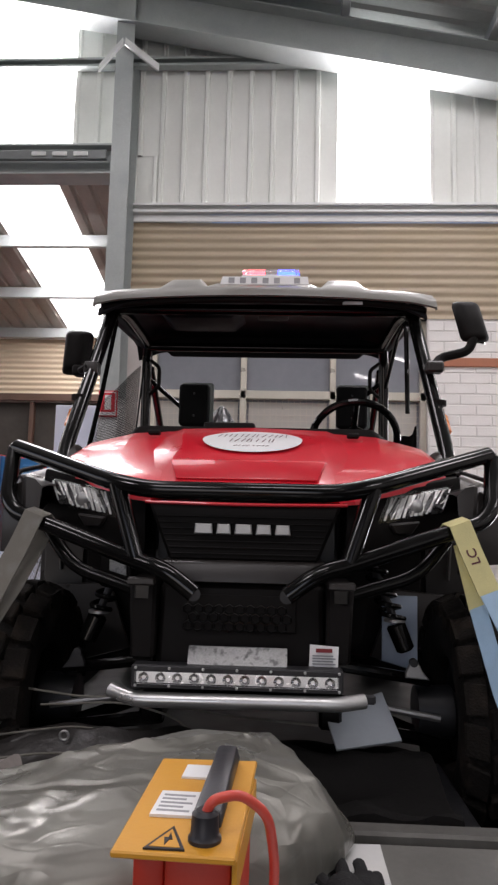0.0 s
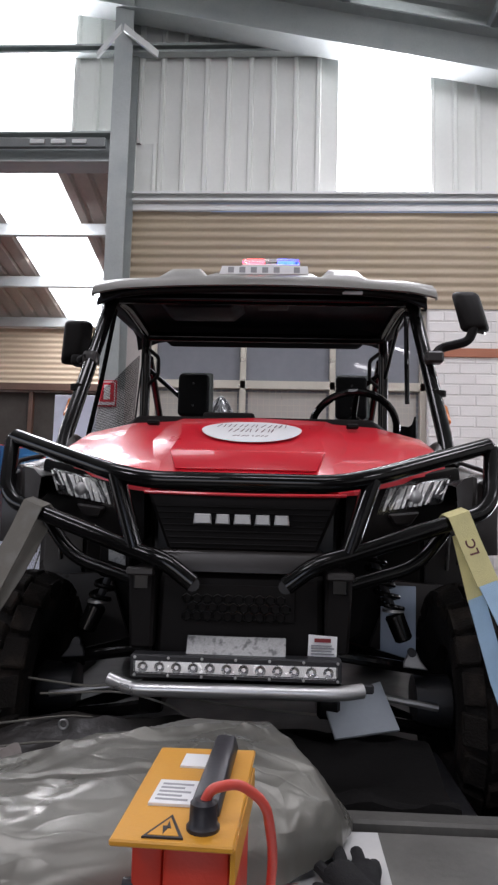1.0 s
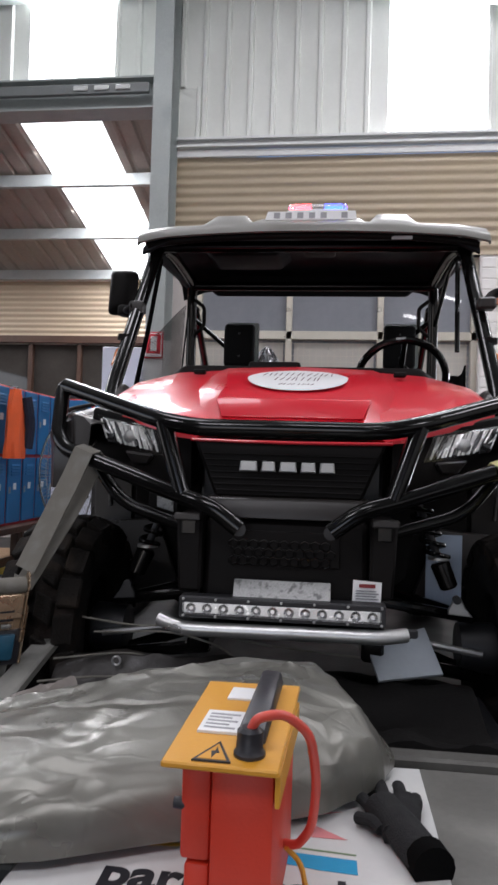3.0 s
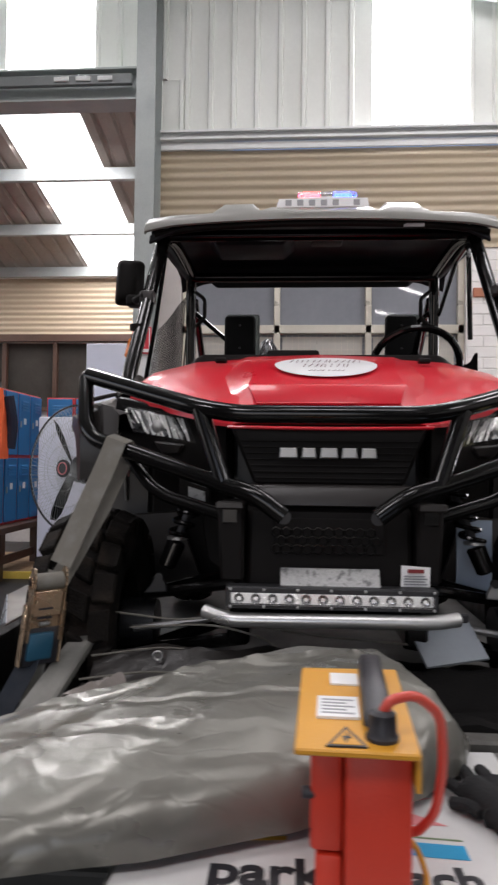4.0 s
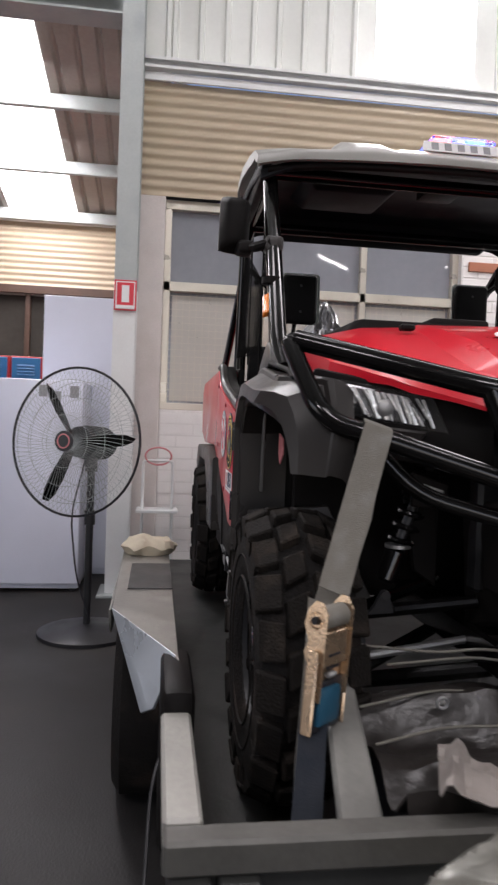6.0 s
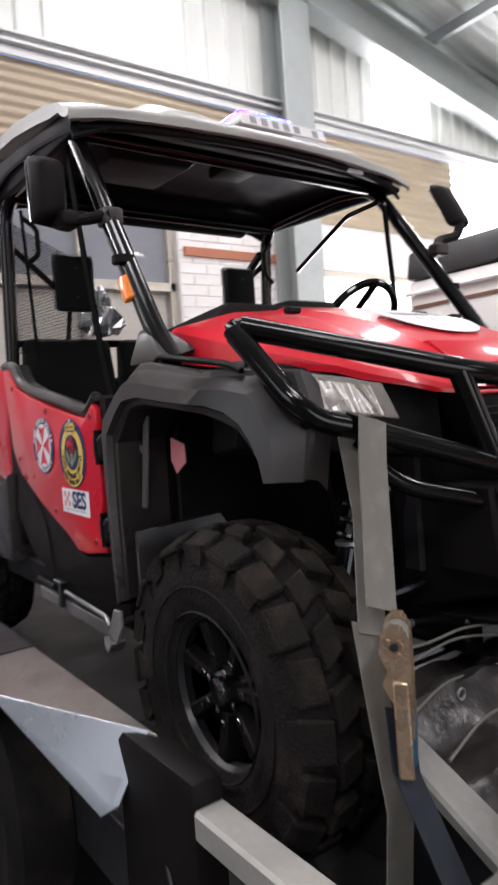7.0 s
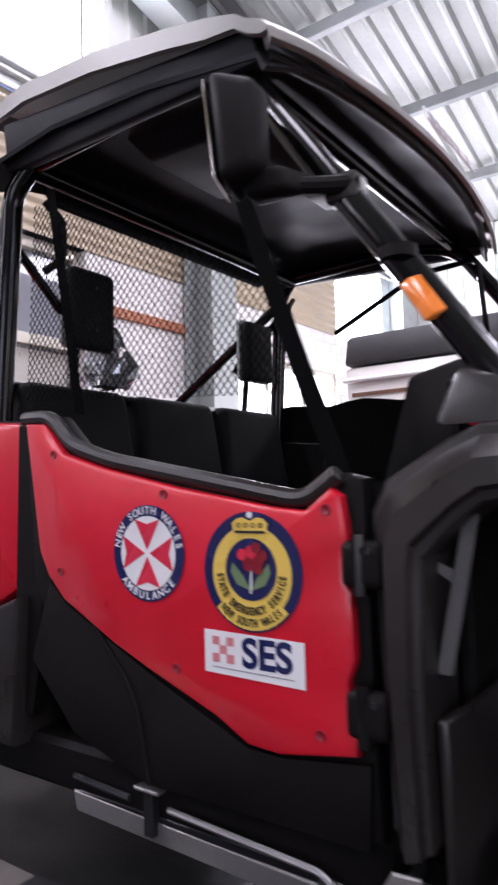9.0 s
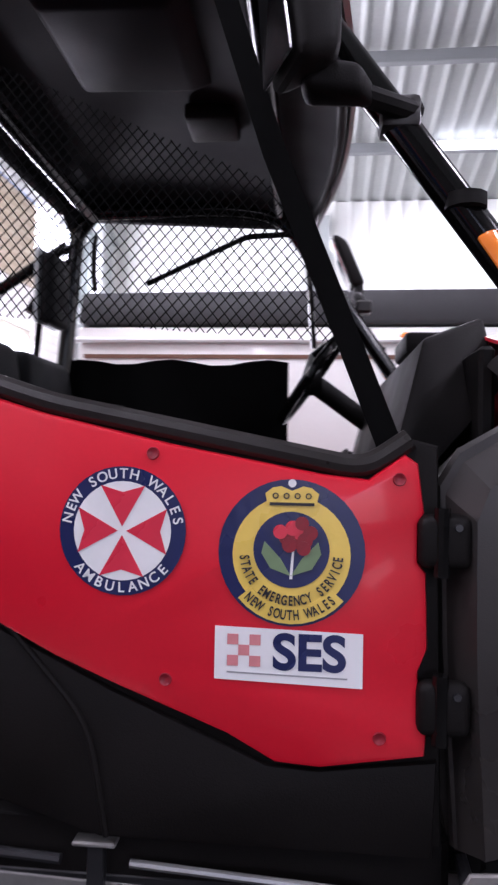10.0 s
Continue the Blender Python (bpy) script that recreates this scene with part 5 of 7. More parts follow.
crown = [(2.775, 1.208), (2.709, 1.208), (2.706, 1.222), (2.716, 1.230), (2.727, 1.232), (2.742, 1.226), (2.757, 1.232), (2.768, 1.230), (2.778, 1.222)]
part("crown", prism(crown, "x", SX - 0.0016, SX - 0.0024), M_YELLOW, ses, smooth=False)
part("crown_band", prism([(2.772, 1.206), (2.712, 1.206), (2.712, 1.210), (2.772, 1.210)], "x", SX - 0.0026, SX - 0.003), M_INK, ses, smooth=False)
for k in range(4):
    disc("crown_jewel", 2.720 + k * 0.0147, 1.219, 0.0042, SX - 0.0026, M_INK, ses, 0.0026, 12)
disc("crown_orb", 2.742, 1.236, 0.0055, SX - 0.0016, M_WHITE, ses, seg=14)
scroll = [(2.742 + 0.092 * math.sin(radians(a)), 1.140 - 0.092 * math.cos(radians(a))) for a in range(-50, 51, 10)]
scroll += [(2.742 + 0.069 * math.sin(radians(a)), 1.140 - 0.069 * math.cos(radians(a))) for a in range(50, -51, -10)]
part("scroll", prism(scroll, "x", SX - 0.0016, SX - 0.0024), M_YELLOW, ses, smooth=False)
ring_text("STATE EMERGENCY SERVICE", 2.742, 1.142, 0.0635, SX - 0.003, 0.0185, M_INK, ses, 180 + 84, -7.65, True, 0.02, 0.62)
ring_text("NEW SOUTH WALES", 2.742, 1.140, 0.0805, SX - 0.003, 0.0185, M_INK, ses, 180 + 44, -6.2, True, 0.02, 0.62)

lab = part("name_label", prism([(2.843, 1.042), (2.645, 1.038), (2.645, 0.966), (2.843, 0.971)], "x", SX, SX - 0.0006), M_WHITE, near_door, "white label with navy letters and a chequer", False)
written("SES", 0.066, side_place(2.716, 1.008, SX - 0.0009), M_NAVY, lab, "letters", squeeze=1.05, bold=0.03)
for r in range(3):
    for q in range(3):
        if (r + q) % 2 == 0:
            y, z = 2.826 - q * 0.0150, 1.032 - r * 0.0142
            part("chequer", prism([(y, z), (y - 0.0150, z), (y - 0.0150, z - 0.0142), (y, z - 0.0142)], "x", SX - 0.0008, SX - 0.0012), M_PINK, lab, smooth=False)
part("text_bar", prism([(2.826, 0.982), (2.665, 0.979), (2.665, 0.977), (2.826, 0.980)], "x", SX - 0.0008, SX - 0.0012), M_GREYINK, lab, smooth=False)

# side steps
for s in (-1, 1):
    step = part("side_step", hexa([(s * 0.700, 2.652, 0.655), (s * 0.724, 2.652, 0.655), (s * 0.724, 2.652, 0.614), (s * 0.700, 2.652, 0.614),
                                   (s * 0.700, 3.235, 0.672), (s * 0.724, 3.235, 0.672), (s * 0.724, 3.225, 0.632), (s * 0.700, 3.225, 0.632)], 0.003), M_STEPFACE, car, "dull grey aluminium side step")
    part("step_rod", tube([(s * 0.735, 2.63, 0.625), (s * 0.748, 2.612, 0.672), (s * 0.744, 2.64, 0.688), (s * 0.735, 2.96, 0.700)], 0.006, 8, 0.015), M_SILVER, step, "bright rod along the step")
    part("step_rod", tube([(s * 0.735, 3.06, 0.699), (s * 0.730, 3.22, 0.704)], 0.007, 8), M_BLACKSTEEL, step)
    part("step_tread", box(min(s * 0.66, s * 0.722), max(s * 0.66, s * 0.722), 2.66, 3.22, 0.655, 0.676, 0.004), M_BLACKSTEEL, step, "dark step tread")
    clip = part("step_clip", box(min(s * 0.718, s * 0.738), max(s * 0.718, s * 0.738), 2.998, 3.022, 0.640, 0.722, 0.002), M_BLACKSTEEL, step, "dark clip on the step")
    part("clip_head", box(min(s * 0.716, s * 0.744), max(s * 0.716, s * 0.744), 2.980, 3.042, 0.722, 0.729, 0.002), M_STEPFACE, clip)
    part("step_end", prism([(2.507, 0.742), (2.464, 0.745), (2.464, 0.705), (2.503, 0.650), (2.547, 0.672)], "x", s * 0.772, s * 0.780, 0.002), M_STEPFACE, step, "grey folded end plate")
    part("step_foot", ribbon([(s * 0.722, 2.668, 0.622), (s * 0.735, 2.635, 0.607), (s * 0.752, 2.575, 0.612), (s * 0.768, 2.515, 0.652)], 0.042, 0.006), M_STEPFACE, step)
    part("end_stay", tube([(s * 0.64, 2.50, 0.72), (s * 0.776, 2.50, 0.70)], 0.010, 8), M_BLACKSTEEL, step)
    part("sill_panel", box(min(s * 0.60, s * 0.72), max(s * 0.60, s * 0.72), 2.52, 3.62, 0.66, 0.76, 0.012), M_BLACK, car)

# rear body: tray sides and rear wings
for s in (-1, 1):
    part("rear_door", prism([(3.385, 1.44), (3.60, 1.46), (4.55, 1.455), (4.66, 1.40), (4.64, 1.15), (4.40, 1.10), (3.75, 1.10), (3.50, 1.02), (3.40, 1.07)], "x", s * 0.67, s * 0.735, 0.014, 2), M_RED, car, "red rear body side")
    part("rear_wing", prism([(3.38, 0.74), (3.36, 1.06), (3.50, 1.01), (3.72, 1.09), (4.42, 1.09), (4.55, 0.98), (4.46, 0.93), (4.30, 1.02), (3.86, 1.02), (3.68, 0.90), (3.60, 0.74)], "x", s * 0.62, s * 0.77, 0.012, 2), M_FLARE, car, "black rear wheel arch")
    part("side_liner", prism([(3.375, 1.446), (3.60, 1.466), (3.72, 1.466), (3.72, 0.80), (3.40, 0.80)], "x", s * 0.645, s * 0.6675, 0.004), M_BLACK, car, "black inner side liner")
    part("pillar_cover", prism([(3.36, 1.44), (3.40, 1.44), (3.42, 0.80), (3.36, 0.80), (3.30, 1.10)], "x", s * 0.69, s * 0.735, 0.008), M_BLACK, car)
part("tray", box(-0.67, 0.67, 3.72, 4.62, 1.02, 1.08, 0.01), M_BLACK, car)
part("tray_front", box(-0.66, 0.66, 3.70, 3.74, 0.75, 1.42, 0.01), M_BLACK, car)
part("tailgate", box(-0.66, 0.66, 4.60, 4.65, 0.95, 1.42, 0.015), M_RED, car)

# seats
seat = part("seat", box(-0.62, 0.62, 3.02, 3.52, 0.98, 1.12, 0.04, 3), M_SEAT, car, "black vinyl bench seat")
part("seat_base", box(-0.58, 0.58, 3.06, 3.56, 0.73, 0.98, 0.01), M_BLACK, seat)
for x0, x1 in ((-0.62, -0.21), (-0.205, 0.205), (0.21, 0.62)):
    part("backrest", hexa([(x0, 3.48, 1.08), (x1, 3.48, 1.08), (x1 - 0.025, 3.55, 1.575), (x0 + 0.025, 3.55, 1.575),
                           (x0, 3.62, 1.08), (x1, 3.62, 1.08), (x1 - 0.025, 3.64, 1.575), (x0 + 0.025, 3.64, 1.575)], 0.03, 3), M_SEAT, seat)
for x0 in (-0.455, 0.385):
    hr = part("headrest", box(x0, x0 + 0.165, 3.535, 3.585, 1.685, 1.915, 0.022, 3), M_SEAT, car, "black square headrest pad on a bar")
    part("pad_back", box(x0 + 0.004, x0 + 0.184, 3.587, 3.60, 1.69, 1.927, 0.012), M_STEEL, hr, "grey backing plate")
    for z in (1.74, 1.86):
        part("pad_screw", turned([(3.534, 0.006), (3.531, 0.005), (3.531, 0)], 10, "y", (x0 + 0.083, 0, z)), M_BLACKSTEEL, hr)
# steering wheel
steer = part("steering_wheel", tube([(0.390 + 0.172 * math.cos(a), 2.71 - 0.172 * math.sin(a) * math.sin(radians(35)), 1.526 + 0.172 * math.sin(a) * math.cos(radians(35))) for a in [2 * math.pi * k / 32 for k in range(32)]], 0.015, 10, 0.001, True), M_TUBE, car, "black three-spoke steering wheel")
for a in (radians(200), radians(340), radians(90)):
    part("wheel_spoke", tube([(0.390, 2.72, 1.58), (0.390 + 0.165 * math.cos(a), 2.71 - 0.165 * math.sin(a) * math.sin(radians(35)), 1.526 + 0.165 * math.sin(a) * math.cos(radians(35)))], 0.012, 8), M_TUBE, steer)
part("steering_column", tube([(0.390, 2.73, 1.511), (0.390, 2.52, 1.36)], 0.03, 12), M_BLACK, steer)
part("steering_hub", turned([(-0.02, 0.05), (0.015, 0.055), (0.02, 0.0)], 16, "y", (0.390, 2.71, 1.516)), M_BLACK, steer)

# roll cage
for s in (-1, 1):
    pil = part("front_pillar", tube([(s * 0.665, 2.30, 1.36), (s * 0.675, 2.36, 1.44), (s * 0.645, 2.83, 2.10), (s * 0.63, 3.0, 2.125), (s * 0.62, 3.48, 2.115)], 0.027, 12, 0.08), M_TUBE, car, "glossy black roll cage tube")
    part("pillar_boot", hexa([(s * 0.60, 2.28, 1.39), (s * 0.71, 2.28, 1.36), (s * 0.72, 2.44, 1.36), (s * 0.60, 2.46, 1.42),
                              (s * 0.645, 2.35, 1.445), (s * 0.70, 2.35, 1.44), (s * 0.70, 2.41, 1.45), (s * 0.645, 2.41, 1.46)], 0.012, 2), M_FLARE, car, "black plastic pillar boot")
    part("pillar_reflector", hexa([(s * 0.712, 2.432, 1.530), (s * 0.708, 2.474, 1.595), (s * 0.688, 2.459, 1.605), (s * 0.692, 2.416, 1.540),
                                   (s * 0.710, 2.450, 1.520), (s * 0.706, 2.492, 1.585), (s * 0.686, 2.480, 1.590), (s * 0.690, 2.438, 1.525)], 0.003), M_ORANGE, pil, "orange side reflector")
    part("pillar_clamp", turned([(-0.010, 0.0305), (0.010, 0.0305)], 12, "z", (s * 0.678, 2.50, 1.645)), M_BLACK, pil)
    part("rear_pillar", tube([(s * 0.62, 3.48, 2.115), (s * 0.635, 3.55, 2.05), (s * 0.64, 3.60, 1.40), (s * 0.64, 3.62, 1.1)], 0.027, 12, 0.06), M_TUBE, car)
    part("cage_brace", tube([(s * 0.635, 3.58, 1.95), (s * 0.42, 3.60, 1.77), (s * 0.40, 3.62, 1.72)], 0.013, 10, 0.02), M_TUBE, car)
    part("tray_stay", tube([(s * 0.62, 3.58, 2.0), (s * 0.64, 4.45, 1.46)], 0.02, 10), M_TUBE, car)
    part("grab_handle", tube([(s * 0.60, 3.47, 2.02), (s * 0.55, 3.46, 1.98), (s * 0.55, 3.46, 1.88), (s * 0.60, 3.47, 1.84)], 0.010, 8, 0.02), M_BLACK, car)
# belts and straps
part("window_strap", ribbon([(-0.690, 2.60, 1.275), (-0.685, 2.665, 1.44), (-0.665, 2.78, 1.73), (-0.645, 2.89, 2.07)], 0.036, 0.005, (0.1, 1, -0.35)), M_NET, car, "black window net strap")
part("net_strap", ribbon([(-0.64, 3.30, 1.46), (-0.63, 3.36, 1.75), (-0.62, 3.42, 2.03)], 0.03, 0.003, (0, 1, 0.2)), M_NET, car)
part("cage_front", tube([(-0.645, 2.83, 2.10), (0.645, 2.83, 2.10)], 0.024, 12), M_TUBE, car)
part("cage_rear", tube([(-0.62, 3.49, 2.10), (0.62, 3.49, 2.10)], 0.024, 12), M_TUBE, car)
part("headrest_rail", tube([(-0.64, 3.61, 1.56), (0.64, 3.61, 1.56)], 0.016, 10), M_TUBE, car)
for x in (-0.40, 0.44):
    part("headrest_post", tube([(x, 3.61, 1.56), (x + 0.02, 3.606, 1.72)], 0.011, 8), M_TUBE, car)


def netting(corners, pitch, name, label, r=0.001):
    """A diamond net of flat cords that fills a convex outline of (y, z) corners on the near side of the cab."""
    bm = bmesh.new()
    pts = [Vector(c) for c in corners]
    mid = sum(pts, Vector((0, 0))) / len(pts)

    def x_at(y, z):
        return -0.672 + 0.05 * (z - 1.45) + 0.004 * math.sin(y * 9)

    for lean in (radians(52), radians(-48)):
        d = Vector((math.cos(lean), math.sin(lean)))
        n = Vector((-d.y, d.x))
        for k in range(-70, 71):
            o = mid + n * (k * pitch)
            lo, hi = -9.0, 9.0
            for p, q in zip(pts, pts[1:] + pts[:1]):
                e = q - p
                w = Vector((-e.y, e.x))
                if w.dot(mid - p) < 0:
                    w = -w
                a, b = w.dot(o - p), w.dot(d)
                if abs(b) < 1e-9:
                    if a < 0:
                        lo, hi = 1.0, 0.0
                elif b > 0:
                    lo = max(lo, -a / b)
                else:
                    hi = min(hi, -a / b)
            if hi - lo < 0.01:
                continue
            steps = max(2, int((hi - lo) / 0.12))
            line = []
            for m in range(steps + 1):
                u = o + d * (lo + (hi - lo) * m / steps)
                line.append((x_at(u.x, u.y), u.x, u.y))
            ribbon(line, 2 * r, 1.6 * r, (0, n.x, n.y), bm)
    return part(name, bm, M_NET, car, label, False)


netting(((2.665, 1.44), (3.45, 1.50), (3.45, 1.99), (2.79, 1.69)), 0.0138, "side_net", "black diamond-mesh side net", 0.0008)


# grab bar on the far side of the cab
part("grab_bar", tube([(0.605, 3.29, 1.86), (0.605, 2.95, 2.02), (0.605, 2.745, 2.03), (0.605, 2.715, 1.64)], 0.010, 8, 0.03), M_TUBE, car, "thin black grab bar")
# added black sheet, standing in for the darkness of seats and dash
part("net_panel", loft([[(0.668 - 0.012 * math.sin(q * 0.8 + p), 2.80 + 0.068 * q, 1.30 + 0.150 * p + 0.01 * math.sin(q * 1.3)) for q in range(13)] for p in range(3)]), M_NET, car, "added black sheet filling the dark far side of the cab")

# roof: grey top shell over a black liner
STATIONS = ((2.650, 2.096, 0.0), (2.656, 2.120, 0.0), (2.672, 2.138, 0.004), (2.70, 2.150, 0.014), (2.76, 2.172, 0.032), (2.83, 2.194, 0.040), (2.93, 2.216, 0.044), (3.15, 2.254, 0.05), (3.40, 2.284, 0.05), (3.55, 2.285, 0.03), (3.59, 2.255, 0.01))
rows = []
for y, z, rise in STATIONS:
    row = []
    for k in range(-18, 19):
        x = k / 18
        edge = 0.014 * max(0, (abs(x) - 0.82) / 0.18) ** 1.4
        rib = rise * (1.0 if 0.36 < abs(x) < 0.58 else 0.0)
        mid = 0.003 * (1 - abs(x) ** 2)
        bow = 0.085 * x * x - 0.025 if y < 2.71 else 0.03 * x * x
        row.append((0.010 + x * 0.714 * (1.0 if y < 3.3 else 1.0 - 0.05 * (y - 3.3) / 0.3), y + bow, z + mid + rib - edge + (0.02 if abs(x) < 0.3 and y > 2.7 else 0)))
    drop = 0.010 if y < 2.66 else 0.030 if y < 2.8 else 0.045
    row = [(row[0][0] * 1.004, row[0][1], row[0][2] - drop)] + row + [(row[-1][0] * 1.004, row[-1][1], row[-1][2] - drop)]
    rows.append(row)
part("roof_shell", thicken(loft(rows), 0.012), M_ROOFTOP, car, "silver-grey moulded hard roof")
rows = []
for y, z in ((2.672, 2.092), (2.72, 2.127), (3.0, 2.168), (3.3, 2.184), (3.50, 2.165), (3.565, 2.102)):
    rows.append([(x / 12 * 0.69, y + (0.085 * (x / 12) ** 2 - 0.025 if y < 2.7 else 0.03 * (x / 12) ** 2), z - 0.05 * max(0, (abs(x / 12) - 0.8) / 0.2)) for x in range(-12, 13)])
part("roof_liner", thicken(loft(rows), 0.01), M_HEADLINER, car, "glossy black roof liner")
for s in (-1, 1):
    part("roof_side_lip", hexa([(s * 0.69, 2.76, 2.130), (s * 0.65, 2.76, 2.150), (s * 0.65, 2.75, 2.062), (s * 0.685, 2.75, 2.062),
                                (s * 0.675, 3.54, 2.212), (s * 0.63, 3.54, 2.232), (s * 0.63, 3.54, 2.092), (s * 0.66, 3.54, 2.092)], 0.01, 2), M_HEADLINER, car)
part("liner_bulge", hexa([(-0.50, 2.95, 2.17), (-0.08, 2.95, 2.17), (-0.08, 3.30, 2.185), (-0.50, 3.30, 2.185),
                          (-0.44, 3.0, 2.115), (-0.14, 3.0, 2.115), (-0.14, 3.26, 2.12), (-0.44, 3.26, 2.12)], 0.012, 2), M_HEADLINER, car)
part("visor_lip", tube([(0.01 + k / 8 * 0.675, 2.657 + 0.085 * (k / 8) ** 2, 2.089 - 0.012 * max(0, (abs(k / 8) - 0.7) / 0.3) ** 1.4) for k in range(-8, 9)], 0.013, 12, 0.001), M_BLACK, car, "thick black front edge of the liner")
part("rear_roof_lip", hexa([(-0.60, 3.54, 2.145), (0.60, 3.54, 2.145), (0.50, 3.555, 2.065), (-0.50, 3.555, 2.065),
                            (-0.60, 3.575, 2.165), (0.60, 3.575, 2.165), (0.50, 3.57, 2.065), (-0.50, 3.57, 2.065)], 0.008), M_HEADLINER, car)
part("overhead_console", box(-0.02, 0.12, 2.92, 3.05, 2.115, 2.158, 0.01, 2), M_BLACK, car, "black interior mirror console")
part("roof_label", box(0.335, 0.415, 2.665, 2.669, 2.076, 2.089), M_GREYINK, car, "small pale label under the roof edge", False)
# registration plate with bars, warning beacon
reg = part("registration_plate", hexa([(-0.165, 2.6215, 2.140), (0.195, 2.6215, 2.142), (0.19, 2.6340, 2.180), (-0.155, 2.6340, 2.178),
                                       (-0.165, 2.6255, 2.139), (0.195, 2.6255, 2.141), (0.19, 2.6380, 2.179), (-0.155, 2.6380, 2.177)]), M_WHITE, car, "white registration plate on the roof edge", False)
for x in (-0.130, -0.084, -0.038, 0.008, 0.054, 0.135):
    part("plate_bar", hexa([(x, 2.6223, 2.147), (x + 0.024, 2.6223, 2.147), (x + 0.024, 2.6307, 2.173), (x, 2.6307, 2.173),
                            (x, 2.6260, 2.147), (x + 0.024, 2.6260, 2.147), (x + 0.024, 2.6340, 2.173), (x, 2.6340, 2.173)]), M_GREYINK, reg, smooth=False)
beacon = part("warning_beacon", box(-0.085, 0.165, 2.74, 2.90, 2.203, 2.228, 0.008, 2), M_WHITE, car, "low clear warning beacon, red and blue")
part("beacon_dome", box(-0.08, 0.16, 2.745, 2.895, 2.229, 2.254, 0.012, 3), M_LENS, beacon, "clear beacon dome").visible_shadow = False
part("red_led", box(-0.055, 0.015, 2.78, 2.86, 2.2305, 2.245, 0.005), M_REDLED, beacon, "lit red LED block")
part("blue_led", box(0.065, 0.135, 2.78, 2.86, 2.2305, 2.245, 0.005), M_BLUELED, beacon, "lit blue LED block")

# mirrors on the front pillars
mir = part("side_mirror", hexa([(-0.800, 2.685, 1.805), (-0.738, 2.690, 1.805), (-0.738, 2.690, 1.955), (-0.800, 2.685, 1.955),
                                (-0.838, 2.735, 1.775), (-0.716, 2.785, 1.775), (-0.710, 2.800, 1.985), (-0.830, 2.765, 1.985)], 0.022, 3), M_BLACK, car, "large black door mirror")
part("mirror_glass", hexa([(-0.828, 2.748, 1.79), (-0.726, 2.790, 1.79), (-0.721, 2.804, 1.970), (-0.820, 2.774, 1.970),
                           (-0.829, 2.752, 1.79), (-0.727, 2.794, 1.79), (-0.722, 2.808, 1.970), (-0.821, 2.778, 1.970)], 0.002), M_CHROME, mir, "mirror glass", False)
part("mirror_knuckle", hexa([(-0.765, 2.655, 1.765), (-0.715, 2.63, 1.765), (-0.715, 2.635, 1.805), (-0.765, 2.66, 1.812),
                             (-0.775, 2.735, 1.772), (-0.720, 2.735, 1.765), (-0.720, 2.745, 1.812), (-0.775, 2.745, 1.82)], 0.013, 3), M_BLACK, mir, "black folding mirror knuckle")
part("mirror_arm", tube([(-0.735, 2.68, 1.787), (-0.705, 2.61, 1.778), (-0.668, 2.572, 1.785)], 0.016, 10, 0.03), M_BLACK, mir)
part("arm_clamp", box(-0.69, -0.632, 2.565, 2.625, 1.755, 1.805, 0.010, 2), M_FLARE, mir)
mx, mz, MY = 0.828, 1.985, 2.60
tu, tl, yu, yl = -0.012, 0.010, 0.030, -0.045
mir = part("side_mirror", hexa([(mx + tu - 0.035, MY + yu - 0.028, mz + 0.085), (mx + tu + 0.035, MY + yu - 0.028, mz + 0.085), (mx + tl + 0.035, MY + yl - 0.028, mz - 0.075), (mx + tl - 0.03, MY + yl - 0.028, mz - 0.075),
                                (mx + tu - 0.065, MY + yu + 0.028, mz + 0.105), (mx + tu + 0.065, MY + yu + 0.028, mz + 0.105), (mx + tl + 0.065, MY + yl + 0.028, mz - 0.09), (mx + tl - 0.058, MY + yl + 0.028, mz - 0.09)], 0.022, 3), M_BLACK, car, "large black door mirror")
part("mirror_glass", hexa([(mx + tl - 0.042, MY + yl + 0.027, mz - 0.075), (mx + tl + 0.042, MY + yl + 0.027, mz - 0.09), (mx + tu + 0.042, MY + yu + 0.027, mz + 0.085), (mx + tu - 0.042, MY + yu + 0.027, mz + 0.085),
                           (mx + tl - 0.042, MY + yl + 0.032, mz - 0.075), (mx + tl + 0.042, MY + yl + 0.032, mz - 0.09), (mx + tu + 0.042, MY + yu + 0.032, mz + 0.085), (mx + tu - 0.042, MY + yu + 0.032, mz + 0.085)], 0.002), M_CHROME, mir, "mirror glass", False)
part("mirror_arm", tube([(mx, MY + yl, mz - 0.07), (mx - 0.02, MY + yl, mz - 0.125), (0.70, MY - 0.03, mz - 0.15), (0.675, 2.54, mz - 0.19)], 0.018, 10, 0.03), M_BLACK, mir)
part("arm_clamp", box(0.642, 0.708, 2.52, 2.575, mz - 0.215, mz - 0.17, 0.008), M_FLARE, mir)
# interior work lamp and dark odds behind the seats
rows = []
for zz, rad in ((1.565, 0.050), (1.60, 0.072), (1.64, 0.064), (1.685, 0.046), (1.725, 0.034), (1.755, 0.022), (1.772, 0.008)):
    ring = []
    for k in range(28):
        a = 2 * math.pi * k / 28
        w = 1.2 * rad * (1 + 0.28 * math.sin(5 * a + zz * 30) + 0.5 * noise.noise(Vector((math.cos(a) * 3, math.sin(a) * 3, zz * 22))))
        ring.append((-0.232 + w * math.cos(a), 3.635 + 0.7 * w * math.sin(a), zz + 0.035 + 0.012 * noise.noise(Vector((a * 2, zz * 9, 1)))))
    rows.append(ring + [ring[0]])
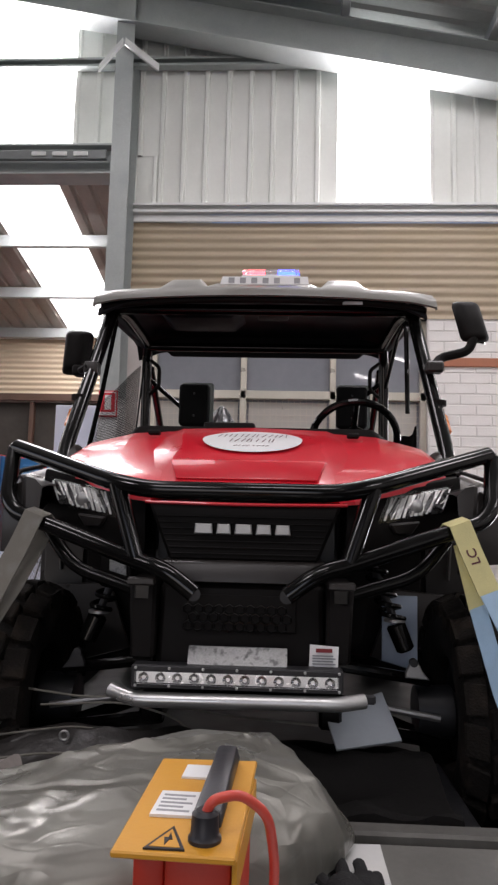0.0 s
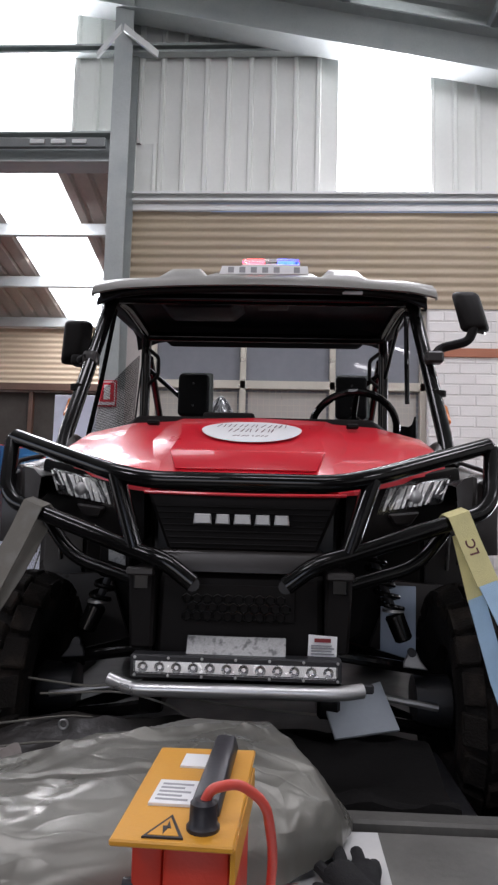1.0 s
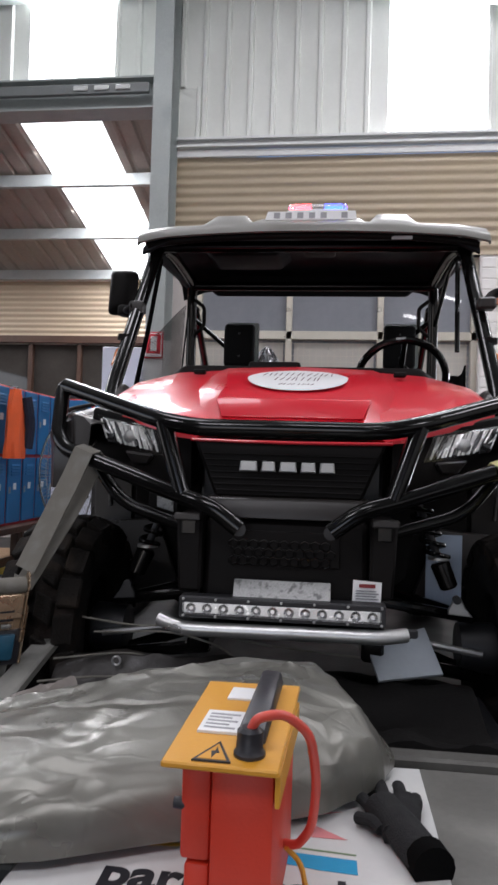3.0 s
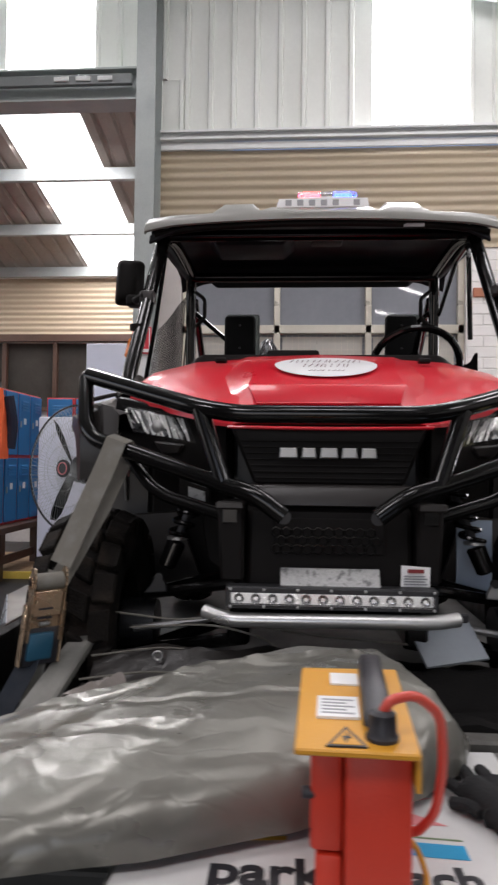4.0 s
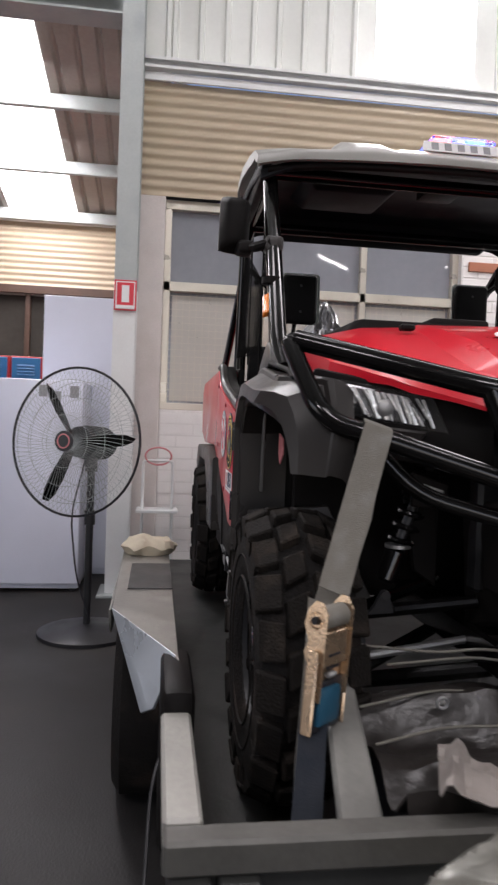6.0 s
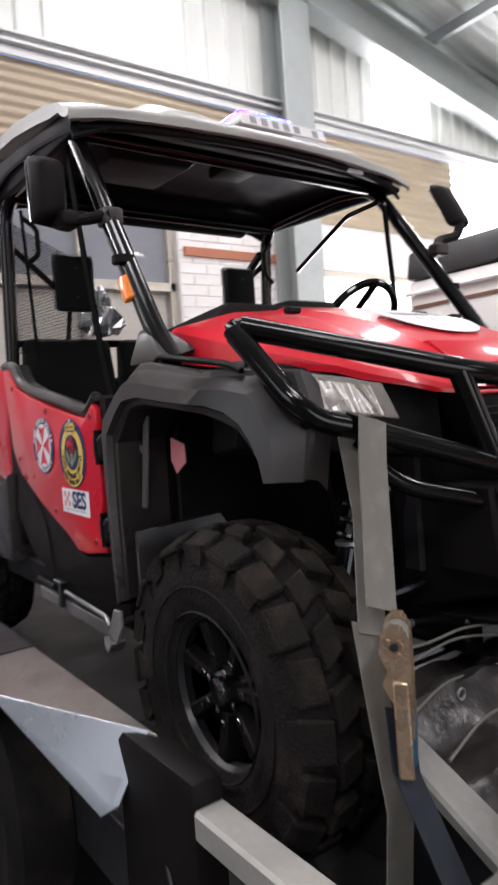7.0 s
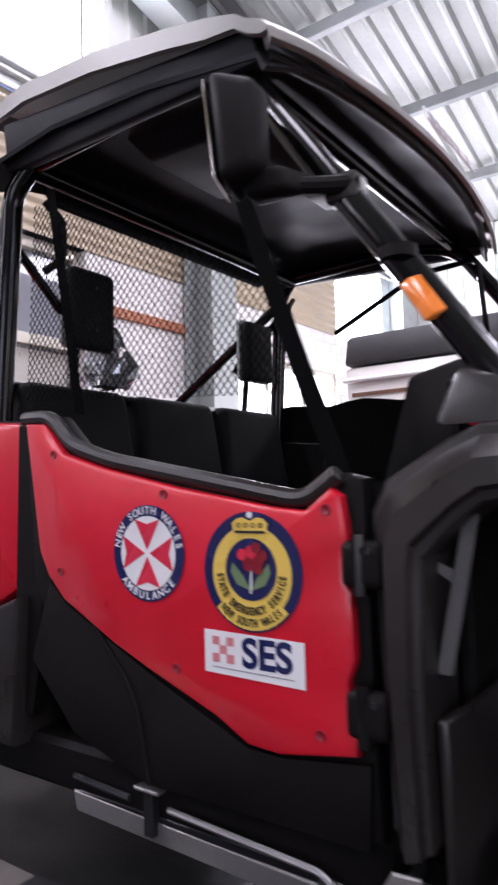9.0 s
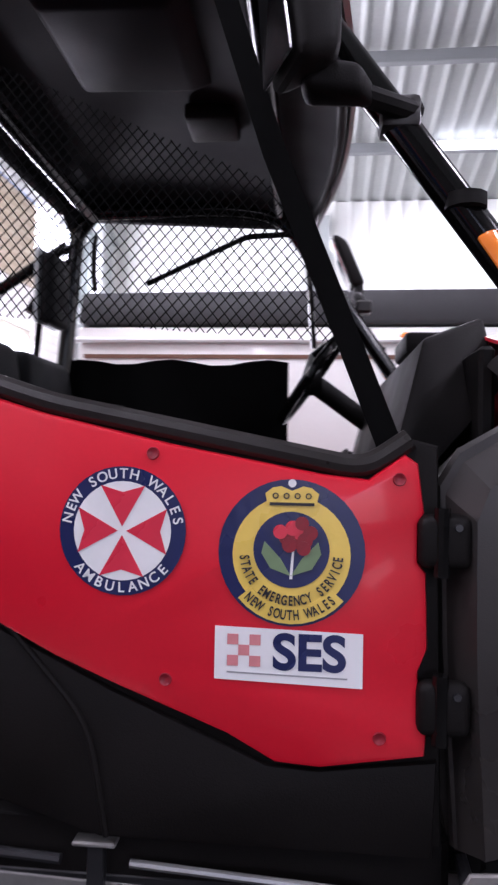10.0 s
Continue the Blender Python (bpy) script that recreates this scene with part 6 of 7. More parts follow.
bag = tagged(part("plastic_wrapping", thicken(loft(rows), 0.001), M_FOIL, None, smooth=False), "crumpled shiny plastic wrapping caught behind the headrest", "wrapping")

# ---- the trailer under the vehicle ----
trailer = thing("car_trailer", (0, 2.9, 0), "galvanised flat-deck trailer carrying the vehicle", "trailer")
part("deck", box(-0.93, 0.93, 1.42, 4.95, 0.255, 0.305, 0.004), M_TRDARK, trailer, "dark steel deck")
part("front_rail", box(-0.985, 0.985, 1.362, 1.412, 0.55, 0.603, 0.006), M_FRONTRAIL, trailer, "weathered galvanised front rail, the shade of its face in the colour")
part("front_panel", box(-0.97, 0.97, 1.385, 1.40, 0.30, 0.55, 0.002), M_TRDARK, trailer, "dark painted front panel")
part("front_lower_rail", box(-0.985, 0.985, 1.362, 1.412, 0.24, 0.31, 0.006), M_TRDARK, trailer)
for a in (-0.975, -0.905, 0.0, 0.90):
    part("front_stake", box(a, a + 0.06, 1.345, 1.385, 0.24, 0.55, 0.004), M_TRDARK, trailer)
lab = part("maker_label", box(-0.78, -0.50, 1.380, 1.384, 0.40, 0.47), M_DULLINK, trailer, "maker's label with unreadable writing, its grey and red darkened for shade", False)
part("label_foot", box(-0.78, -0.50, 1.378, 1.3795, 0.40, 0.420), M_LABELRED, lab, smooth=False)
part("text_bar", box(-0.762, -0.53, 1.378, 1.3795, 0.440, 0.456), M_INK, lab, smooth=False)
for s in (-1, 1):
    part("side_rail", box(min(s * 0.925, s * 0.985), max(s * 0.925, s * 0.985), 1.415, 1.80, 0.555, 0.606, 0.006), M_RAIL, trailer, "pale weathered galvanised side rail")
    part("side_board", box(min(s * 0.945, s * 0.965), max(s * 0.945, s * 0.965), 1.42, 4.95, 0.26, 0.42, 0.003), M_BLACKSTEEL, trailer)
    part("side_stop", box(min(s * 0.915, s * 0.985), max(s * 0.915, s * 0.985), 1.80, 2.09, 0.30, 0.648, 0.022, 2), M_BLACK, trailer, "black rubber corner stop")
    top = [(s * 0.945, 1.98), (s * 1.0, 2.12), (s * 1.125, 2.42), (s * 1.135, 3.42), (s * 1.12, 3.62), (s * 0.945, 3.72)]
    guard = part("mudguard", prism(top, "z", 0.646, 0.653, 0.002), M_GUARDTOP, trailer, "flat weathered mudguard top")
    part("guard_nose", hexa([(s * 1.127, 2.42, 0.655), (s * 0.952, 2.0, 0.655), (s * 1.000, 2.05, 0.51), (s * 1.030, 2.07, 0.492),
                             (s * 1.121, 2.428, 0.650), (s * 0.947, 2.008, 0.650), (s * 0.995, 2.058, 0.505), (s * 1.025, 2.078, 0.487)], 0.001), M_GUARD, guard, "bare folded steel nose, its bright reflection in the colour")
    part("tread_plate", box(min(s * 0.945, s * 1.09), max(s * 0.945, s * 1.09), 2.65, 3.06, 0.6535, 0.657, 0.001), M_BLACKSTEEL, guard, "dark anti-slip pad")
    part("guard_skirt", prism([(2.44, 0.60), (2.43, 0.645), (3.42, 0.645), (3.62, 0.56), (3.62, 0.52), (2.5, 0.56)], "x", s * 1.128, s * 1.134), M_TRAILER, guard, smooth=False)
    for y in (2.68, 3.28):
        wl = new("trailer_wheel")
        settle(wl, VEH @ Matrix.Translation((s * 1.04, y, 0.30)), trailer)
        part("trailer_tyre", turned([(s * (a + 1.03), r) for a, r in ((-0.08, 0.18), (-0.085, 0.26), (-0.06, 0.296), (0.06, 0.296), (0.085, 0.26), (0.08, 0.18))], 32, "x", (0, y, 0.30)), M_RUBBER, wl)
        part("trailer_rim", turned([(s * 1.02, 0.185), (s * 1.10, 0.15), (s * 1.11, 0.06), (s * 1.125, 0.05), (s * 1.125, 0)], 24, "x", (0, y, 0.30)), M_TRDARK, wl)
part("drawbar", hexa([(-0.06, 0.02, 0.30), (0.06, 0.02, 0.30), (0.06, 0.02, 0.38), (-0.06, 0.02, 0.38), (-0.06, 1.40, 0.26), (0.06, 1.40, 0.26), (0.06, 1.40, 0.34), (-0.06, 1.40, 0.34)], 0.004), M_TRAILER, trailer)
part("jockey_wheel", tube([(0.0, 0.35, 0.02), (0.0, 0.35, 0.55)], 0.024, 12), M_TRAILER, trailer)
part("light_cable", tube([(-0.95, 1.99, 0.50), (-1.00, 1.86, 0.44), (-1.01, 1.70, 0.25), (-1.03, 1.55, 0.08), (-1.02, 1.2, 0.02)], 0.004, 6, 0.1), M_BLACKSTEEL, trailer)
part("stand_post", hexa([(-0.655, 1.82, 0.722), (-0.596, 1.82, 0.722), (-0.596, 1.81, 0.69), (-0.655, 1.81, 0.69),
                         (-0.712, 1.43, 0.578), (-0.638, 1.43, 0.578), (-0.638, 1.425, 0.545), (-0.712, 1.425, 0.545)], 0.006), M_TRAILER, trailer, "grey board leaning in the trailer")

# crumpled cloth on the mudguard
bm = turned([(0, 0.02), (0.0, 0.10), (0.03, 0.115), (0.055, 0.08), (0.065, 0.0)], 28, "z", (-1.03, 3.32, 0.6535))
bmesh.ops.subdivide_edges(bm, edges=bm.edges, cuts=1)
for v in bm.verts:
    if v.co.z > 0.66:
        v.co += Vector((0.035 * noise.noise(v.co * 14), 0.05 * noise.noise(v.co * 12 + Vector((3, 5, 1))), 0.02 * noise.noise(v.co * 22)))
tagged(part("rag", bm, M_CREAM, None), "crumpled cream rag lying on the mudguard", "rag")

# toolbox on the drawbar
tool = thing("toolbox", (0.13, 0.97, 0.24), "grey steel toolbox on the trailer's drawbar", "toolbox")
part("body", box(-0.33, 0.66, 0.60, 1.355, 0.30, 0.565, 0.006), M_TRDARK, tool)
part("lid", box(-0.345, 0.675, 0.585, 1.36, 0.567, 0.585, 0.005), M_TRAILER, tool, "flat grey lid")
for s in (-0.1, 0.45):
    part("latch", box(s, s + 0.06, 0.576, 0.60, 0.50, 0.56, 0.004), M_SILVER, tool)

tub = tagged(part("plastic_tub", box(0.487, 0.662, 0.975, 1.195, 0.586, 0.632, 0.006, 2), M_PALEBLUE, None), "pale blue plastic tub on the toolbox lid", "tub")
part("tub_lid", box(0.482, 0.667, 0.97, 1.20, 0.633, 0.640, 0.003), M_PALEBLUE, tub)

# printed board on the lid
board = tagged(part("printed_board", hexa([(-0.345, 0.66, 0.587), (0.285, 0.62, 0.587), (0.295, 1.338, 0.587), (-0.315, 1.30, 0.587),
                                           (-0.345, 0.66, 0.593), (0.285, 0.62, 0.593), (0.295, 1.338, 0.593), (-0.315, 1.30, 0.593)], 0.001), M_BOARD, None, smooth=False),
               "white printed sign board lying on the toolbox lid", "sign")
flat = lambda x, y: Matrix.Translation((x, y, 0.5936))
written("park", 0.088, flat(-0.128, 0.917), M_INK, board, "letters", bold=0.03)
written("pl", 0.16, flat(-0.165, 0.80), M_PURPLE, board, "letters", bold=0.045)
written("beach", 0.076, flat(0.075, 0.918), M_INK, board, "letters", bold=0.03)
part("blue_swoosh", prism([(0.02, 1.014), (0.158, 1.004), (0.158, 0.968), (0.10, 0.972), (0.02, 0.985)], "z", 0.5934, 0.5938), M_CYAN, board, smooth=False)
part("green_line", prism([(0.02, 1.030), (0.158, 1.020), (0.158, 1.016), (0.02, 1.026)], "z", 0.5934, 0.5938), M_LEAF, board, smooth=False)
part("orange_sail", prism([(0.072, 1.058), (0.146, 1.058), (0.088, 1.098)], "z", 0.5934, 0.5938), M_PINK, board, smooth=False)
part("orange_sail", prism([(0.07, 1.13), (0.14, 1.145), (0.07, 1.115)], "z", 0.5934, 0.5938), M_PINK, board, smooth=False)
part("gold_line", prism([(-0.25, 0.985), (-0.10, 1.0), (-0.10, 1.01), (-0.25, 0.995)], "z", 0.5934, 0.5938), M_YELLOW, board, smooth=False)


# silver tarpaulin bundle
def bundle():
    line = [(-0.665, 0.99), (-0.64, 1.005), (-0.585, 1.035), (-0.40, 1.13), (-0.20, 1.235), (0.0, 1.33), (0.12, 1.385), (0.195, 1.41)]
    half = [0.14, 0.165, 0.175, 0.185, 0.185, 0.185, 0.165, 0.11]
    near = [0.115, 0.165, 0.205, 0.25, 0.262, 0.25, 0.19, 0.11]
    high = [0.028, 0.066, 0.080, 0.108, 0.14, 0.155, 0.135, 0.04]
    rows = []
    steps = 96
    for i in range(steps + 1):
        f = i / steps * (len(line) - 1)
        k = min(int(f), len(line) - 2)
        t = f - k
        c = Vector(line[k]).lerp(Vector(line[k + 1]), t)
        h, g = half[k] * (1 - t) + half[k + 1] * t, high[k] * (1 - t) + high[k + 1] * t
        front = near[k] * (1 - t) + near[k + 1] * t
        d = (Vector(line[-1]) - Vector(line[0])).normalized()
        nrm = Vector((-d.y, d.x))
        row = []
        for j in range(57):
            a = math.pi * j / 56
            u = math.copysign(abs(math.cos(a)) ** 0.75, math.cos(a))
            w = math.sin(a) ** 0.55 * (1.0 + 0.18 * math.cos(a))
            wide = h if u > 0 else front
            p = Vector((c.x + nrm.x * u * wide, c.y + nrm.y * u * wide, 0.608 + w * g))
            along, across = f * 0.12, u * h
            # long slanting creases, cross folds and fine crinkles
            q = 0.009 * (1 - abs(noise.noise(Vector((along * 3 + across * 7, across * 2 - along * 1.2, 0.3))))) ** 11
            q += 0.006 * (1 - abs(noise.noise(Vector((along * 6 - across * 8, across * 3, 4.3))))) ** 9
            q += 0.0007 * noise.noise(Vector((along * 13, across * 14, 2.0))) + 0.010 * noise.noise(Vector((along * 3, across * 4, 8.0)))
            q *= min(1.0, g / 0.08)
            p += Vector((nrm.x * u * q, nrm.y * u * q, max(w, 0.15) * q))
            p.z = max(p.z, 0.607)
            row.append(p)
        rows.append(row)
    return thicken(loft(rows), 0.002)


roll = tagged(part("tarpaulin_roll", bundle(), M_TARP, None, sharp=0.5), "crumpled silver-grey tarpaulin wrapped round a long load on the trailer's nose", "tarpaulin")
tagged(part("cardboard_sheet", hexa([(-0.52, 0.93, 0.594), (0.05, 1.22, 0.594), (0.02, 1.33, 0.594), (-0.56, 1.08, 0.594),
                                            (-0.52, 0.93, 0.605), (0.05, 1.22, 0.605), (0.02, 1.33, 0.605), (-0.56, 1.08, 0.605)], 0.001), M_CARD, None), "brown cardboard under the tarpaulin bundle", "cardboard")

# orange and yellow power box
HERE[0] = VEH @ Matrix.Translation((-0.006, 1.046, -0.010)) @ Matrix.Rotation(radians(-3.2), 4, "Z") @ Matrix.Translation((0.015, -1.07, 0))
pb = thing("power_box", (-0.01, 0.92, 0.604), "orange battery box with a yellow lid and red cable", "battery box")
part("body", box(-0.028, 0.050, 0.812, 1.055, 0.604, 0.822, 0.006, 2), M_BOXO, pb)
part("side_case", box(-0.068, -0.030, 0.822, 1.05, 0.70, 0.822, 0.006, 2), M_BOXO, pb)
part("side_case", box(-0.062, -0.030, 0.822, 1.05, 0.604, 0.697, 0.006, 2), M_BOXO, pb)
part("case_knob", turned([(-0.062, 0.008), (-0.078, 0.007), (-0.078, 0)], 12, "x", (0, 0.83, 0.765)), M_INK, pb)
lid = part("lid", hexa([(-0.086, 0.788, 0.825), (0.057, 0.790, 0.825), (0.056, 1.078, 0.834), (-0.088, 1.066, 0.834),
                        (-0.086, 0.788, 0.833), (0.057, 0.790, 0.833), (0.056, 1.078, 0.842), (-0.088, 1.066, 0.842)], 0.002), M_BOXY, pb, "yellow folded lid")
part("side_flap", box(0.052, 0.058, 0.80, 1.05, 0.785, 0.826, 0.001), M_BOXY, pb, "yellow side flap")


def on_lid(x, y):
    return 0.832 + (y - 0.756) * 0.0325


part("handle", hexa([(-0.006, 0.845, 0.838), (0.034, 0.845, 0.838), (0.032, 1.066, 0.846), (-0.004, 1.066, 0.846),
                     (-0.003, 0.855, 0.856), (0.031, 0.855, 0.856), (0.028, 1.05, 0.872), (0.0, 1.05, 0.872)], 0.005, 2), M_INK, lid, "flat black carry handle")
part("cable_socket", turned([(0.832, 0.020), (0.838, 0.020), (0.842, 0.017), (0.864, 0.016), (0.868, 0.011), (0.868, 0)], 20, "z", (0.016, 0.828, 0)), M_INK, lid, "black cable socket")
part("white_label", prism([(-0.062, 0.875), (-0.008, 0.877), (-0.008, 0.952), (-0.062, 0.950)], "z", on_lid(0, 0.875) - 0.002, on_lid(0, 0.95) + 0.0012), M_WHITE, lid, "white label with grey print", False)
for k in range(5):
    part("text_bar", box(-0.056, -0.014 - 0.01 * (k % 2), 0.886 + k * 0.012, 0.891 + k * 0.012, on_lid(0, 0.95), on_lid(0, 0.95) + 0.0016), M_GREYINK, lid, smooth=False)
part("white_label", prism([(-0.045, 0.995), (-0.005, 0.996), (-0.005, 1.045), (-0.045, 1.044)], "z", on_lid(0, 0.995) - 0.001, on_lid(0, 1.045) + 0.0012), M_WHITE, lid, "white label", False)
zt = on_lid(0, 0.83)
part("warning_triangle", prism([(-0.050, 0.796), (-0.002, 0.798), (-0.026, 0.856)], "z", zt - 0.004, zt + 0.0012), M_INK, lid, "electric warning triangle", False)
part("triangle_field", prism([(-0.044, 0.8003), (-0.008, 0.8013), (-0.026, 0.846)], "z", zt, zt + 0.0018), M_BOXY, lid, smooth=False)
part("lightning_mark", prism([(-0.027, 0.803), (-0.024, 0.818), (-0.020, 0.818), (-0.026, 0.837), (-0.026, 0.823), (-0.031, 0.823)], "z", zt, zt + 0.0024), M_INK, lid, smooth=False)
part("red_cable", tube([(0.016, 0.828, 0.862), (0.024, 0.826, 0.880), (0.055, 0.84, 0.884), (0.088, 0.86, 0.855), (0.097, 0.89, 0.78), (0.09, 0.91, 0.71), (0.07, 0.93, 0.675), (0.052, 0.94, 0.67)], 0.0062, 12, 0.06), M_CABLE, pb, "thick red cable")
part("yellow_tie", tube([(0.055, 0.93, 0.67), (0.075, 0.95, 0.64), (0.085, 0.93, 0.61), (0.07, 0.91, 0.597)], 0.004, 6, 0.02), M_BOXY, pb)

HERE[0] = VEH
# glove
bm = bmesh.new()
tube([(0.262, 0.985, 0.612), (0.245, 1.03, 0.615), (0.225, 1.09, 0.617), (0.205, 1.14, 0.615)], 0.032, 12, 0.03, bm=bm)
tube([(0.225, 1.05, 0.612), (0.24, 1.12, 0.614), (0.245, 1.16, 0.612)], 0.028, 10, 0.03, bm=bm)
for a, b, r in (((0.19, 1.13), (0.148, 1.203), 0.0115), ((0.21, 1.15), (0.205, 1.255), 0.012), ((0.235, 1.15), (0.243, 1.236), 0.0115), ((0.255, 1.12), (0.268, 1.195), 0.011), ((0.20, 1.07), (0.165, 1.11), 0.012)):
    tube([(a[0], a[1], 0.612), ((a[0] + b[0]) / 2 + 0.004, (a[1] + b[1]) / 2, 0.616), (b[0], b[1], 0.606)], r, 10, 0.02, bm=bm)
for v in bm.verts:
    v.co.z = max(0.5942, 0.594 + (v.co.z - 0.594) * 0.8)
glove = tagged(part("work_glove", bm, M_GLOVE, None), "black knitted work glove lying on the printed board", "glove")
part("cuff", tube([(0.266, 0.972, 0.609), (0.258, 1.0, 0.610)], 0.0325, 14), M_NET, glove, "ribbed black cuff band")

# tie-down straps
for s in (-1, 1):
    strap = thing("tie_down_strap", (s * 0.70, 1.6, 0.58), "grey ratchet strap tying the bull bar to the trailer" if s < 0 else "yellow and blue webbing strap over the bull bar", "strap")
    top = [(s * 0.545, 1.835, 1.185), (s * 0.553, 1.805, 1.208), (s * 0.562, 1.765, 1.20), (s * 0.585, 1.748, 1.13), (s * 0.672, 1.665, 0.885)]
    web, web2 = (M_STRAP, M_STRAP) if s < 0 else (M_STRAPY, M_STRAPB)
    ac = (1, 0.25 * s, 0.35 * s)
    part("webbing", ribbon(top if s < 0 else top[:4] + [(s * 0.62, 1.715, 1.03)], 0.060, 0.004, ac), web, strap)
    if s > 0:
        part("webbing", ribbon([(s * 0.617, 1.717, 1.035), (s * 0.685, 1.64, 0.86), (s * 0.80, 1.50, 0.60)], 0.050, 0.003, ac), web2, strap, "pale blue webbing")
        ux = (Vector((0.585, 1.748, 1.13)) - Vector((0.62, 1.715, 1.03))).normalized()
        uy = -Vector(ac)
        uy = (uy - ux * uy.dot(ux)).normalized()
        uz = ux.cross(uy)
        o = Vector((0.5895, 1.7438, 1.1172)) + uz * 0.0034
        written("LC", 0.036, Matrix(((ux.x, uy.x, uz.x, o.x), (ux.y, uy.y, uz.y, o.y), (ux.z, uy.z, uz.z, o.z), (0, 0, 0, 1))), M_SCRIPT, strap, "letters")
        part("webbing", ribbon([(s * 0.575, 1.80, 1.15), (s * 0.603, 1.756, 0.985)], 0.05, 0.003, ac), web, strap)
        part("webbing", ribbon([(s * 0.602, 1.757, 0.99), (s * 0.64, 1.70, 0.80), (s * 0.70, 1.62, 0.58)], 0.048, 0.003, ac), web2, strap, "pale blue webbing")
    else:
        part("webbing", ribbon([(-0.548, 1.845, 1.18), (-0.600, 1.76, 1.02), (-0.682, 1.680, 0.84)], 0.056, 0.003, ac), web, strap)
        U, V = Vector((0.78, 0.62, 0)), Vector((0.62, -0.78, 0))

        def rp(u, v, z):
            """Across the ratchet, out from it, and height."""
            f = (z - 0.656) / 0.226
            return Vector((-0.706 + 0.020 * f, 1.605 + 0.023 * f, z)) + U * u + V * v

        def slab(u0, u1, v0, v1, z0, z1, bevel=0.002, seg=1):
            return hexa([rp(u, v, z) for v in (v1, v0) for u, z in ((u0, z0), (u1, z0), (u1, z1), (u0, z1))], bevel, seg)

        rat = part("ratchet", slab(-0.036, 0.036, 0.004, 0.008, 0.725, 0.858), M_BRASS, strap, "worn yellow-zinc ratchet buckle")
        side = ((-0.024, 0.840), (-0.018, 0.868), (-0.002, 0.884), (0.014, 0.882), (0.026, 0.862), (0.026, 0.78), (0.024, 0.712), (0.000, 0.712), (-0.004, 0.760), (-0.020, 0.790), (-0.012, 0.812))
        for u in (-0.040, 0.037):
            plate = bmesh.new()
            near, far = [plate.verts.new(rp(u, v, z)) for v, z in side], [plate.verts.new(rp(u + 0.003, v, z)) for v, z in side]
            plate.faces.new(near)
            plate.faces.new(far[::-1])
            for i in range(len(side)):
                plate.faces.new((near[i], far[i], far[(i + 1) % len(side)], near[(i + 1) % len(side)]))
            bmesh.ops.recalc_face_normals(plate, faces=plate.faces)
            part("ratchet_plate", plate, M_BRASS, rat, smooth=False)
            wheel = [(rp(u * 1.12, 0.002, 0.850) + V * (q * math.cos(a)) + Vector((0, 0, q * math.sin(a)))) for a, q in [(2 * math.pi * k / 24, 0.016 if k % 2 else 0.012) for k in range(24)]]
            part("ratchet_wheel", loft([wheel, [p + U * 0.003 for p in wheel]], True), M_BRASS, rat, smooth=False)
            part("pivot", tube([rp(u * 1.18, 0.002, 0.850), rp(u * 0.9, 0.002, 0.850)], 0.007, 10), M_BLACKSTEEL, rat)
            part("handle_bar", slab(u - 0.012 if u < 0 else u + 0.006, u - 0.006 if u < 0 else u + 0.012, -0.004, 0.020, 0.655, 0.80, 0.003), M_BRASS, rat, "worn pale handle bar")
        part("webbing_roll", tube([rp(-0.035, 0.002, 0.850), rp(0.035, 0.002, 0.850)], 0.021, 16), M_STRAP, rat, "webbing wound on the drum")
        part("pawl", slab(-0.035, 0.035, 0.016, 0.022, 0.770, 0.830), M_BRASS, rat, "plated pawl")
        for z in (0.765, 0.786):
            part("pawl_slot", slab(-0.022, 0.014, 0.0205, 0.0226, z, z + 0.005, 0.0), M_INK, rat, smooth=False)
        part("pawl_spring", tube([rp(-0.012 + 0.0005 * k, 0.016 + 0.005 * math.cos(k * 0.9), 0.752 + 0.005 * math.sin(k * 0.9)) for k in range(44)], 0.0014, 5, 0.001), M_SILVER, rat)
        part("grip_frame", slab(-0.040, 0.044, -0.002, 0.014, 0.655, 0.742, 0.004, 2), M_INK, rat, "black grip surround")
        part("handle_grip", slab(-0.036, 0.026, 0.010, 0.024, 0.668, 0.732, 0.006, 2), M_BLUEPL, rat, "blue plastic grip")
        part("webbing", ribbon([(-0.700, 1.615, 0.74), (-0.722, 1.585, 0.655), (-0.755, 1.47, 0.545)], 0.052, 0.003, ac), M_DKWEB, strap, "dark blue lower webbing")
        part("loose_tail", ribbon([(-0.69, 1.69, 0.86), (-0.70, 1.66, 0.75), (-0.725, 1.60, 0.58), (-0.72, 1.62, 0.40)], 0.05, 0.003, ac), M_STRAP, strap, "loose grey strap tail")


# black vinyl cover folded in front of the vehicle
def cover(first, last):
    """The crumpled sheet over the box, between two columns of its folds."""
    rows = []
    for i in range(first, last):
        x = -0.60 + i * 0.03
        row = []
        for j in range(23):
            y = 1.425 + j * 0.022
            z = 0.60 + 0.05 * math.exp(-((y - 1.74) / 0.05) ** 2) + 0.025 * math.sin(y * 34 + x * 5) * 0.5 + (0.045 if x < -0.1 else 0.02) * noise.noise(Vector((x * 6, y * 9, 1.0))) + 0.02 * (1 - abs(noise.noise(Vector((x * 7, y * 9, 5.0))))) ** 3
            if j == 0:
                z = 0.56
            row.append((x, y + 0.02 * noise.noise(Vector((x * 5, y * 3, 2.0))), z - 0.02))
        rows.append(row)
    return thicken(loft(rows), 0.004)


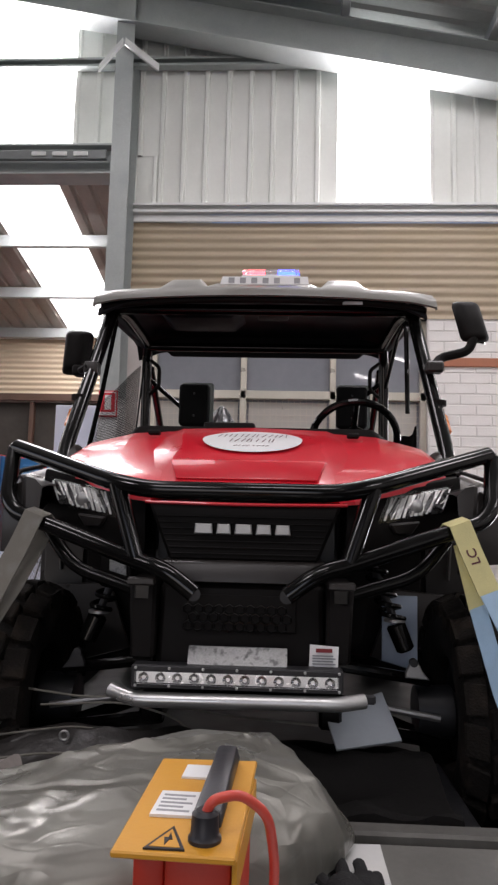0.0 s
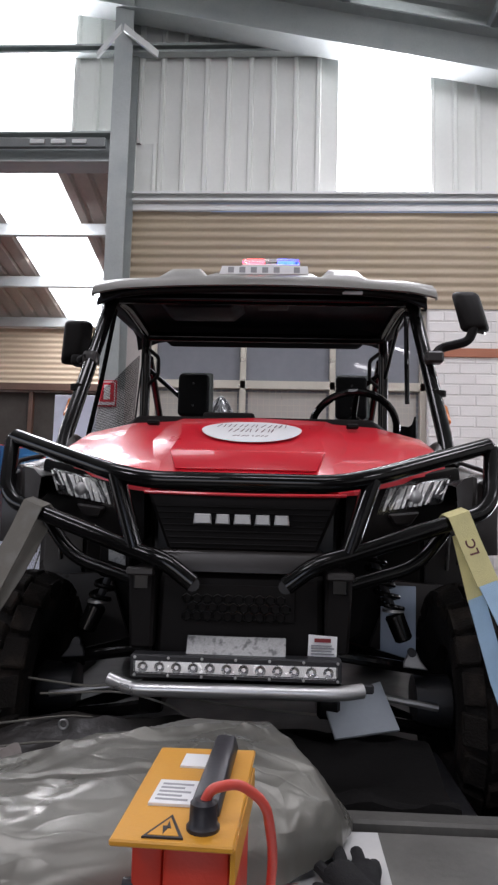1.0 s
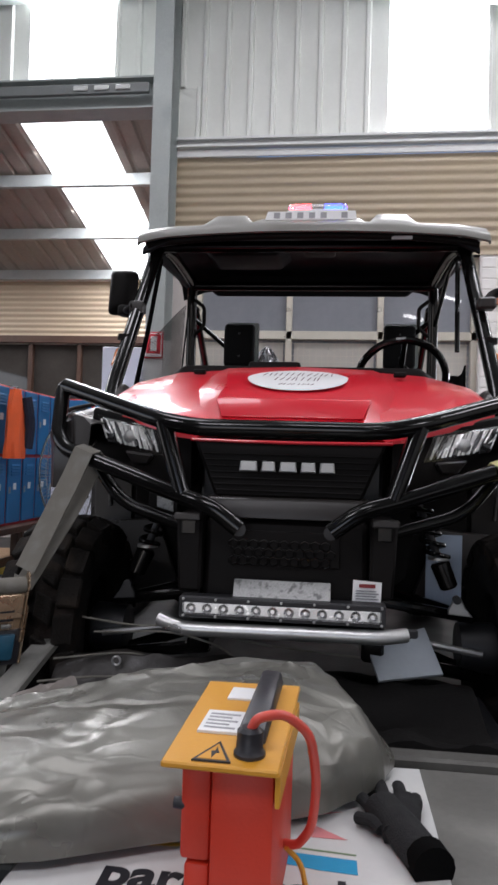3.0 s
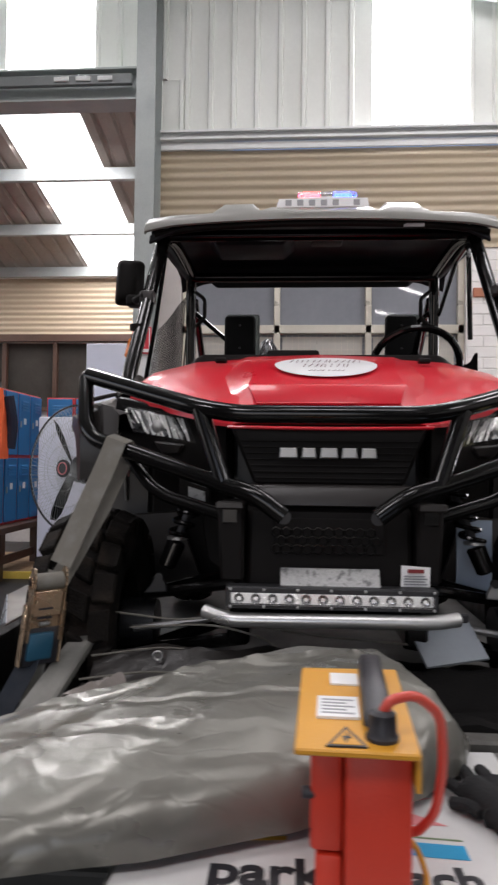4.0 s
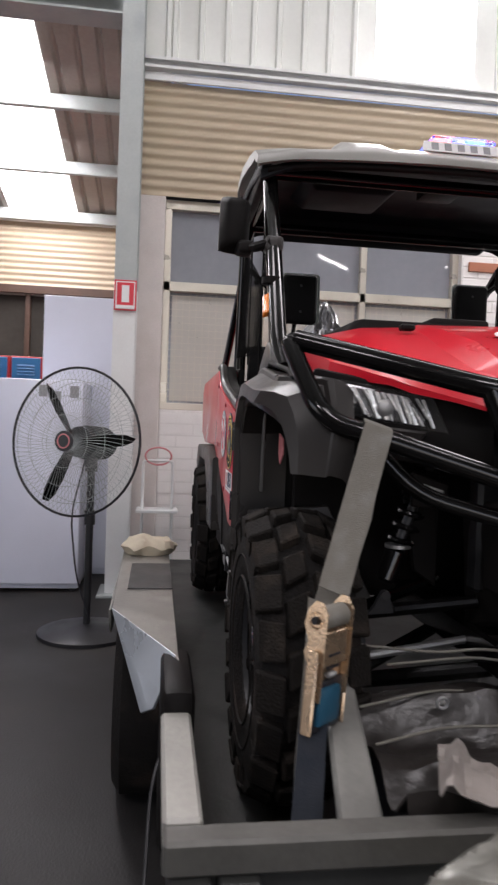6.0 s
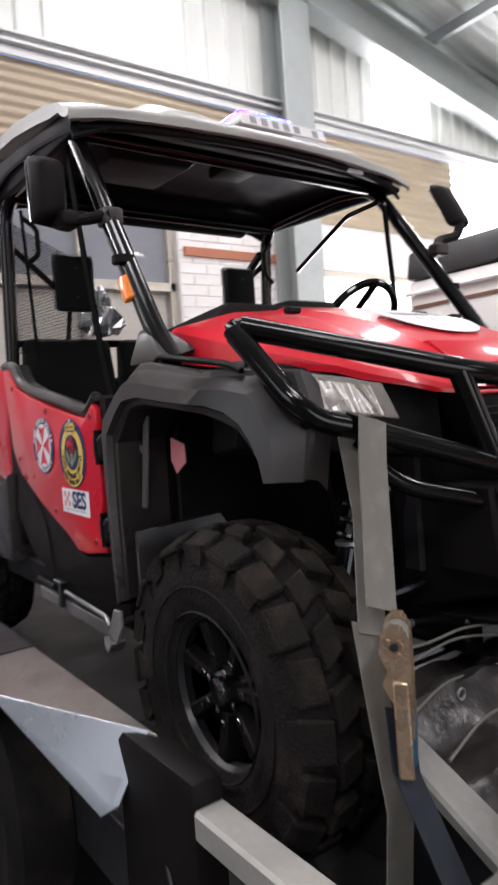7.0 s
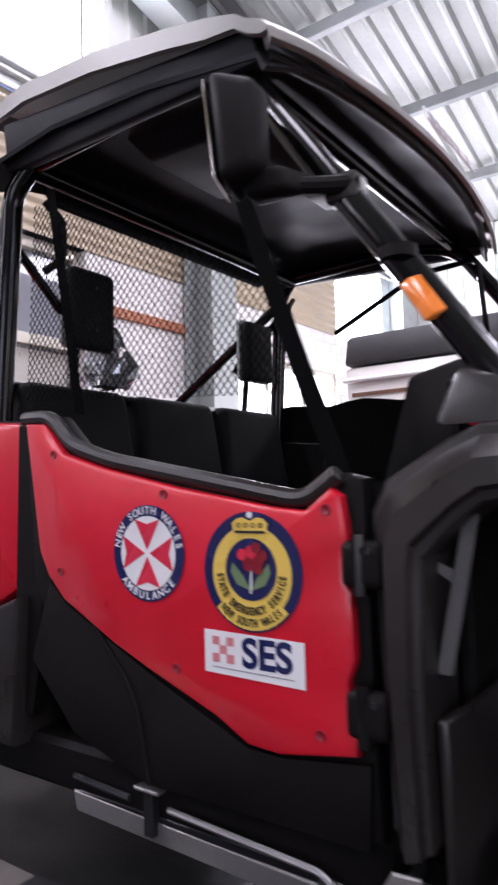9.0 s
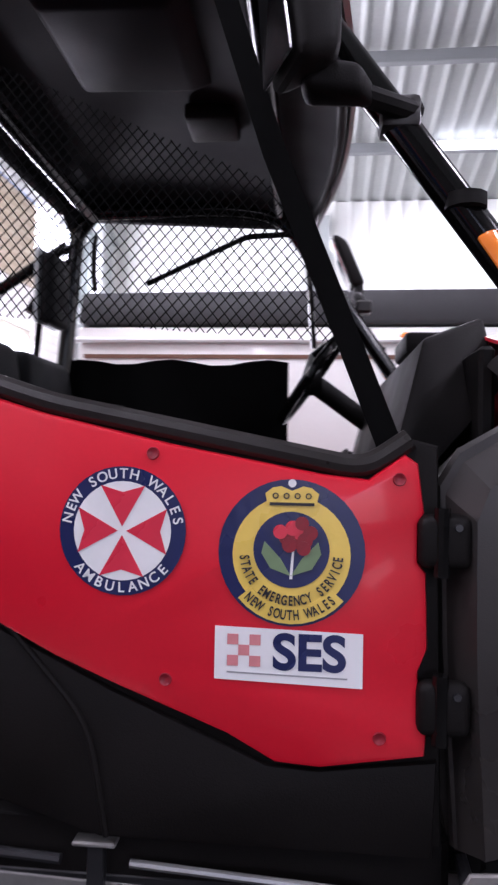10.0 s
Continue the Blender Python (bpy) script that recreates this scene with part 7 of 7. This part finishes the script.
cov = tagged(part("vinyl_cover", cover(0, 21), M_VINYL, None), "creased black vinyl cover with metal eyelets folded in the trailer", "cover")
part("corner_flap", hexa([(-0.235, 1.725, 0.630), (-0.150, 1.715, 0.632), (-0.165, 1.73, 0.672), (-0.215, 1.735, 0.668),
                          (-0.235, 1.729, 0.630), (-0.150, 1.719, 0.632), (-0.165, 1.734, 0.672), (-0.215, 1.739, 0.668)], 0.0015), M_VINYL, cov, "turned-up corner of the cover")
for x, y, z in ((-0.43, 1.70, 0.655), (-0.198, 1.722, 0.652)):
    part("eyelet", tube([(x + 0.011 * math.cos(a), y, z + 0.011 * math.sin(a)) for a in [2 * math.pi * k / 14 for k in range(14)]], 0.003, 6, 0.001, True), M_SILVER, cov, "metal eyelet")
for pts in (((-0.60, 1.70, 0.650), (-0.42, 1.74, 0.668), (-0.30, 1.74, 0.655), (-0.24, 1.72, 0.645)), ((-0.60, 1.60, 0.622), (-0.45, 1.64, 0.634), (-0.33, 1.65, 0.628)),
            ((-0.52, 1.78, 0.705), (-0.30, 1.80, 0.715), (-0.16, 1.76, 0.690), (-0.10, 1.72, 0.655))):
    part("welt", tube(pts, 0.0028, 6, 0.1), M_STRAP, cov, "pale welted seam")
part("hem_cord", tube([(-0.60, 1.83, 0.735), (-0.40, 1.80, 0.722), (-0.30, 1.79, 0.735), (-0.05, 1.76, 0.70), (0.2, 1.74, 0.69)], 0.003, 6, 0.1), M_STRAP, cov, "pale edge cord")
rows = []
for i in range(13):
    row = []
    for j in range(13):
        a, b = i / 12, j / 12
        p = Vector((-0.575, 1.376, 0)).lerp(Vector((-0.505, 1.548, 0)), b).lerp(Vector((-0.452, 1.374, 0)).lerp(Vector((-0.400, 1.462, 0)), b), a)
        fold = 0.030 * math.exp(-((a - 0.12 - 0.15 * b) / 0.10) ** 2) - 0.016 * a
        row.append((p.x, p.y, 0.640 + fold + 0.012 * noise.noise(p * 22) + 0.010 * (1 - abs(noise.noise(p * 15 + Vector((3, 0, 1)))) ) ** 6))
    rows.append(row)
# right-hand columns of the same folded sheet, coloured nearly black
tagged(part("rubber_mat", cover(20, 37), M_COVERDARK, None), "nearly black right-hand part of the rumpled cover", "mat")
tagged(part("folded_sheet", thicken(loft(rows), 0.002), M_FLAP, None, sharp=0.4), "crumpled brown-grey sheet lying on the vinyl cover", "sheet")
tagged(part("support_box", box(-0.55, 0.55, 1.43, 1.95, 0.306, 0.545, 0.01), M_BLACKSTEEL, None), "black box under the folded cover", "box")
panel = tagged(part("loose_panel", hexa([(0.22, 1.84, 0.705), (0.385, 1.92, 0.735), (0.415, 1.78, 0.650), (0.245, 1.72, 0.640),
                                         (0.22, 1.845, 0.699), (0.385, 1.925, 0.729), (0.415, 1.785, 0.644), (0.245, 1.725, 0.634)], 0.001), M_PANELGREY, None), "pale grey plastic panel lying on the black right part of the cover", "panel")

# ---- things round the shed ----
HERE[0] = Matrix.Identity(4)


def fan():
    c = Vector((-1.565, 4.16, 1.085))
    nrm = Vector((-0.46, -0.888, 0.04)).normalized()
    side = nrm.cross(Vector((0, 0, 1))).normalized()
    up = side.cross(nrm)
    f = thing("pedestal_fan", (-1.46, 4.30, 0), "large black pedestal fan with a wire cage", "fan")

    def at(r, a, d):
        return c + (side * math.cos(a) + up * math.sin(a)) * r + nrm * d
    cage = part("cage", tube([at(0.40, 2 * math.pi * k / 48, 0) for k in range(48)], 0.007, 6, 0.001, True), M_BLACKSTEEL, f, "round wire guard")
    for r, d in ((0.33, 0.055), (0.24, 0.08), (0.14, 0.09), (0.33, -0.055), (0.24, -0.08), (0.14, -0.09)):
        part("cage_ring", tube([at(r, 2 * math.pi * k / 36, d) for k in range(36)], 0.0014, 4, 0.001, True), M_STEEL, cage)
    bm = bmesh.new()
    for k in range(84):
        a = 2 * math.pi * k / 84
        for sg in (1, -1):
            tube([at(0.05, a, 0.092 * sg), at(0.24, a + 0.10, 0.08 * sg), at(0.34, a + 0.16, 0.053 * sg), at(0.40, a + 0.2, 0.0)], 0.0011, 3, 0.02, bm=bm, cap=False)
    spokes = part("guard_wire", bm, M_STEEL, cage, smooth=False)
    for k in range(3):
        a = radians(57 + 120 * k)
        rows = []
        for r, wid in ((0.05, 0.035), (0.12, 0.05), (0.22, 0.066), (0.31, 0.058), (0.365, 0.02)):
            rows.append([at(r, a + q * wid / r / 2, 0.016 * q) for q in (-1, -0.3, 0.4, 1)])
        part("blade", thicken(loft(rows), 0.004), M_NET, f, "black fan blade")
    part("hub_badge", tube([at(0, 0, 0.085), at(0, 0, 0.098)], 0.055, 20), M_BLACKSTEEL, f, "black round hub")
    part("badge_ring", tube([at(0.036, 2 * math.pi * k / 24, 0.1) for k in range(24)], 0.004, 6, 0.001, True), M_PINK, f)
    part("motor", tube([c - nrm * 0.04, c - nrm * 0.12, c - nrm * 0.30], 0.085, 18, 0.02), M_BLACKSTEEL, f, "finned black motor")
    for k in range(7):
        d = -0.10 - k * 0.028
        part("motor_fin", tube([at(0.09, 2 * math.pi * q / 20, d) for q in range(20)], 0.005, 5, 0.001, True), M_BLACKSTEEL, f)
    b = c - nrm * 0.17
    part("yoke", tube([b - Vector((0, 0, 0.05)), b - Vector((0, 0, 0.16))], 0.035, 12), M_BLACKSTEEL, f)
    part("pole", tube([b - Vector((0, 0, 0.14)), Vector((b.x, b.y, 0.04))], 0.021, 12), M_BLACKSTEEL, f)
    part("pole_collar", tube([b - Vector((0, 0, 0.38)), b - Vector((0, 0, 0.46))], 0.03, 12), M_BLACKSTEEL, f)
    part("base", turned([(0, 0.27), (0.02, 0.27), (0.04, 0.20), (0.06, 0.04)], 28, "z", (b.x, b.y, 0)), M_BLACKSTEEL, f)
    part("flex", tube([b - Vector((0.03, 0, 0.08)), b + Vector((-0.10, -0.05, -0.40)), b + Vector((-0.06, -0.05, -0.75)), b + Vector((0.02, -0.02, -1.0))], 0.005, 6, 0.1), M_INK, f)


fan()

fr = thing("fridge", (-1.93, 5.45, 0), "white enamel fridge standing behind the fan", "fridge")
part("body", box(-2.222, -1.652, 5.29, 5.80, 0.02, 1.48, 0.012, 2), M_WHITEGOODS, fr)
part("door", box(-2.222, -1.652, 5.245, 5.285, 0.06, 1.478, 0.014, 2), M_WHITEGOODS, fr)
part("seal", box(-2.21, -1.665, 5.284, 5.292, 0.07, 1.47), M_GREYINK, fr)
for x in (-2.19, -1.70):
    part("foot", turned([(0, 0.02), (0.03, 0.02)], 10, "z", (x, 5.33, 0)), M_INK, fr)
for x, z in ((-1.86, 1.32), (-1.74, 1.36), (-1.95, 1.36)):
    part("magnet", box(x, x + 0.06, 5.24, 5.246, z, z + 0.08, 0.001), M_GREYINK, fr)
tall = thing("tall_cabinet", (-1.78, 6.05, 0), "tall plain white cabinet beside the column", "cabinet")
part("body", box(-2.04, -1.50, 5.87, 6.30, 0.0, 2.17, 0.006), M_WHITEGOODS, tall)
part("door", box(-2.035, -1.505, 5.845, 5.866, 0.05, 2.165, 0.004), M_WHITEGOODS, tall)
part("handle", box(-1.55, -1.535, 5.825, 5.846, 1.0, 1.15, 0.003), M_SILVER, tall)
sign = tagged(part("extinguisher_sign", box(-1.456, -1.306, 5.148, 5.154, 1.965, 2.172, 0.001), M_SIGNRED, None, smooth=False), "red and white fire equipment sign on the column", "sign")
part("sign_border", box(-1.446, -1.316, 5.1455, 5.1478, 1.975, 2.162), M_WHITE, sign, smooth=False)
part("sign_field", box(-1.438, -1.324, 5.143, 5.1452, 1.983, 2.154), M_SIGNRED, sign, smooth=False)
part("sign_symbol", box(-1.405, -1.355, 5.1405, 5.1428, 2.02, 2.135), M_WHITE, sign, "white extinguisher shape", False)
part("sign_foot", box(-1.446, -1.316, 5.1405, 5.1428, 1.978, 2.0), M_WHITE, sign, smooth=False)
# shelf of odds under the window
reel = thing("cable_reel", (-1.10, 5.10, 0), "white wire reel stand with coiled cord under the window", "reel")
part("stand", tube([(-1.22, 5.08, 0.0), (-1.22, 5.08, 0.95), (-1.02, 5.08, 0.95), (-1.02, 5.08, 0.0)], 0.01, 8, 0.03), M_WSTEEL, reel)
part("coil", tube([(-1.12 + 0.09 * math.cos(k * 0.5), 5.07 + 0.004 * k / 6, 0.98 + 0.06 * math.sin(k * 0.5)) for k in range(50)], 0.006, 6, 0.01), M_PINK, reel, "loosely coiled pale cord")
part("shelf", box(-1.26, -0.98, 5.0, 5.2, 0.60, 0.62, 0.003), M_WSTEEL, reel)


# lockers on their stands
def locker_row(n, m):
    for k in range(n):
        HERE[0] = m @ Matrix.Translation((0.305 * k, 0, 0))
        lk = thing("locker", (0.15, 0.22, 0.52), "blue metal locker with a red frame on a dark timber stand", "locker", "staff lockers")
        part("carcass", box(0, 0.30, 0.02, 0.45, 0.52, 1.80, 0.004), M_LOCKRED, lk)
        for z0, z1 in ((0.545, 1.15), (1.18, 1.785)):
            d = part("locker_door", box(0.018, 0.282, 0.0, 0.018, z0, z1, 0.004), M_LOCKER, lk, "blue louvred door")
            for q in range(4):
                z = z1 - 0.08 - q * 0.028
                part("louvre", hexa([(0.07, -0.010, z), (0.23, -0.010, z), (0.23, -0.001, z + 0.016), (0.07, -0.001, z + 0.016),
                                     (0.07, 0.001, z), (0.23, 0.001, z), (0.23, 0.002, z + 0.016), (0.07, 0.002, z + 0.016)]), M_LOCKER, d, smooth=False)
            part("locker_label", box(0.12, 0.18, -0.003, -0.001, z1 - 0.30, z1 - 0.24), M_WHITE, d, "pale door label", False)
            part("locker_latch", box(0.03, 0.05, -0.012, -0.001, (z0 + z1) / 2 - 0.03, (z0 + z1) / 2 + 0.03, 0.002), M_SILVER, d)
    HERE[0] = m
    w = 0.305 * n
    st = thing("locker_stand", (w / 2, 0.2, 0), "dark timber stand under the lockers", "stand", "locker stands")
    part("top", box(-0.02, w + 0.02, -0.10, 0.46, 0.46, 0.518, 0.005), M_DKWOOD, st)
    for q in range(max(2, n // 3 + 1)):
        x = 0.05 + q * (w - 0.16) / max(1, n // 3)
        for y in (0.0, 0.36):
            part("leg", box(x, x + 0.07, y, y + 0.07, 0, 0.46, 0.004), M_DKWOOD, st)
    part("rail", box(0, w, 0.03, 0.06, 0.14, 0.22, 0.004), M_DKWOOD, st)
    HERE[0] = Matrix.Identity(4)


# facing +x along the side, and facing -y at the end
locker_row(9, Matrix.Translation((-2.90, 4.35, 0)) @ Matrix.Rotation(radians(90), 4, "Z"))
locker_row(3, Matrix.Translation((-2.86, 7.10, 0)))
plat = thing("timber_platform", (-3.2, 6.8, 0), "low timber platform with a yellow edge in front of the lockers", "platform")
for k in range(9):
    y = 6.36 + k * 0.145
    part("board", box(-5.2, -1.65, y, y + 0.14, 0.03, 0.068, 0.003), M_WOOD, plat)
part("yellow_edge", box(-5.2, -1.65, 6.325, 6.357, 0.0, 0.07, 0.003), M_YELLOW, plat, "yellow painted edge")
part("bearer", box(-5.2, -1.65, 6.40, 7.6, 0.0, 0.029), M_DKWOOD, plat)


def jacket(x, y, z, w, h, label, material, seed):
    rng = random.Random(seed)
    rows = []
    for i in range(13):
        t = i / 12
        row = []
        wid = w * (0.45 + 0.55 * min(1, t * 3)) * (1 + 0.08 * math.sin(t * 9))
        for j in range(17):
            a = 2 * math.pi * j / 16
            fold = 1 + 0.16 * math.sin(a * 5 + t * 4 + seed)
            row.append((x + 0.07 * fold * math.cos(a) * (0.6 + t * 0.5), y + wid / 2 * math.sin(a) * fold, z - h * t))
        rows.append(row)
    ob = tagged(part("work_jacket", thicken(loft(rows), 0.004), material, None), label, "jacket", "hanging jackets")
    part("sleeve", tube([(x + 0.05, y + w * 0.4, z - 0.06), (x + 0.08, y + w * 0.55, z - 0.3), (x + 0.06, y + w * 0.5, z - h * 0.85)], 0.05, 10, 0.1), M_NAVYCLOTH, ob, "navy sleeve")
    part("hook", tube([(x - 0.06, y, z + 0.02), (x, y, z + 0.03), (x, y, z - 0.02)], 0.005, 6, 0.02), M_SILVER, ob)
    return ob


jacket(-2.80, 5.78, 1.76, 0.26, 0.62, "orange and navy high-visibility jacket hung on a locker", M_HIVIS, 1)
for y, w in ((4.95, 0.32), (5.3, 0.26), (5.6, 0.22)):
    bm = turned([(0, 0.0), (0.0, w * 0.5), (0.05, w * 0.55), (0.11, w * 0.4), (0.14, 0.0)], 16, "z", (-3.1, y, 1.802))
    for v in bm.verts:
        v.co += Vector((0.03 * noise.noise(v.co * 6), 0.03 * noise.noise(v.co * 7 + Vector((5, 5, 5))), 0))
    tagged(part("kit_bag", bm, M_INK, None), "soft black kit bag on top of the lockers", "bag", "kit bags")

# the truck parked alongside
tr = thing("truck", (3.3, 1.6, 0), "white truck with a black canvas top rail parked alongside", "truck")
part("body", hexa([(2.32, -2.2, 0.95), (4.25, -2.2, 0.95), (4.25, 4.18, 0.95), (2.32, 4.18, 0.95),
                   (2.30, -2.2, 2.07), (4.27, -2.2, 2.07), (4.27, 4.20, 2.07), (2.30, 4.20, 2.07)], 0.03, 2), M_TRUCKW, tr, "white side body")
part("top_rail", hexa([(2.28, -2.2, 2.075), (4.29, -2.2, 2.075), (4.29, 4.20, 2.075), (2.28, 4.20, 2.075),
                       (2.30, -2.2, 2.32), (4.27, -2.2, 2.32), (4.27, 4.18, 2.28), (2.30, 4.18, 2.28)], 0.03, 2), M_TRUCKB, tr, "black canvas top rail")
part("stripe", box(2.296, 2.302, -2.2, 4.15, 1.87, 1.895), M_BROWN, tr, "thin brown stripe", False)
part("stripe", box(2.40, 4.2, 4.203, 4.207, 1.87, 1.895), M_BROWN, tr, "thin brown stripe", False)
part("rub_rail", tube([(2.285, -2.2, 1.98), (2.285, 4.2, 1.98)], 0.018, 8), M_WSTEEL, tr)
part("chassis", box(2.6, 4.0, -2.4, 4.0, 0.62, 0.94, 0.02), M_BLACKSTEEL, tr)
for x in (2.45, 4.1):
    for y in (-1.4, 3.1):
        part("truck_tyre", turned([(x - 0.12, 0.22), (x - 0.13, 0.42), (x - 0.09, 0.47), (x + 0.09, 0.47), (x + 0.13, 0.42), (x + 0.12, 0.22)], 32, "x", (0, y, 0.47)), M_RUBBER, tr)
part("rail_light", turned([(2.30, 0.03), (2.285, 0.03), (2.275, 0.018), (2.275, 0)], 14, "x", (0, 2.2, 2.0)), M_ORANGE, tr)

# ---- painted brick wall: pieces that share their meshes ----
rail = structure("wall_rail", box(1.2, 2.40, GABLE - 0.035, GABLE - 0.013, 2.462, 2.535, 0.004), M_BLOCKRED, "red-brown rail along the brick wall", "rail")
wall = bpy.data.objects["wall_block"]
wall_low = bpy.data.objects["wall_block_low"]
shared = {w: mesh_of(box(-w / 2, w / 2, -0.012, 0.012, -0.038, 0.038, 0.003), "brick", M_BLOCK) for w in (0.24, 0.115, 0.18)}
rest = bmesh.new()
for x0, x1, rows, y, owner in ((1.16, SIDE - 0.02, 33, GABLE - 0.001, wall), (-1.12, 1.14, 15, GABLE + 0.02, wall_low)):
    for r in range(rows):
        x = x0 + (0.0 if r % 2 else -0.125)
        z = 0.043 + r * 0.0862
        while x < x1 - 0.05:
            a, b = max(x, x0), min(x + 0.24, x1)
            w = min(shared, key=lambda k: abs(k - (b - a)))
            if b - a > 0.06:
                if owner is wall and z < DOOR_T + 0.03 and a > DOOR_L - 0.12 and b < DOOR_R + 0.12:
                    pass
                elif owner is wall and z > 1.25 and x < 4.6:
                    ob = new("brick", shared[w])
                    settle(ob, Matrix.Translation(((a + b) / 2, y, z)), owner)
                else:
                    box((a + b) / 2 - w / 2, (a + b) / 2 + w / 2, y - 0.012, y + 0.012, z - 0.038, z + 0.038, bm=rest)
            x += 0.25
ob = part("brickwork", rest, M_BLOCK, wall, "white painted bricks", False)
ob["kind"] = "stuff"
